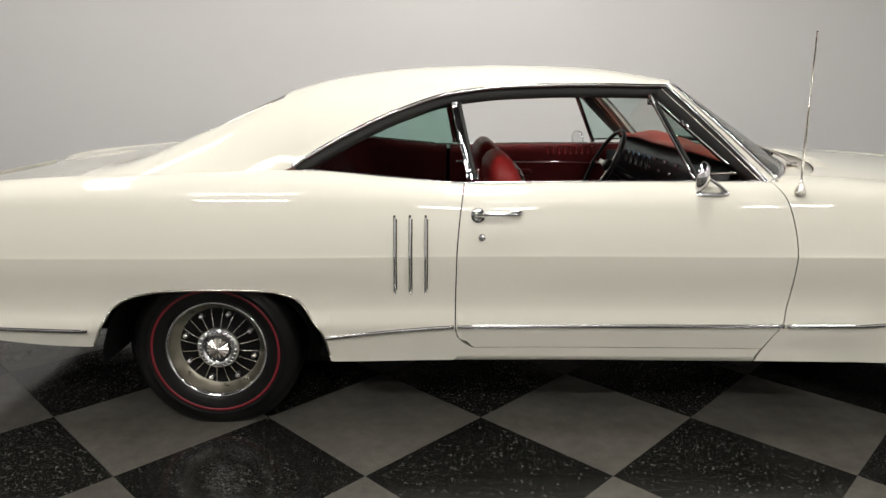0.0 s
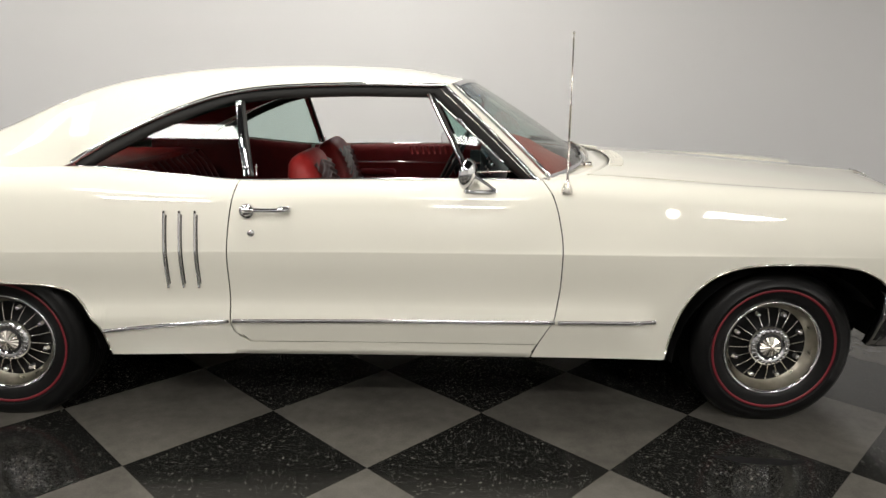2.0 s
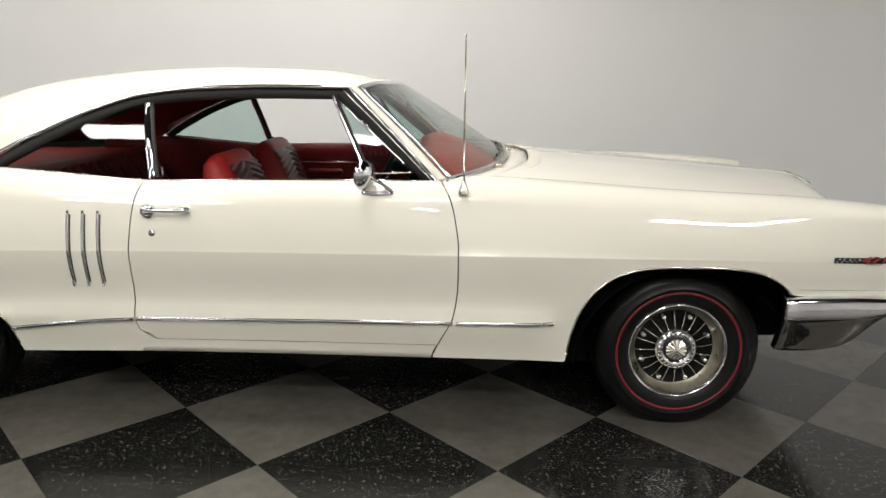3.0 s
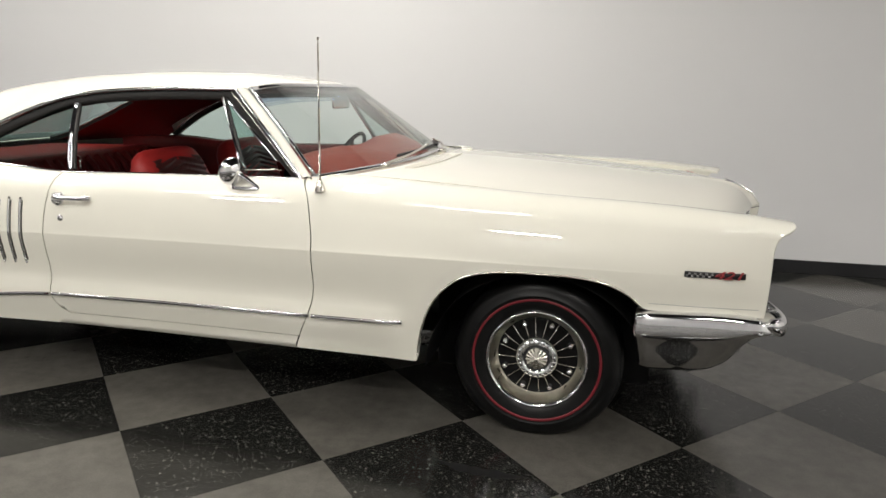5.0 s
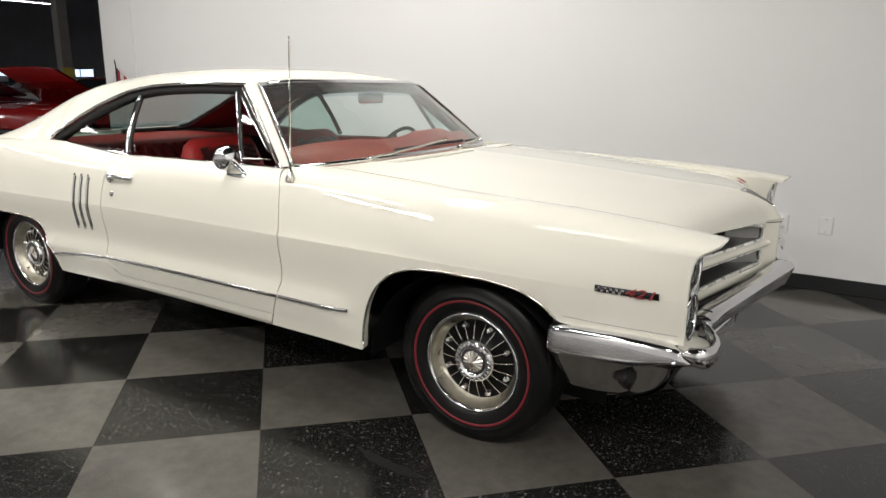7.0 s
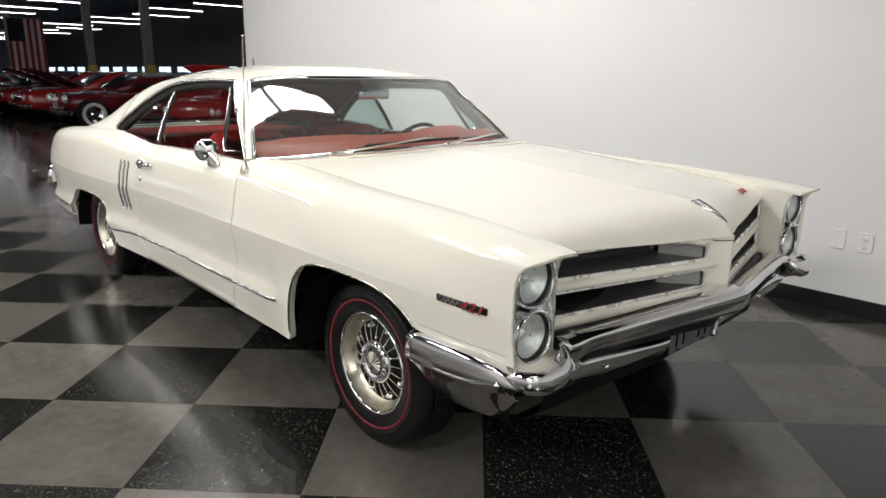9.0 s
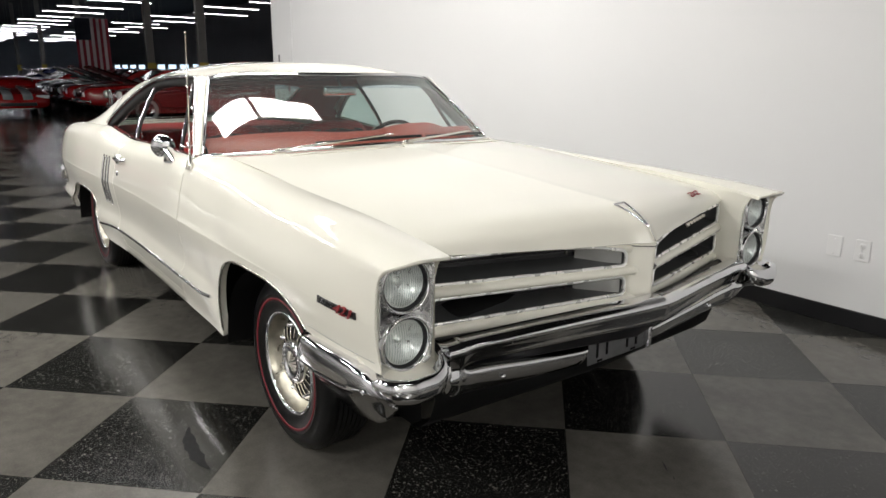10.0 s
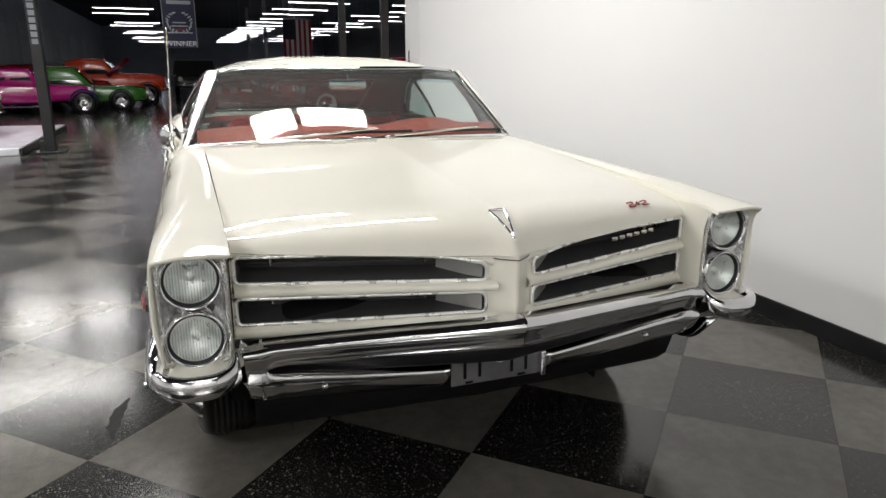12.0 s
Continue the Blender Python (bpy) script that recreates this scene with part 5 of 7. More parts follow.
# ---- the car: mirror, aerial, wipers ----
mx, mz = 1.882, 0.940
my = -0.915
bm = bmesh.new()
loop = [(mx + 0.066 * math.cos(a) * (1 if math.cos(a) > 0 else 0.95), my + 0.022 * math.sin(a)) for a in np.linspace(0, 2 * math.pi, 25)[:-1]]
vs = grid(bm, [[(x, y, mz - 0.008) for x, y in loop], [(x, y, mz - 0.001) for x, y in loop], [(lerp(x, mx, 0.12), lerp(y, my, 0.12), mz + 0.003) for x, y in loop]], close_v=True)
bm.faces.new(vs[-1])
sweep(bm, spline([(mx + 0.058, my, mz), (mx + 0.036, my - 0.002, mz + 0.016), (mx - 0.002, my - 0.006, mz + 0.042), (mx - 0.034, my - 0.010, mz + 0.062)], 14), strip(0.020, 0.011), up=(0.5, 0, 0.85))
sweep(bm, spline([(mx - 0.052, my, mz), (mx - 0.046, my - 0.003, mz + 0.022), (mx - 0.040, my - 0.008, mz + 0.05)], 10), strip(0.020, 0.010), up=(1, 0, 0.2))
mirror = part("door_mirror", bm, CHROME, car, "round chrome door mirror on a forked foot")
bm = bmesh.new()
lathe(bm, [(0.0001, 0.030), (0.02, 0.028), (0.04, 0.020), (0.054, 0.006), (0.058, -0.006), (0.055, -0.010)], 36)
head = part("mirror_head", bm, CHROME, mirror)
head.matrix_local = pose(mx - 0.047, my - 0.012, mz + 0.062, 0, 0, -122) @ pose(0, 0, 0, -6, 0, 0)
bm = bmesh.new()
lathe(bm, [(0.0001, -0.008), (0.054, -0.008)], 36)
mg = part("mirror_glass", bm, mat("mirror_glass", (0.9, 0.9, 0.9), 0.01, metal=1.0, vary=0, rough_vary=0), head)

# the mirror of the other door
bm = bmesh.new()
lathe(bm, [(0.0001, 0.030), (0.02, 0.028), (0.036, 0.020), (0.046, 0.006), (0.049, -0.006), (0.046, -0.010)], 32)
bmesh.ops.transform(bm, matrix=pose(1.772, 0.95, 0.996, 0, 0, -62), verts=bm.verts)
tube(bm, [(1.785, 0.945, 0.975), (1.80, 0.93, 0.94)], 0.012, 10, up=(0, 1, 0))
far_mirror = part("door_mirror", bm, CHROME, car, "round chrome mirror on the far door")
bm = bmesh.new()
lathe(bm, [(0.0001, -0.008), (0.045, -0.008)], 32)
bmesh.ops.transform(bm, matrix=pose(1.772, 0.95, 0.996, 0, 0, -62), verts=bm.verts)
part("mirror_glass", bm, mg.data.materials[0], far_mirror)

ab = Vector((2.207, -0.918, 0.944))
bm = bmesh.new()
lathe(bm, [(0.022, 0.0), (0.021, 0.012), (0.014, 0.030), (0.010, 0.040), (0.006, 0.05), (0.0001, 0.052)], 20)
bmesh.ops.transform(bm, matrix=Matrix.Translation(ab - Vector((0, 0, 0.008))) @ Matrix.Rotation(math.pi / 2, 4, "X"), verts=bm.verts)
aer = part("aerial", bm, SATIN, car, "slim telescopic chrome radio aerial on the fender")
tipv = Vector((2.206, -0.894, 1.512))
bm = bmesh.new()
mid = ab.lerp(tipv, 0.55)
tube(bm, [ab + Vector((0, 0, 0.03)), mid], 0.0042, 8, up=(1, 0, 0))
tube(bm, [mid, ab.lerp(tipv, 0.97)], 0.003, 8, up=(1, 0, 0))
part("mast", bm, SATIN, aer)
bm = bmesh.new()
bmesh.ops.create_uvsphere(bm, u_segments=10, v_segments=8, radius=0.005, matrix=Matrix.Translation(tipv))
tube(bm, [ab.lerp(tipv, 0.96), tipv], 0.002, 6, up=(1, 0, 0))
part("mast_tip", bm, SATIN, aer)

for y0, y1 in ((-0.555, 0.03), (0.07, 0.63)):
    bm = bmesh.new()
    def near(y, t, h):
        s = y / 0.862
        return screen(s, t) + Vector((0.56, 0, 0.82)) * h
    tube(bm, [near(lerp(y0, y1, t), lerp(1.02, 0.93, t), 0.022) + Vector((0.012 * (1 - t), 0, 0)) for t in np.linspace(0, 1, 9)], 0.006, 7)
    box(bm, *(near(y0, 1.03, 0.016) + Vector((0.02, 0, 0))), 0.035, 0.05, 0.03, 0.009)
    wp = part("wiper", bm, SATIN, car, "bright windscreen wiper")
    bm = bmesh.new()
    sweep(bm, [near(lerp(y0 + 0.17, y1 + 0.18, t), lerp(0.955, 0.945, t), 0.010) for t in np.linspace(0, 1, 9)], strip(0.008, 0.014))
    part("blade", bm, BLACK, wp)

# ---- the car: cabin ----
bm = bmesh.new()
grid(bm, [[tuple(Vector(roof(lerp(0.25, HEAD_X(s) - 0.03, u), s * 0.955)) - Vector((0, 0, 0.034))) for s in np.linspace(-1, 1, 25)] for u in np.linspace(0, 1, 24)])
part("headliner", bm, HEADLINER, car, "red headliner")
for sgn in (-1, 1):
    bm = bmesh.new()
    grid(bm, [[tuple(Vector(roof(x, sgn * lerp(GS * 0.99, 0.985, j / 8))) - Vector((0, 0, 0.03))) for j in range(9)] for x in np.linspace(-0.42, 0.36, 16)])
    part("sail_trim", bm, HEADLINER, car)
    for nm, xa, xb in (("door_trim", 0.96, 2.12), ("quarter_trim", -0.05, 0.94)):
        bm = bmesh.new()
        rows = []
        for x in np.linspace(xa, xb, 16):
            zt = BELT_Z(x) - 0.004
            by = BELT_Y(x)
            rows.append([(x, sgn * (by - 0.012), zt), (x, sgn * (by - 0.03), zt + 0.004), (x, sgn * (by - 0.05), zt - 0.006), (x, sgn * (by - 0.055), zt - 0.05), (x, sgn * (by - 0.05), zt - 0.10), (x, sgn * (by - 0.06), 0.76), (x, sgn * (by - 0.06), 0.40 if nm == "door_trim" else 0.70)])
        grid(bm, rows)
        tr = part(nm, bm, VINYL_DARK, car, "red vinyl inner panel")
        if nm == "door_trim":
            for k in range(9):
                bm = bmesh.new()
                x = 1.55 + k * 0.035
                sweep(bm, [(x + 0.012 * t, sgn * (BELT_Y(x) - 0.053), BELT_Z(x) - 0.012 - 0.05 * t) for t in (0, 0.5, 1)], strip(0.012, 0.006), up=(0, sgn, 0))
                part("pleat", bm, VINYL, tr)
            bm = bmesh.new()
            sweep(bm, [(1.0, sgn * 0.785, 0.86), (2.0, sgn * 0.785, 0.86)], strip(0.006, 0.012))
            part("trim_strip", bm, CHROME, tr)
            bm = bmesh.new()
            tube(bm, [(1.02, sgn * 0.815, 0.97), (1.02, sgn * 0.815, 1.005)], 0.004, 8, up=(1, 0, 0))
            bmesh.ops.create_uvsphere(bm, u_segments=10, v_segments=8, radius=0.0065, matrix=Matrix.Translation((1.02, sgn * 0.815, 1.006)))
            part("lock_knob", bm, CHROME, tr)
            bm = bmesh.new()
            box(bm, 1.35, sgn * 0.77, 0.80, 0.22, 0.05, 0.04, 0.015)
            part("arm_rest", bm, VINYL_DARK, tr)
bm = bmesh.new()
box(bm, 1.25, 0, 0.355, 1.6, 1.55, 0.03, 0.01)
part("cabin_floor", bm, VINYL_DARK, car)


def cushion(bm, rows):
    """A stuffed shape: rows of (centre x, z, half width, half thickness, tilt)."""
    out = []
    for cx, cz, hw, ht, tilt in rows:
        r = []
        for i in range(28):
            a = 2 * math.pi * i / 28
            ca, sa = math.cos(a), math.sin(a)
            u = hw * math.copysign(abs(ca) ** 0.45, ca)
            v = ht * math.copysign(abs(sa) ** 0.7, sa)
            r.append((cx + v * math.cos(tilt), u, cz + v * math.sin(tilt)))
        out.append(r)
    vs = grid(bm, out, close_v=True)
    bm.faces.new(vs[0][::-1])
    bm.faces.new(vs[-1])


PLEATS = mat("dark_pleated_vinyl", (0.055, 0.014, 0.013), 0.4, vary=0.15, scale=20, spec=0.4)


def bucket(y):
    s = new("front_seat")
    s.parent = car
    s.location = (0, y, 0)
    tagged(s, "red vinyl bucket seat with chevron pleats")
    bm = bmesh.new()
    cushion(bm, [(1.26, 0.56, 0.24, 0.05, 0.2), (1.255, 0.60, 0.255, 0.075, 0.2), (1.22, 0.72, 0.265, 0.085, 0.22), (1.18, 0.85, 0.262, 0.082, 0.24), (1.145, 0.95, 0.245, 0.072, 0.26), (1.13, 1.00, 0.222, 0.055, 0.3), (1.125, 1.022, 0.19, 0.034, 0.35), (1.123, 1.03, 0.15, 0.012, 0.4)])
    part("backrest", bm, VINYL, s, recalc=True)
    bm = bmesh.new()
    rr = []
    for z in np.linspace(0.60, 1.012, 96):
        t = (z - 0.6) / 0.385
        x = lerp(1.358, 1.222, t) - 0.055 * max(0.0, (z - 0.95) / 0.062) ** 2
        rr.append([(x - 0.010 * (abs(u) ** 3) + 0.006 * math.sin(210 * (z - 0.16 * abs(u))), 0.205 * u * (1 - 0.10 * t), z) for u in np.linspace(-1, 1, 15)])
    grid(bm, rr)
    part("pleats", bm, PLEATS, s, "pleated darker centre panel")
    bm = bmesh.new()
    cushion(bm, [(1.26, 0.47, 0.25, 0.04, 1.5), (1.34, 0.50, 0.265, 0.08, 1.5), (1.55, 0.52, 0.27, 0.085, 1.5), (1.68, 0.53, 0.26, 0.075, 1.5), (1.73, 0.51, 0.24, 0.04, 1.5)])
    part("cushion", bm, VINYL, s, recalc=True)
    return s


bucket(-0.37)
bucket(0.37)
rs = new("rear_seat")
rs.parent = car
tagged(rs, "red vinyl rear bench with pleated back")
bm = bmesh.new()
cushion(bm, [(0.40, 0.48, 0.62, 0.06, 0.2), (0.37, 0.60, 0.68, 0.09, 0.2), (0.31, 0.75, 0.70, 0.095, 0.22), (0.265, 0.86, 0.70, 0.085, 0.25), (0.24, 0.92, 0.69, 0.06, 0.3), (0.235, 0.945, 0.66, 0.02, 0.35)])
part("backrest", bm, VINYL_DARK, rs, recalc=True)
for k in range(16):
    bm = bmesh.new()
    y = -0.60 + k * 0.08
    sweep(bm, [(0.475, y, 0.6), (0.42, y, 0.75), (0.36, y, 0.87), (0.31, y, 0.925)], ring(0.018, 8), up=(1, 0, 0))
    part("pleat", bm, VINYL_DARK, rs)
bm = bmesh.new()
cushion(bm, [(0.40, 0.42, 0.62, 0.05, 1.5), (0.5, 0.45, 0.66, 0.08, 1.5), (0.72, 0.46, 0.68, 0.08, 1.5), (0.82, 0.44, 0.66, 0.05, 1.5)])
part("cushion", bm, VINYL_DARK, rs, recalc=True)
bm = bmesh.new()
grid(bm, [[(x, y, 0.952 - 0.03 * (abs(y) / 0.8) ** 6) for y in np.linspace(-0.80, 0.80, 17)] for x in np.linspace(-0.38, 0.26, 10)])
part("parcel_shelf", bm, VINYL, car, "red rear parcel shelf")
# dash: pad, hood over the dials, face
bm = bmesh.new()
rows = []
for y in np.linspace(-0.80, 0.80, 41):
    b = base(y / 0.862)
    bulge = 0.036 * math.exp(-((y - 0.38) / 0.18) ** 4) + 0.020 * math.exp(-((y + 0.42) / 0.28) ** 4)
    xe = 1.985 - 0.01 * math.exp(-((y - 0.38) / 0.22) ** 4)
    rows.append([(b.x - 0.05, y, b.z - 0.040), (lerp(xe, b.x, 0.6), y, min(b.z + 0.012, 1.020) + bulge * 0.7), (lerp(xe, b.x, 0.28), y, 1.043 + bulge * 1.1), (xe + 0.04, y, 1.046 + bulge * 0.7), (xe + 0.008, y, 1.041 + bulge * 0.35), (xe - 0.002, y, 1.035 + bulge * 0.3), (xe + 0.006, y, 1.030 + bulge * 0.3), (xe + 0.05, y, 1.026)])
grid(bm, rows)
dash = part("dash_pad", bm, DASHTOP, car, "red padded dashboard top")
bm = bmesh.new()
grid(bm, [[(2.03, y, 1.026), (1.998, y, 1.01), (1.985, y, 0.95), (1.985, y, 0.82), (2.02, y, 0.70), (2.08, y, 0.55)] for y in np.linspace(-0.79, 0.79, 12)])
face = part("dash_face", bm, DASHFACE, dash, "dark instrument panel")
for s in (-1, 1):
    bm = bmesh.new()
    box(bm, 2.02, s * 0.795, 0.79, 0.20, 0.012, 0.30, 0.004)
    part("kick_panel", bm, DASHFACE, dash)
for k in range(5):
    bm = bmesh.new()
    lathe(bm, [(0.0001, 0.0), (0.030, 0.0), (0.034, -0.006), (0.038, 0.0), (0.040, 0.01)], 24)
    g = part("dial", bm, GRILLE_GREY, face, "dark dial in a dull ring")
    g.location = (1.977, 0.17 + k * 0.095, 0.93)
    g.rotation_euler = (0, 0, -math.pi / 2)
bm = bmesh.new()
for k in range(6):
    box(bm, 1.978, -0.26 + k * 0.075, 0.965 - 0.05 * (k % 2), 0.02, 0.014, 0.014, 0.004)
part("knobs", bm, CHROME, face)
# steering wheel
sw = new("steering_wheel")
sw.parent = car
sw.matrix_local = pose(1.80, 0.38, 0.905, 0, -62, 0) @ pose(0, 0, 0)
tagged(sw, "thin dark red steering wheel with bright spokes")
bm = bmesh.new()
tube(bm, [(0.195 * math.cos(a), 0.195 * math.sin(a), 0) for a in np.linspace(0, 2 * math.pi, 49)[:-1]], 0.0115, 10, closed=True)
part("rim", bm, DASHFACE, sw)
for a in (0, 120, 240):
    bm = bmesh.new()
    sweep(bm, [(0, 0, -0.04), (0.10 * math.cos(radians(a + 90)), 0.10 * math.sin(radians(a + 90)), -0.02), (0.19 * math.cos(radians(a + 90)), 0.19 * math.sin(radians(a + 90)), 0)], strip(0.03, 0.005))
    part("spoke", bm, SATIN, sw)
bm = bmesh.new()
bmesh.ops.create_cone(bm, cap_ends=True, segments=24, radius1=0.05, radius2=0.03, depth=0.04, matrix=Matrix.Translation((0, 0, -0.03)))
bmesh.ops.create_cone(bm, cap_ends=True, segments=16, radius1=0.025, radius2=0.025, depth=0.30, matrix=Matrix.Translation((0, 0, -0.2)))
part("column", bm, DASHFACE, sw)
# inside mirror
bm = bmesh.new()
box(bm, 1.935, -0.01, 1.256, 0.018, 0.20, 0.055, 0.016, 3)
im = part("inside_mirror", bm, CHROME, car, "inside mirror on a chrome stem")
bm = bmesh.new()
tube(bm, [(1.925, 0, 1.275), (1.885, 0, 1.335)], 0.006, 8, up=(0, 1, 0))
part("stem", bm, CHROME, im)
for sgn in (-1, 1):
    bm = bmesh.new()
    box(bm, 1.745, sgn * 0.34, 1.318, 0.14, 0.40, 0.016, 0.007)
    part("sun_visor", bm, VINYL_DARK, car)

# ---- the hall: parked vehicles ----
WINDOW_DARK = mat("dark_car_glass", (0.02, 0.025, 0.028), 0.06, vary=0.1)
WHITEWALL = mat("whitewall", (0.6, 0.6, 0.57), 0.5, vary=0.05)


def car_paint(name, color):
    return mat(name, color, 0.25, coat=1.0, vary=0.06, scale=3)


def loft(bm, sections):
    """A body from sections along x: (x, half width, z low, z high, corner)."""
    rows = []
    for x, hw, z0, z1, c in sections:
        r = []
        for k in range(20):
            a = 2 * math.pi * k / 20
            ca, sa = math.cos(a), math.sin(a)
            r.append((x, hw * math.copysign(abs(ca) ** c, ca), (z0 + z1) / 2 + (z1 - z0) / 2 * math.copysign(abs(sa) ** c, sa)))
        rows.append(r)
    vs = grid(bm, rows, close_v=True)
    bm.faces.new(vs[0][::-1])
    bm.faces.new(vs[-1])


def road_wheel(parent, x, y, r, w, hub, white=False):
    o = new("wheel")
    o.parent = parent
    o.location = (x, y, r)
    o.rotation_euler = (0, 0, 0 if y < 0 else math.pi)
    bm = bmesh.new()
    lathe(bm, [(r * 0.6, -w / 2), (r * 0.9, -w / 2 - 0.006), (r, -w * 0.36), (r, w * 0.36), (r * 0.9, w / 2), (r * 0.6, w / 2)], 28)
    part("tyre", bm, RUBBER, o)
    if white:
        bm = bmesh.new()
        lathe(bm, [(r * 0.62, -w / 2 - 0.004), (r * 0.86, -w / 2 - 0.01)], 28)
        part("white_wall", bm, WHITEWALL, o)
    bm = bmesh.new()
    lathe(bm, [(0.0001, -w * 0.34), (r * 0.14, -w * 0.36), (r * 0.2, -w * 0.28), (r * 0.42, -w * 0.26), (r * 0.55, -w * 0.48), (r * 0.62, -w * 0.5)], 20)
    part("hub", bm, hub, o)


def vehicle(name, label, category, m, paint, body, cabin, wheels, track, r, glassy=(), white=False, hood=None, hub=None, bumper=None, lamps=None, extra=(), red_under=False):
    """A parked vehicle facing +x: body and cabin sections, axle places, and an open hood given as (hinge x, z, half width, length, angle)."""
    v = thing(name, label, category, m)
    bm = bmesh.new()
    loft(bm, body)
    part("body", bm, paint, v, recalc=True)
    if cabin:
        bm = bmesh.new()
        loft(bm, cabin)
        part("cabin", bm, paint, v, recalc=True)
    for x0, x1, y, z0, z1, lean in glassy:
        bm = bmesh.new()
        sg = 1 if y > 0 else -1
        if y:
            grid(bm, [[(x0, y, z0), (x0 + lean * 0.4, y - sg * 0.10, z1)], [(x1, y, z0), (x1 - lean, y - sg * 0.10, z1)]])
        else:
            hw = lean
            grid(bm, [[(x0, -hw, z0), (x1, -hw * 0.86, z1)], [(x0, hw, z0), (x1, hw * 0.86, z1)]])
        part("window", bm, WINDOW_DARK, v, smooth=False)
    for x in wheels:
        for s in (-1, 1):
            road_wheel(v, x, s * track / 2, r, 0.2, hub or CHROME, white)
            bm = bmesh.new()
            lathe(bm, [(r * 1.06, -0.012), (r * 1.16, -0.012), (r * 1.16, 0.1)], 28)
            wa = part("wheel_arch", bm, UNDER, v)
            wa.location = (x, s * (track / 2 + 0.08), r + 0.01)
            wa.rotation_euler = (0, 0, 0 if s < 0 else math.pi)
    fx = body[-1][0]
    if bumper:
        z, hw = bumper
        bm = bmesh.new()
        sweep(bm, [(fx + 0.08 - 0.16 * abs(s) ** 3, hw * s, z) for s in np.linspace(-1, 1, 13)], strip(0.06, 0.12))
        part("bumper", bm, CHROME, v)
    if lamps:
        for y, z, rr in lamps:
            for s in (-1, 1):
                bm = bmesh.new()
                lathe(bm, [(0.0001, -0.05), (rr * 0.7, -0.035), (rr, -0.01), (rr * 1.1, 0.0), (rr * 1.1, 0.06)], 18)
                o = part("headlamp", bm, REFLECTOR, v)
                o.location, o.rotation_euler = (fx - 0.02, s * y, z), (0, 0, math.pi / 2)
    if hood:
        hx, hz, hw, ln, ang = hood
        bm = bmesh.new()
        c, s = math.cos(radians(ang)), math.sin(radians(ang))
        pts = [[(hx + ln * t * c + th * -s, hw * k * (1 - 0.12 * t), hz + ln * t * s + th * c + 0.03 * (1 - k * k)) for k in np.linspace(-1, 1, 9)] for t, th in ((0, 0), (0.5, 0.03), (1, 0), (1, -0.03), (0.5, 0.0), (0, -0.03))]
        grid(bm, pts, close_u=True)
        part("open_hood", bm, paint, v, recalc=True)
        if not red_under:
            bm = bmesh.new()
            grid(bm, [[(hx + ln * t * c + 0.038 * s, hw * k * 0.97 * (1 - 0.12 * t), hz + ln * t * s - 0.038 * c) for k in (-1, 0, 1)] for t in (0.02, 0.5, 0.98)])
            part("hood_lining", bm, BLACK, v)
        bm = bmesh.new()
        box(bm, hx + ln * 0.5, 0, hz - 0.14, ln * 0.7, hw * 0.9, 0.2, 0.05)
        part("engine", bm, GREYPLATE, v)
    for nm, mt, dims in extra:
        bm = bmesh.new()
        box(bm, *dims, 0.02)
        part(nm, bm, mt, v, smooth=False)
    return v


COUPE = [(-2.35, 0.72, 0.50, 0.78, 0.5), (-2.2, 0.84, 0.36, 0.88, 0.4), (-1.2, 0.93, 0.28, 0.96, 0.35), (0.0, 0.94, 0.26, 0.95, 0.32), (1.2, 0.94, 0.28, 0.93, 0.35), (2.2, 0.88, 0.34, 0.86, 0.38), (2.38, 0.80, 0.42, 0.78, 0.5)]
CABIN = [(-1.65, 0.66, 0.86, 0.94, 0.6), (-0.95, 0.68, 0.86, 1.30, 0.45), (-0.4, 0.68, 0.86, 1.37, 0.4), (0.15, 0.68, 0.86, 1.34, 0.4), (0.85, 0.70, 0.86, 0.96, 0.5)]
GLASSY = [(-1.0, 0.55, -0.72, 0.95, 1.27, 0.45), (-1.0, 0.55, 0.72, 0.95, 1.27, 0.45), (0.83, 0.25, 0.0, 0.97, 1.31, 0.60)]
FORTIES = [(-2.5, 0.55, 0.40, 0.70, 0.6), (-2.2, 0.82, 0.34, 0.98, 0.55), (-1.4, 0.92, 0.30, 1.12, 0.45), (-0.2, 0.92, 0.28, 1.14, 0.42), (0.9, 0.90, 0.30, 1.12, 0.5), (1.9, 0.86, 0.34, 1.06, 0.65), (2.35, 0.62, 0.40, 0.98, 0.8), (2.5, 0.40, 0.48, 0.85, 0.8)]
FCABIN = [(-2.0, 0.60, 0.95, 1.10, 0.6), (-1.5, 0.70, 0.95, 1.50, 0.55), (-0.6, 0.72, 0.95, 1.68, 0.5), (0.2, 0.71, 0.95, 1.64, 0.5), (0.85, 0.66, 0.95, 1.12, 0.6)]
FGLASS = [(-1.4, -0.5, -0.73, 1.14, 1.50, 0.05), (-0.42, 0.55, -0.73, 1.14, 1.50, 0.35), (-1.4, -0.5, 0.73, 1.14, 1.50, 0.05), (-0.42, 0.55, 0.73, 1.14, 1.50, 0.35), (0.84, 0.40, 0.0, 1.16, 1.56, 0.58)]
TRUCK = [(-2.5, 0.90, 0.55, 1.10, 0.25), (-0.9, 0.92, 0.50, 1.12, 0.25), (0.6, 0.92, 0.48, 1.12, 0.3), (2.0, 0.92, 0.50, 1.10, 0.3), (2.4, 0.88, 0.55, 1.05, 0.4)]
TCAB = [(-0.85, 0.82, 1.0, 1.68, 0.3), (-0.2, 0.80, 1.0, 1.78, 0.3), (0.3, 0.80, 1.0, 1.74, 0.35), (0.75, 0.82, 1.0, 1.12, 0.4)]
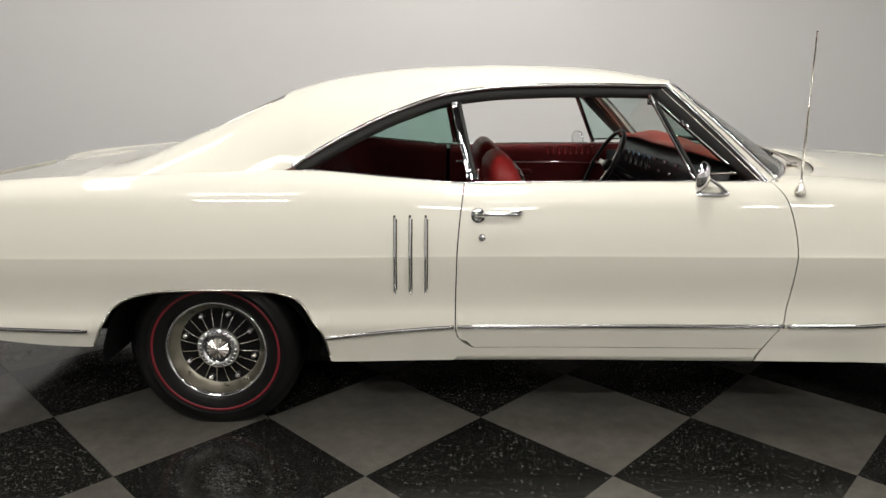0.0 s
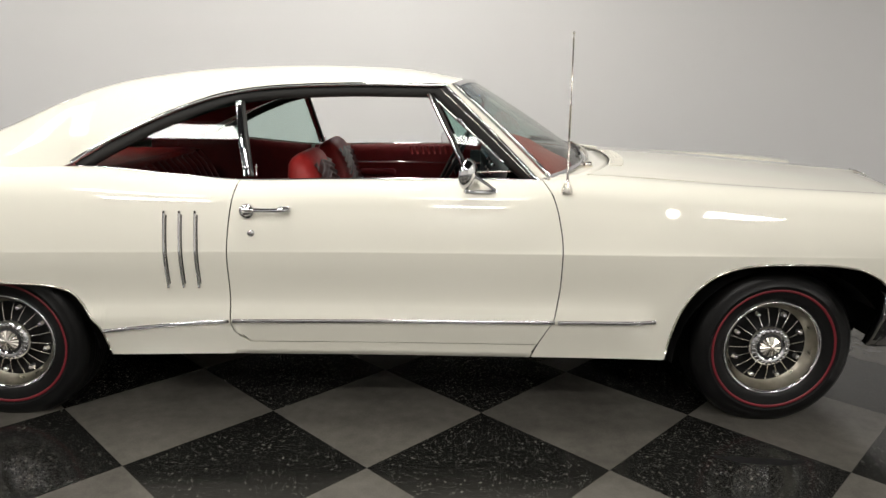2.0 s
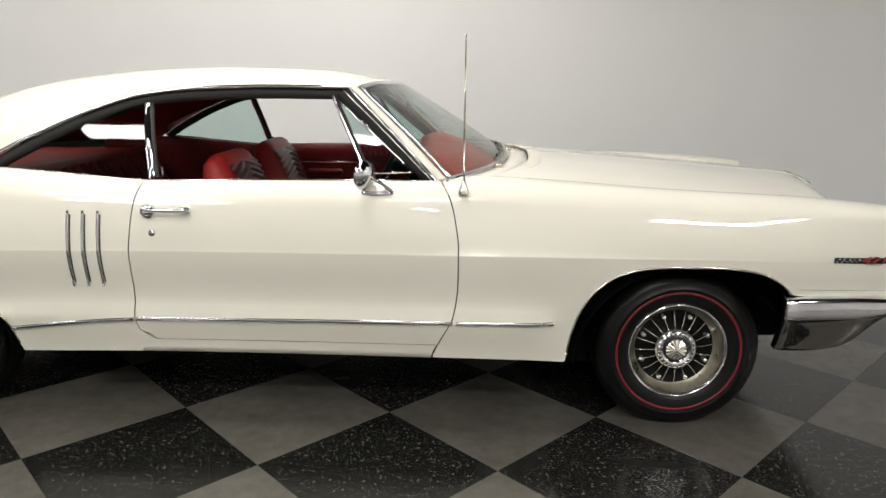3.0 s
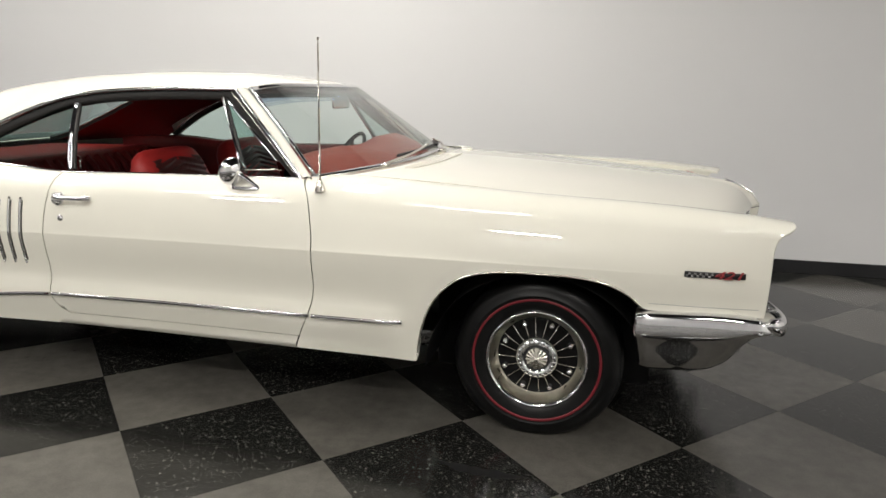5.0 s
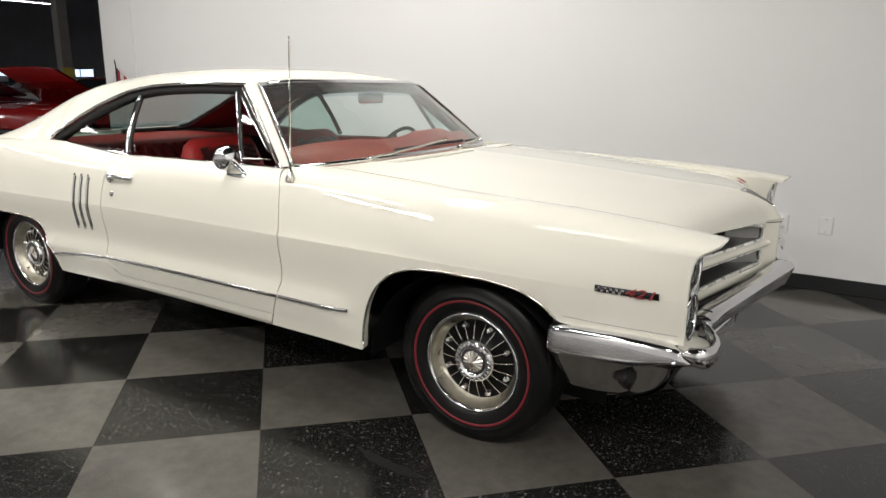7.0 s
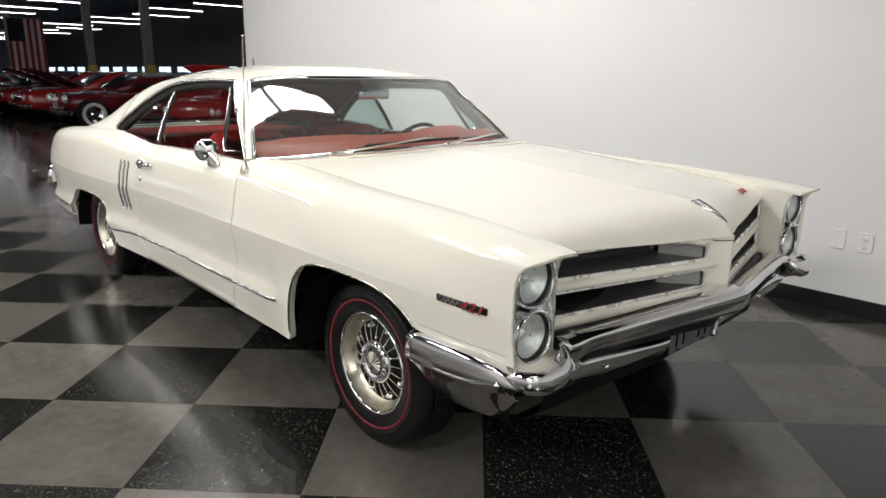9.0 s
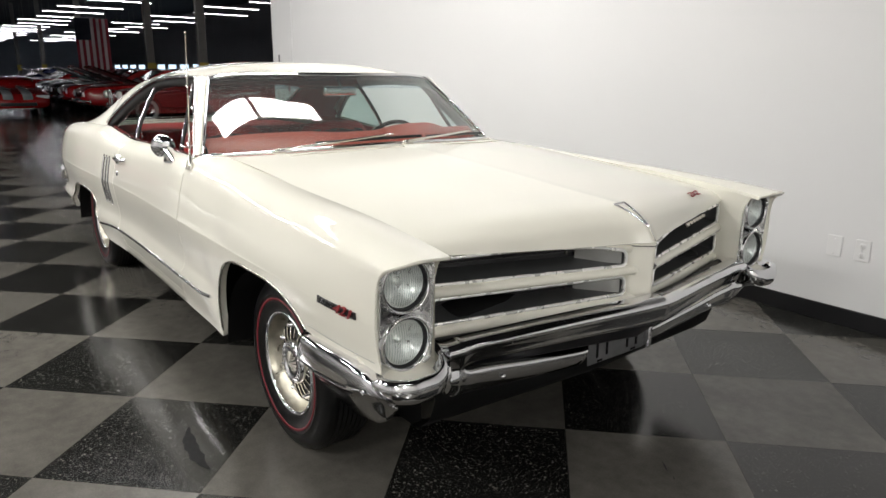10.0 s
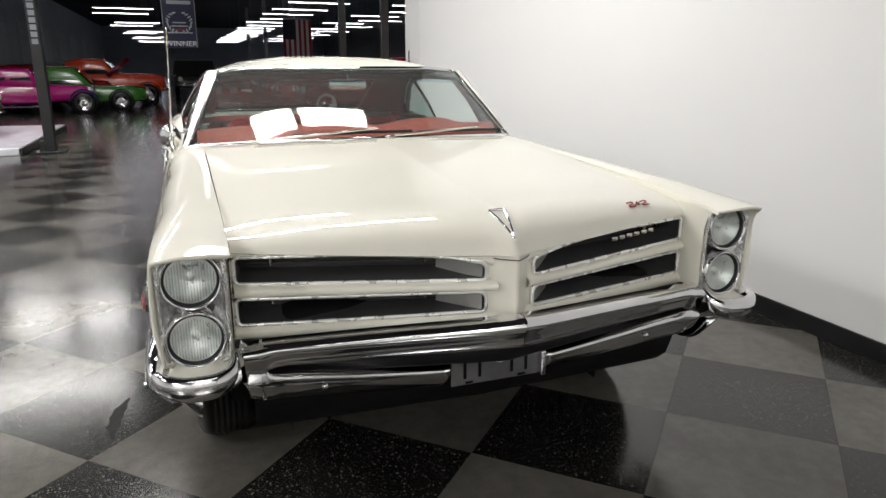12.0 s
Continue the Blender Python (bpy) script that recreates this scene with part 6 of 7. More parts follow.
TGLASS = [(-0.7, 0.5, -0.83, 1.16, 1.62, 0.3), (-0.7, 0.5, 0.83, 1.16, 1.62, 0.3), (0.76, 0.42, 0.0, 1.16, 1.66, 0.70)]

MAROON = car_paint("maroon_paint", (0.11, 0.007, 0.012))
REDP = car_paint("bright_red_paint", (0.29, 0.010, 0.011))
BLACKP = car_paint("black_paint", (0.012, 0.012, 0.014))
GREENP = car_paint("green_paint", (0.05, 0.20, 0.03))
ORANGEP = car_paint("orange_paint", (0.80, 0.075, 0.016))
MAGENTAP = car_paint("magenta_paint", (0.40, 0.008, 0.17))
SILVERP = car_paint("silver_paint", (0.35, 0.36, 0.38))
YELLOWP = car_paint("yellow_paint", (0.62, 0.42, 0.03))
WHITEP = car_paint("white_paint", (0.6, 0.6, 0.58))
BLUEP = car_paint("dark_blue_paint", (0.02, 0.03, 0.09))


def facing_south(x, y):
    return pose(x, y, 0, 0, 0, -90)


def facing_north(x, y):
    return pose(x, y, 0, 0, 0, 90)


GREYROOF = car_paint("grey_roof_paint", (0.33, 0.35, 0.38))
vehicle("vintage_car", "maroon 1940s sedan with a grey roof and whitewall tyres", "car", pose(-14.35, 4.5, 0, 0, 0, -88), MAROON, [(a * (0.86 if a > 1.6 else 1), b, c, 0.40 + (d - 0.40) * 0.70, e) for a, b, c, d, e in FORTIES], [(a, b, 0.85, 0.85 + (d - 0.95) * 0.64, e) for a, b, c, d, e in FCABIN], (-1.55, 1.55), 1.58, 0.33, [(a, b, c, 0.85 + (d - 0.95) * 0.62, 0.85 + (e - 0.95) * 0.64, f) for a, b, c, d, e, f in FGLASS], True, bumper=(0.38, 0.85), lamps=((0.62, 0.70, 0.09),),
        extra=[("grille", CHROME, (2.12, 0.09, 0.60, 0.16, 0.13, 0.46)), ("grille", CHROME, (2.12, -0.09, 0.60, 0.16, 0.13, 0.46)), ("fog_lamp", CHROME, (2.14, 0.42, 0.42, 0.1, 0.16, 0.16)), ("fog_lamp", CHROME, (2.14, -0.42, 0.42, 0.1, 0.16, 0.16)), ("running_board", CHROME, (0.0, 0.92, 0.26, 1.6, 0.10, 0.03)), ("belt_strip", CHROME, (-0.2, 0.925, 0.76, 3.0, 0.02, 0.02)), ("roof_skin", GREYROOF, (-0.72, 0.0, 1.27, 1.75, 1.24, 0.11))])
vehicle("parked_car", "bright red 1960s coupe with its hood open", "car", facing_south(-16.6, 4.4), REDP, COUPE, CABIN, (-1.4, 1.4), 1.64, 0.33, GLASSY, hood=(0.95, 0.96, 0.72, 1.2, 22), bumper=(0.45, 0.9), lamps=((0.68, 0.66, 0.075),), extra=[("grille", CHROME, (2.36, 0, 0.64, 0.06, 0.95, 0.14))])
vehicle("parked_car", "red coupe with yellow flames and a raised hood", "car", facing_south(-19.2, 4.4), REDP, COUPE, CABIN, (-1.4, 1.4), 1.64, 0.33, GLASSY, hood=(0.95, 0.96, 0.72, 1.2, 22), bumper=(0.45, 0.9), lamps=((0.68, 0.66, 0.075),), extra=[("flame", YELLOWP, (2.0, -0.93, 0.60, 0.6, 0.03, 0.22))])
for k, (pm, lab, hood) in enumerate(((BLACKP, "black muscle coupe with its hood raised", True), (BLACKP, "black hardtop coupe in the row", False), (WHITEP, "white parked coupe in the row", False), (REDP, "red parked coupe in the row", False), (SILVERP, "silver parked coupe with raised hood", True), (WHITEP, "white hardtop parked in the row", False), (BLUEP, "dark blue parked coupe in the row", False), (REDP, "red hardtop parked far down the row", False), (WHITEP, "white coupe parked far down the row", False))):
    vehicle("parked_car", lab, "car", facing_south(-21.9 - 2.6 * k, 4.4 + 0.2 * (k % 3)), pm, COUPE, CABIN, (-1.4, 1.4), 1.64, 0.33, GLASSY, hood=(0.95, 0.96, 0.72, 1.2, 21) if hood else None, bumper=(0.45, 0.9), lamps=((0.68, 0.66, 0.075),))
for k, (pm, lab) in enumerate(((WHITEP, "white coupe in the back row"), (WHITEP, "white hardtop in the back row"), (SILVERP, "silver coupe in the back row"), (SILVERP, "silver hardtop in the back row"), (BLACKP, "black coupe in the back row"), (WHITEP, "white coupe in the back row"), (YELLOWP, "orange yellow coupe in the back row"))):
    vehicle("parked_car", lab, "car", facing_south(-16.5 - 3.0 * k, 11.0 + 0.2 * (k % 2)), pm, COUPE, CABIN, (-1.4, 1.4), 1.64, 0.33, GLASSY, bumper=(0.45, 0.9), lamps=((0.68, 0.66, 0.075),))
vehicle("parked_car", "red car behind the wall with its hood wide open", "car", pose(-8.47, 5.33, 0, 0, 0, -75), REDP, COUPE, CABIN, (-1.4, 1.4), 1.64, 0.33, GLASSY, hood=(0.95, 0.93, 0.72, 1.10, 30), red_under=True, bumper=(0.45, 0.9), lamps=((0.68, 0.66, 0.075),))
LOW = [(a, b, 0.80, 0.80 + (d - 0.86) * 0.55, e) for a, b, c, d, e in CABIN]
LOWGLASS = [(a, b, c, 0.84, 1.03, f) for a, b, c, d, e, f in GLASSY]
coupe = vehicle("sports_coupe", "red modern coupe with two silver stripes facing the aisle", "car", pose(-19.9, 0.62, 0, 0, 0, 0), REDP, [(-2.35, 0.74, 0.42, 0.80, 0.5), (-2.2, 0.86, 0.30, 0.90, 0.4), (-1.0, 0.92, 0.22, 0.88, 0.38), (0.4, 0.92, 0.22, 0.84, 0.38), (1.6, 0.90, 0.22, 0.76, 0.42), (2.3, 0.82, 0.22, 0.64, 0.45), (2.48, 0.66, 0.28, 0.54, 0.55)], LOW, (-1.3, 1.45), 1.58, 0.33, LOWGLASS, hub=SATIN,
        extra=[("grille", BLACK, (2.47, 0, 0.36, 0.05, 0.9, 0.10)), ("headlamp", REFLECTOR, (2.36, 0.62, 0.56, 0.14, 0.32, 0.09)), ("headlamp", REFLECTOR, (2.36, -0.62, 0.56, 0.14, 0.32, 0.09)), ("air_dam", SATIN, (2.47, 0, 0.25, 0.05, 0.8, 0.03))])
for y in (-0.24, 0.24):
    bm = bmesh.new()
    sweep(bm, spline([(0.75, y, 0.85), (1.2, y, 0.815), (1.7, y, 0.765), (2.2, y, 0.675), (2.42, y, 0.60), (2.51, y, 0.50)], 14), strip(0.24, 0.012), up=(0, 0, 1))
    part("stripe", bm, SILVERP, coupe)
OLIVE = car_paint("olive_paint", (0.05, 0.055, 0.04))
vehicle("off_road_car", "dark olive off-roader with its hood raised in the aisle", "car", pose(-29.5, 0.0, 0), OLIVE, [(a, b, c - 0.12, d - 0.2, e) for a, b, c, d, e in TRUCK], [(-1.8, 0.80, 0.8, 1.42, 0.25), (-0.4, 0.80, 0.8, 1.46, 0.25), (0.7, 0.80, 0.8, 1.42, 0.25), (0.85, 0.80, 0.8, 0.95, 0.3)], (-1.4, 1.5), 1.6, 0.38, [(0.88, 0.80, 0.0, 0.95, 1.4, 0.7)], hood=(1.0, 0.93, 0.95, 0.64, 75), bumper=(0.5, 0.9), lamps=((0.65, 0.75, 0.11),), extra=[("hood_edge", SILVERP, (1.17, 0, 1.555, 0.05, 1.7, 0.04))])
vehicle("pickup_truck", "green lowered pickup truck beside the aisle", "truck", facing_north(-18.42, -3.92), GREENP, [(a * 0.92, b * 0.90, c - 0.24, d - 0.36, e) for a, b, c, d, e in TRUCK], [(a, b * 0.90, 0.66, 0.66 + (d - 1.0) * 0.82, e) for a, b, c, d, e in TCAB], (-1.4, 1.5), 1.58, 0.30, [(a, b, c * 0.90, 0.80, 1.17, f) for a, b, c, d, e, f in TGLASS], bumper=(0.36, 0.82), lamps=((0.62, 0.58, 0.08),), extra=[("roof_strip", mat("tan_roof", (0.22, 0.17, 0.11), 0.4, vary=0.08), (-0.25, 0.0, 1.30, 1.1, 1.2, 0.03))])
vehicle("parked_car", "red coupe parked between two trucks", "car", facing_north(-20.25, -5.2), REDP, COUPE, CABIN, (-1.4, 1.4), 1.60, 0.33, GLASSY, bumper=(0.42, 0.85), lamps=((0.66, 0.64, 0.075),), extra=[("side_strip", CHROME, (0.0, -0.945, 0.70, 3.6, 0.02, 0.03))])
orange = vehicle("pickup_truck", "orange red pickup truck with a black bed cover", "truck", facing_north(-22.2, -3.45), ORANGEP, [(a * 0.94, b, c - 0.08, d - 0.05, e) for a, b, c, d, e in TRUCK], [(a, b, 0.9, 0.9 + (d - 1.0) * 0.87, e) for a, b, c, d, e in TCAB], (-1.6, 1.68), 1.70, 0.36, [(a, b, c, 1.06, 1.46, f) for a, b, c, d, e, f in TGLASS], bumper=(0.55, 0.9), lamps=((0.66, 0.82, 0.10),), extra=[("bed_cover", BLACK, (-1.6, 0.0, 1.24, 1.5, 1.75, 0.28))])
# guessed door edge; maroon paint carries its shade
bm = bmesh.new()
sweep(bm, [(0.42, -0.98, 0.98), (1.15, -0.98, 1.58)], strip(0.06, 0.16))
part("open_door_edge", bm, MAROON, orange)
rod = vehicle("hot_rod", "magenta and dark blue 1930s hot rod with open front wheels", "car", facing_north(-17.0, -5.03), MAGENTAP, [(-2.0, 0.68, 0.30, 0.80, 0.5), (-0.8, 0.72, 0.28, 0.86, 0.35), (0.5, 0.68, 0.28, 0.84, 0.35), (0.9, 0.46, 0.32, 0.82, 0.4), (1.7, 0.36, 0.38, 0.78, 0.45), (1.95, 0.30, 0.42, 0.74, 0.5)], [(-2.0, 0.62, 0.75, 1.22, 0.35), (-0.9, 0.68, 0.75, 1.29, 0.28), (0.45, 0.66, 0.75, 1.26, 0.28), (0.68, 0.62, 0.75, 0.9, 0.35)], (-1.35, 1.75), 1.50, 0.31, [(-1.75, -0.95, -0.70, 0.95, 1.19, 0.02), (-0.82, -0.1, -0.70, 0.95, 1.19, 0.02), (0.0, 0.5, -0.69, 0.95, 1.19, 0.04), (-1.75, -0.95, 0.70, 0.95, 1.19, 0.02), (-0.82, -0.1, 0.70, 0.95, 1.19, 0.02), (0.0, 0.5, 0.69, 0.95, 1.19, 0.04)], hub=CHROME, lamps=((0.46, 0.66, 0.08),),
        extra=[("grille", CHROME, (1.98, 0, 0.58, 0.05, 0.44, 0.36)), ("running_board", BLUEP, (-0.1, 0.78, 0.24, 2.0, 0.24, 0.05)), ("running_board", BLUEP, (-0.1, -0.78, 0.24, 2.0, 0.24, 0.05)), ("board_edge", CHROME, (-0.1, -0.90, 0.24, 2.0, 0.02, 0.025))])
for s_ in (-1, 1):
    for xc, r_ in ((1.75, 0.37), (-1.35, 0.40)):
        bm = bmesh.new()
        grid(bm, [[(xc + (r_ + d) * math.cos(a), s_ * y, 0.31 + (r_ + d) * math.sin(a)) for y, d in ((0.60, -0.01), (0.64, 0.02), (0.76, 0.03), (0.88, 0.01), (0.90, -0.03))] for a in np.linspace(0.35, 3.0, 18)])
        part("front_wing" if xc > 0 else "rear_wing", bm, BLUEP, rod)

# ---- the hall: banner, flags, lift, platform ----
NAVY = mat("banner_navy", (0.012, 0.016, 0.045), 0.6, vary=0.1)
FABRIC_W = mat("flag_white", (0.60, 0.54, 0.54), 0.8, vary=0.06)
FABRIC_R = mat("flag_red", (0.26, 0.025, 0.04), 0.8, vary=0.06)
FABRIC_B = mat("flag_blue", (0.008, 0.009, 0.02), 0.8, vary=0.06)
GREYTEXT = mat("banner_grey", (0.34, 0.36, 0.40), 0.6, vary=0.04)
WHITETEXT = mat("banner_white", (0.8, 0.81, 0.84), 0.6, vary=0.03)

ban = thing("banner", "navy hanging award banner with a grey laurel wreath", "banner", pose(-14.7, -0.60, 0))
bm = bmesh.new()
box(bm, 0, 0, 2.75, 0.012, 0.84, 1.9, 0.003)
part("cloth", bm, NAVY, ban, smooth=False)
bm = bmesh.new()
box(bm, 0.009, 0, 1.95, 0.006, 0.84, 0.02)
box(bm, 0.009, -0.41, 2.75, 0.006, 0.012, 1.9)
box(bm, 0.009, 0.41, 2.75, 0.006, 0.012, 1.9)
part("border", bm, GREYTEXT, ban, smooth=False)
def word(parent, body, size, m, material, name="lettering"):
    t = bpy.data.curves.new(name, "FONT")
    t.body, t.size, t.extrude, t.align_x, t.align_y = body, size, 0.003, "CENTER", "CENTER"
    o = new(name, t)
    o.data.materials.append(material)
    o.parent = parent
    o.matrix_local = m
    return o
word(ban, "WINNER", 0.185, pose(0.012, 0, 1.90, 90, 0, 90), WHITETEXT).scale = (1.12, 1, 1)
for k in range(4):
    bm = bmesh.new()
    box(bm, 0.010, 0, 2.44 - k * 0.085, 0.006, (0.34, 0.42, 0.3, 0.62)[k] , 0.03)
    part("text_bar", bm, GREYTEXT if k != 2 else FABRIC_R, ban, smooth=False)
bm = bmesh.new()
box(bm, 0.010, 0.02, 2.95, 0.006, 0.6, 0.09)
part("text_bar", bm, GREYTEXT, ban, smooth=False)
for s in (-1, 1):
    for k in range(9):
        a = radians(-70 + 17 * k)
        bm = bmesh.new()
        bmesh.ops.create_uvsphere(bm, u_segments=8, v_segments=6, radius=1, matrix=Matrix.Translation((0.012, s * 0.30 * math.cos(a), 2.45 + 0.26 * math.sin(a))) @ Matrix.Rotation(-s * (a + 0.5), 4, "X") @ Matrix.Diagonal((0.006, 0.022, 0.055, 1)))
        part("leaf", bm, GREYTEXT, ban)
for s in (-1, 1):
    bm = bmesh.new()
    tube(bm, [(0, s * 0.38, 3.69), (0, s * 0.38, ZC)], 0.006, 6, up=(1, 0, 0))
    part("hanger", bm, COLUMN, ban)


def flag(name, label, m, w, h, n, cord):
    """A hanging flag in the plane x = 0 with upright stripes, and its blue field."""
    f = thing(name, label, "flag", m)
    for k in range(n):
        y0 = -w / 2 + w * k / n
        top = 0 if k >= n // 2 else -h * 0.40
        bm = bmesh.new()
        rows = [[(0.03 * math.sin(9 * y + 1.3), y, z) for z in np.linspace(-h, top, 6)] for y in np.linspace(y0, y0 + w / n, 4)]
        grid(bm, rows)
        grid(bm, [[(p[0] - 0.004, p[1], p[2]) for p in r] for r in rows], flip=True)
        part("stripe", bm, FABRIC_R if k % 2 == 0 else FABRIC_W, f)
    bm = bmesh.new()
    rows = [[(0.03 * math.sin(9 * y + 1.3), y, z) for z in np.linspace(-h * 0.40, 0, 5)] for y in np.linspace(-w / 2, -w / 2 + w * (n // 2) / n, 9)]
    grid(bm, rows)
    part("field", bm, FABRIC_B, f)
    bm = bmesh.new()
    tube(bm, [(0, -w / 2, 0.01), (0, w / 2, 0.01)], 0.015, 6)
    for s in (-1, 1):
        tube(bm, [(0, s * w * 0.45, 0.0), (0, s * w * 0.45, cord)], 0.008, 5, up=(1, 0, 0))
    part("pole", bm, COLUMN, f)
    return f


flag("hanging_flag", "large red and white striped flag hanging in the hall", pose(-24.0, 4.0, 3.15), 1.15, 1.95, 11, ZC - 3.15)

# small flag on a stick by the wall's end
sf = thing("small_flag", "small striped flag on a stick fixed to the wall", "flag", pose(-3.50, WALL_Y - 0.03, 1.55))
bm = bmesh.new()
tube(bm, [(0, 0, 0), (0.05, -0.02, -0.12), (0.12, 0.02, -0.34)], 0.007, 6, up=(0, 1, 0))
part("stick", bm, BLACK, sf)
for k in range(6):
    bm = bmesh.new()
    grid(bm, [[(0.03 + x, -0.02 - 0.01 * math.sin(20 * x), -0.06 - 0.75 * x - z) for z in (0, 0.1, 0.2)] for x in np.linspace(0.05 * k, 0.05 * k + 0.05, 4)])
    part("stripe", bm, (FABRIC_B, FABRIC_W, FABRIC_R)[0 if k == 0 else 1 + k % 2], sf)
bm = bmesh.new()
box(bm, 0.12, 0.015, -0.34, 0.04, 0.03, 0.06, 0.006)
part("bracket", bm, CHROME, sf)

lift = thing("car_lift", "black two-post lift column with white lettering bars", "car lift", pose(-6.9, -2.78, 0))
bm = bmesh.new()
box(bm, 0, 0, 2.0, 0.20, 0.16, 4.0, 0.015)
part("post", bm, BLACK, lift, smooth=False)
bm = bmesh.new()
box(bm, 0, 0, 0.012, 0.5, 0.42, 0.024, 0.006)
box(bm, -0.03, -0.06, 0.10, 0.16, 0.2, 0.18, 0.02)
part("foot", bm, BLACK, lift, smooth=False)
for k in range(7):
    bm = bmesh.new()
    box(bm, 0.102, 0, 2.33 - 0.105 * k, 0.004, 0.09, 0.078)
    part("letter_bar", bm, GREYTEXT, lift, smooth=False)

plat = thing("display_platform", "low white glossy display platform beside the lift", "platform", pose(-8.8, -5.6, 0))
bm = bmesh.new()
box(bm, 0, 0, 0.06, 4.6, 4.9, 0.12, 0.02)
part("deck", bm, mat("platform_white", (0.74, 0.75, 0.80), 0.15, vary=0.05), plat, smooth=False)
for s in (-1, 1):
    bm = bmesh.new()
    box(bm, 0, s * 2.47, 0.055, 4.7, 0.05, 0.11, 0.01)
    part("edge", bm, BLACK, plat, smooth=False)
vehicle("parked_car", "silver white car on the display platform", "car", pose(-8.8, -6.3, 0.12, 0, 0, 90), WHITEP, COUPE, CABIN, (-1.4, 1.4), 1.64, 0.33, GLASSY, bumper=(0.45, 0.9), lamps=((0.68, 0.66, 0.075),))

# ---- floor tiles, laid at 45 degrees to the car ----
def tile_mat(name, base_c, fleck_c, amount, rough):
    m = mat(name, base_c, rough, vary=0.07, scale=3.0, bump=0.0, rough_vary=0.0)
    nt = m.node_tree
    b = nt.nodes["Principled BSDF"]
    b.inputs["Specular IOR Level"].default_value = 0.5
    old = b.inputs["Base Color"].links[0].from_socket
    geo = nt.nodes.new("ShaderNodeNewGeometry")
    inf = nt.nodes.new("ShaderNodeObjectInfo")
    mixc = old
    for sc in (75.0, 120.0, 190.0, 280.0) if amount else ():
        vo = nt.nodes.new("ShaderNodeTexVoronoi")
        vo.inputs["Scale"].default_value = sc
        nt.links.new(geo.outputs["Position"], vo.inputs["Vector"])
        wn = nt.nodes.new("ShaderNodeTexNoise")
        wn.inputs["Scale"].default_value = sc * 1.7
        nt.links.new(geo.outputs["Position"], wn.inputs["Vector"])
        # a fleck where the cell's own random number is low, with a ragged size
        sep = nt.nodes.new("ShaderNodeSeparateColor")
        nt.links.new(vo.outputs["Color"], sep.inputs[0])
        lt = nt.nodes.new("ShaderNodeMath")
        lt.operation = "LESS_THAN"
        nt.links.new(sep.outputs[0], lt.inputs[0])
        lt.inputs[1].default_value = amount
        sm = nt.nodes.new("ShaderNodeMath")
        sm.operation = "MULTIPLY"
        nt.links.new(wn.outputs[0], sm.inputs[0])
        fs = nt.nodes.new("ShaderNodeMapRange")
        fs.inputs["To Min"].default_value, fs.inputs["To Max"].default_value = 0.55, 0.70
        nt.links.new(inf.outputs["Random"], fs.inputs[0])
        nt.links.new(fs.outputs[0], sm.inputs[1])
        nr = nt.nodes.new("ShaderNodeMath")
        nr.operation = "LESS_THAN"
        nt.links.new(vo.outputs["Distance"], nr.inputs[0])
        nt.links.new(sm.outputs[0], nr.inputs[1])
        both = nt.nodes.new("ShaderNodeMath")
        both.operation = "MULTIPLY"
        nt.links.new(lt.outputs[0], both.inputs[0])
        nt.links.new(nr.outputs[0], both.inputs[1])
        mx = nt.nodes.new("ShaderNodeMix")
        mx.data_type = "RGBA"
        nt.links.new(both.outputs[0], mx.inputs[0])
        nt.links.new(mixc, mx.inputs[6])
        mx.inputs[7].default_value = (*fleck_c, 1)
        mixc = mx.outputs[2]
    # fine grain, and soft smudges from feet and tyres
    for sc, det, lo, hi in ((150.0, 3, 0.84, 1.16), (17.0, 4, 0.80, 1.20), (4.5, 3, 0.84, 1.14), (1.1, 2, 0.86, 1.12)):
        gn = nt.nodes.new("ShaderNodeTexNoise")
        gn.inputs["Scale"].default_value, gn.inputs["Detail"].default_value, gn.inputs["Roughness"].default_value = sc, det, 0.62
        nt.links.new(geo.outputs["Position"], gn.inputs["Vector"])
        gm = nt.nodes.new("ShaderNodeMapRange")
        gm.inputs["From Min"].default_value, gm.inputs["From Max"].default_value = 0.2, 0.8
        gm.inputs["To Min"].default_value, gm.inputs["To Max"].default_value = lo, hi
        nt.links.new(gn.outputs[0], gm.inputs[0])
        gv = nt.nodes.new("ShaderNodeVectorMath")
        gv.operation = "SCALE"
        nt.links.new(mixc, gv.inputs[0])
        nt.links.new(gm.outputs[0], gv.inputs["Scale"])
        mixc = gv.outputs[0]
    vary = nt.nodes.new("ShaderNodeMapRange")
    vary.inputs["To Min"].default_value, vary.inputs["To Max"].default_value = 0.86, 1.14
    nt.links.new(inf.outputs["Random"], vary.inputs[0])
    sc2 = nt.nodes.new("ShaderNodeVectorMath")
    sc2.operation = "SCALE"
    nt.links.new(mixc, sc2.inputs[0])
    nt.links.new(vary.outputs[0], sc2.inputs["Scale"])
    nt.links.new(sc2.outputs[0], b.inputs["Base Color"])
    wear = nt.nodes.new("ShaderNodeTexNoise")
    wear.inputs["Scale"].default_value, wear.inputs["Detail"].default_value = 1.7, 2
    nt.links.new(geo.outputs["Position"], wear.inputs["Vector"])
    wr = nt.nodes.new("ShaderNodeMapRange")
    wr.inputs["From Min"].default_value, wr.inputs["From Max"].default_value = 0.2, 0.8
    wr.inputs["To Min"].default_value, wr.inputs["To Max"].default_value = rough - 0.04, rough + 0.05
    nt.links.new(wear.outputs[0], wr.inputs[0])
    nt.links.new(wr.outputs[0], b.inputs["Roughness"])
    return m


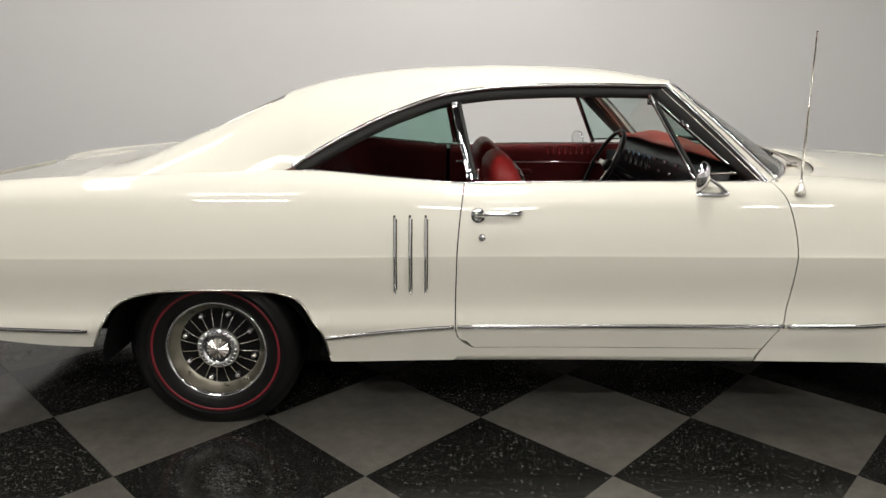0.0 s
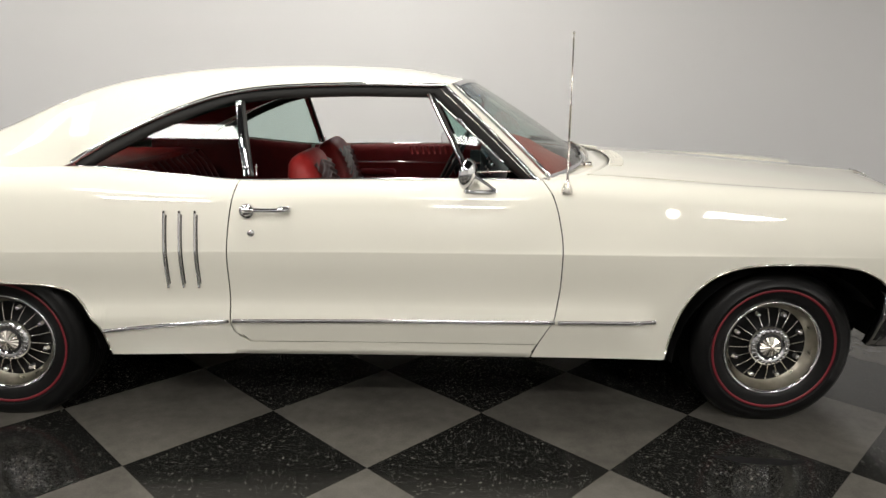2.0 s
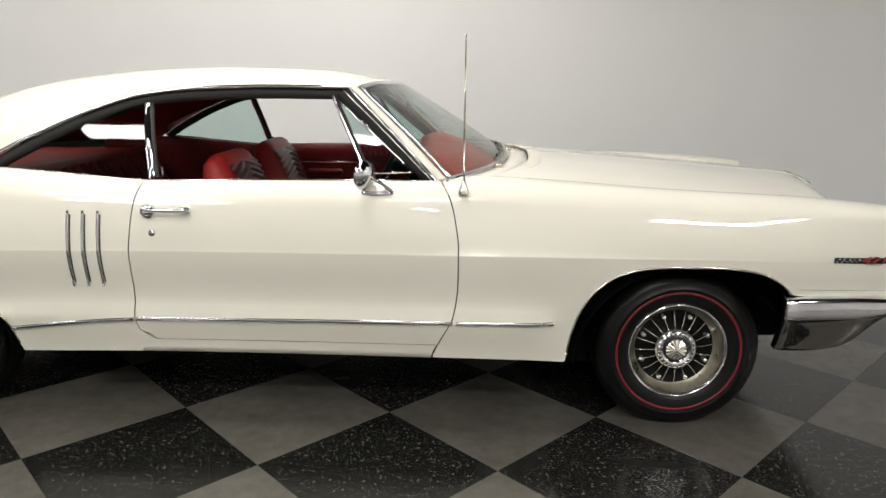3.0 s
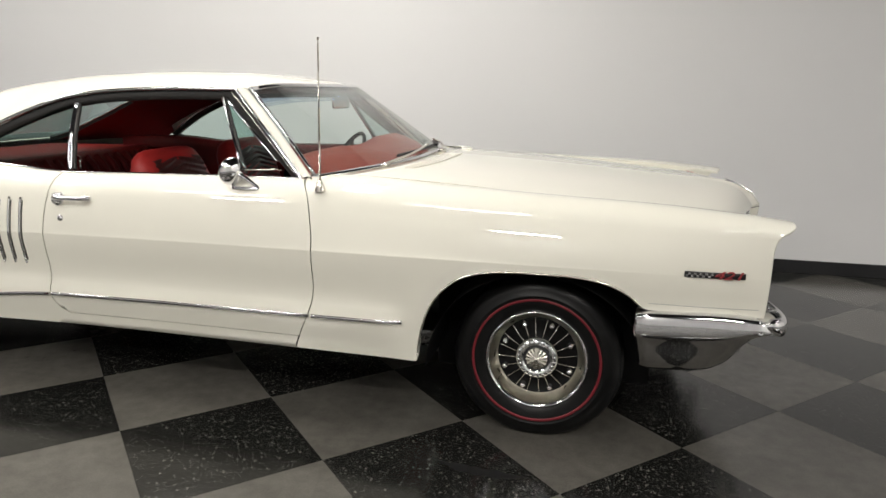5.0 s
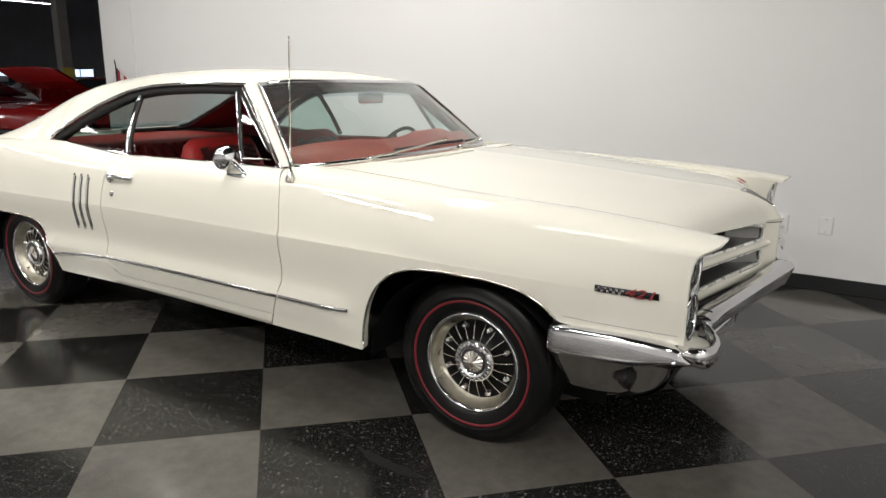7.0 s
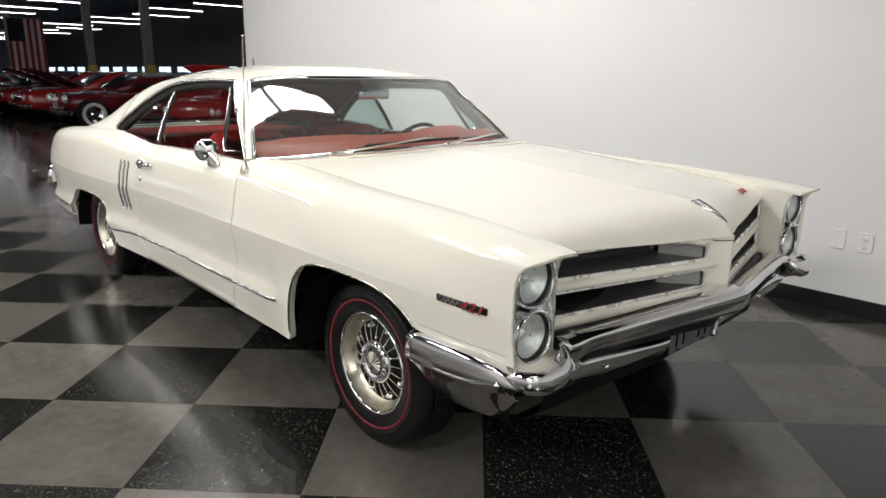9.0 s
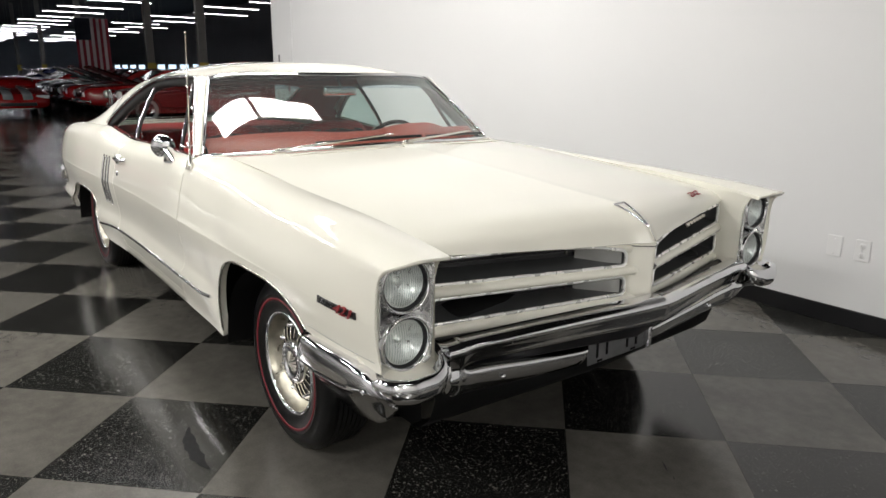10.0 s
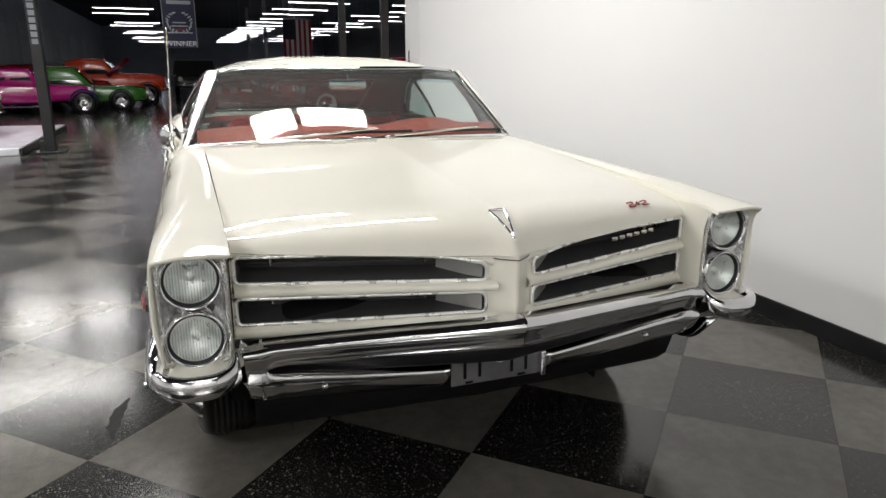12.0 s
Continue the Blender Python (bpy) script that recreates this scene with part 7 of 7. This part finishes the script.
TILE_DARK = tile_mat("black_speckled_tile", (0.010, 0.0098, 0.009), (0.09, 0.088, 0.078), 0.10, 0.16)
TILE_GREY = tile_mat("grey_tile", (0.084, 0.079, 0.069), (0.072, 0.069, 0.062), 0.0, 0.17)
tile_data = {}
for key, material in ((True, TILE_DARK), (False, TILE_GREY)):
    bm = bmesh.new()
    d = D - 0.0004
    lo, hi = [(d, 0), (0, d), (-d, 0), (0, -d)], [(d - 0.0006, 0), (0, d - 0.0006), (-d + 0.0006, 0), (0, -d + 0.0006)]
    grid(bm, [[(x, y, -0.004) for x, y in lo], [(x, y, -0.0012) for x, y in lo], [(x, y, 0.0) for x, y in hi]], close_v=True, flip=True)
    bm.faces.new([bm.verts.new((x, y, 0.0)) for x, y in hi])
    me = bpy.data.meshes.new("tile")
    bm.to_mesh(me)
    bm.free()
    me.materials.append(material)
    tile_data[key] = me
far = {True: ([], []), False: ([], [])}
i0, i1 = int((X0 - TX) / D), int((X1 - TX) / D)
j0, j1 = int((Y0 - TY) / D), int((Y1 - TY) / D)
count = 0
for i in range(i0, i1 + 1):
    for j in range(j0, j1 + 1):
        if (i + j) % 2 == 0:
            continue
        x, y = TX + D * i, TY + D * j
        if -3.2 < x < 5.6 and -3.0 < y < WALL_Y and count < 300:
            t = new("tile", tile_data[i % 2 == 0])
            t.location = (x, y, 0)
            t.parent = floor
            count += 1
        else:
            vs, fs = far[i % 2 == 0]
            d = D - 0.0004
            n = len(vs)
            vs += [(x + d, y, 0), (x, y + d, 0), (x - d, y, 0), (x, y - d, 0)]
            fs.append((n, n + 1, n + 2, n + 3))
for key, material in ((True, TILE_DARK), (False, TILE_GREY)):
    me = bpy.data.meshes.new("far_tiles")
    me.from_pydata(far[key][0], [], far[key][1])
    me.materials.append(material)
    ob = new("far_tiles", me)
    ob.parent = floor
    tagged(ob, kind="stuff")

# tyre scuffs on the tiles
SCUFF = mat("rubber_scuff", (0.006, 0.006, 0.006), 0.6, vary=0.3, scale=30, spec=0.2)
for label, pts, w in (("black tyre skid mark on the tiles", [(2.745, -1.105), (2.80, -1.125), (2.91, -1.145), (3.03, -1.15), (3.09, -1.14)], 0.085), ("small dark scuff on the tiles", [(4.01, 0.19), (4.04, 0.165), (4.06, 0.15)], 0.012), ("small dark scuff on the tiles", [(4.09, 0.14), (4.105, 0.125)], 0.010)):
    o = thing("skid_mark", label, "scuff", pose(pts[0][0], pts[0][1], 0.0006))
    bm = bmesh.new()
    path = spline([(x - pts[0][0], y - pts[0][1], 0) for x, y in pts], 14)
    grid(bm, [[(p[0], p[1] + w * k * (0.6 + 0.13 * math.sin(2.3 * i) + 0.08 * math.sin(5.1 * i)) * math.sin(math.pi * (i + 0.6) / 14.2), 0) for k in (-0.5, 0, 0.5)] for i, p in enumerate(path)])
    part("mark", bm, SCUFF, o)
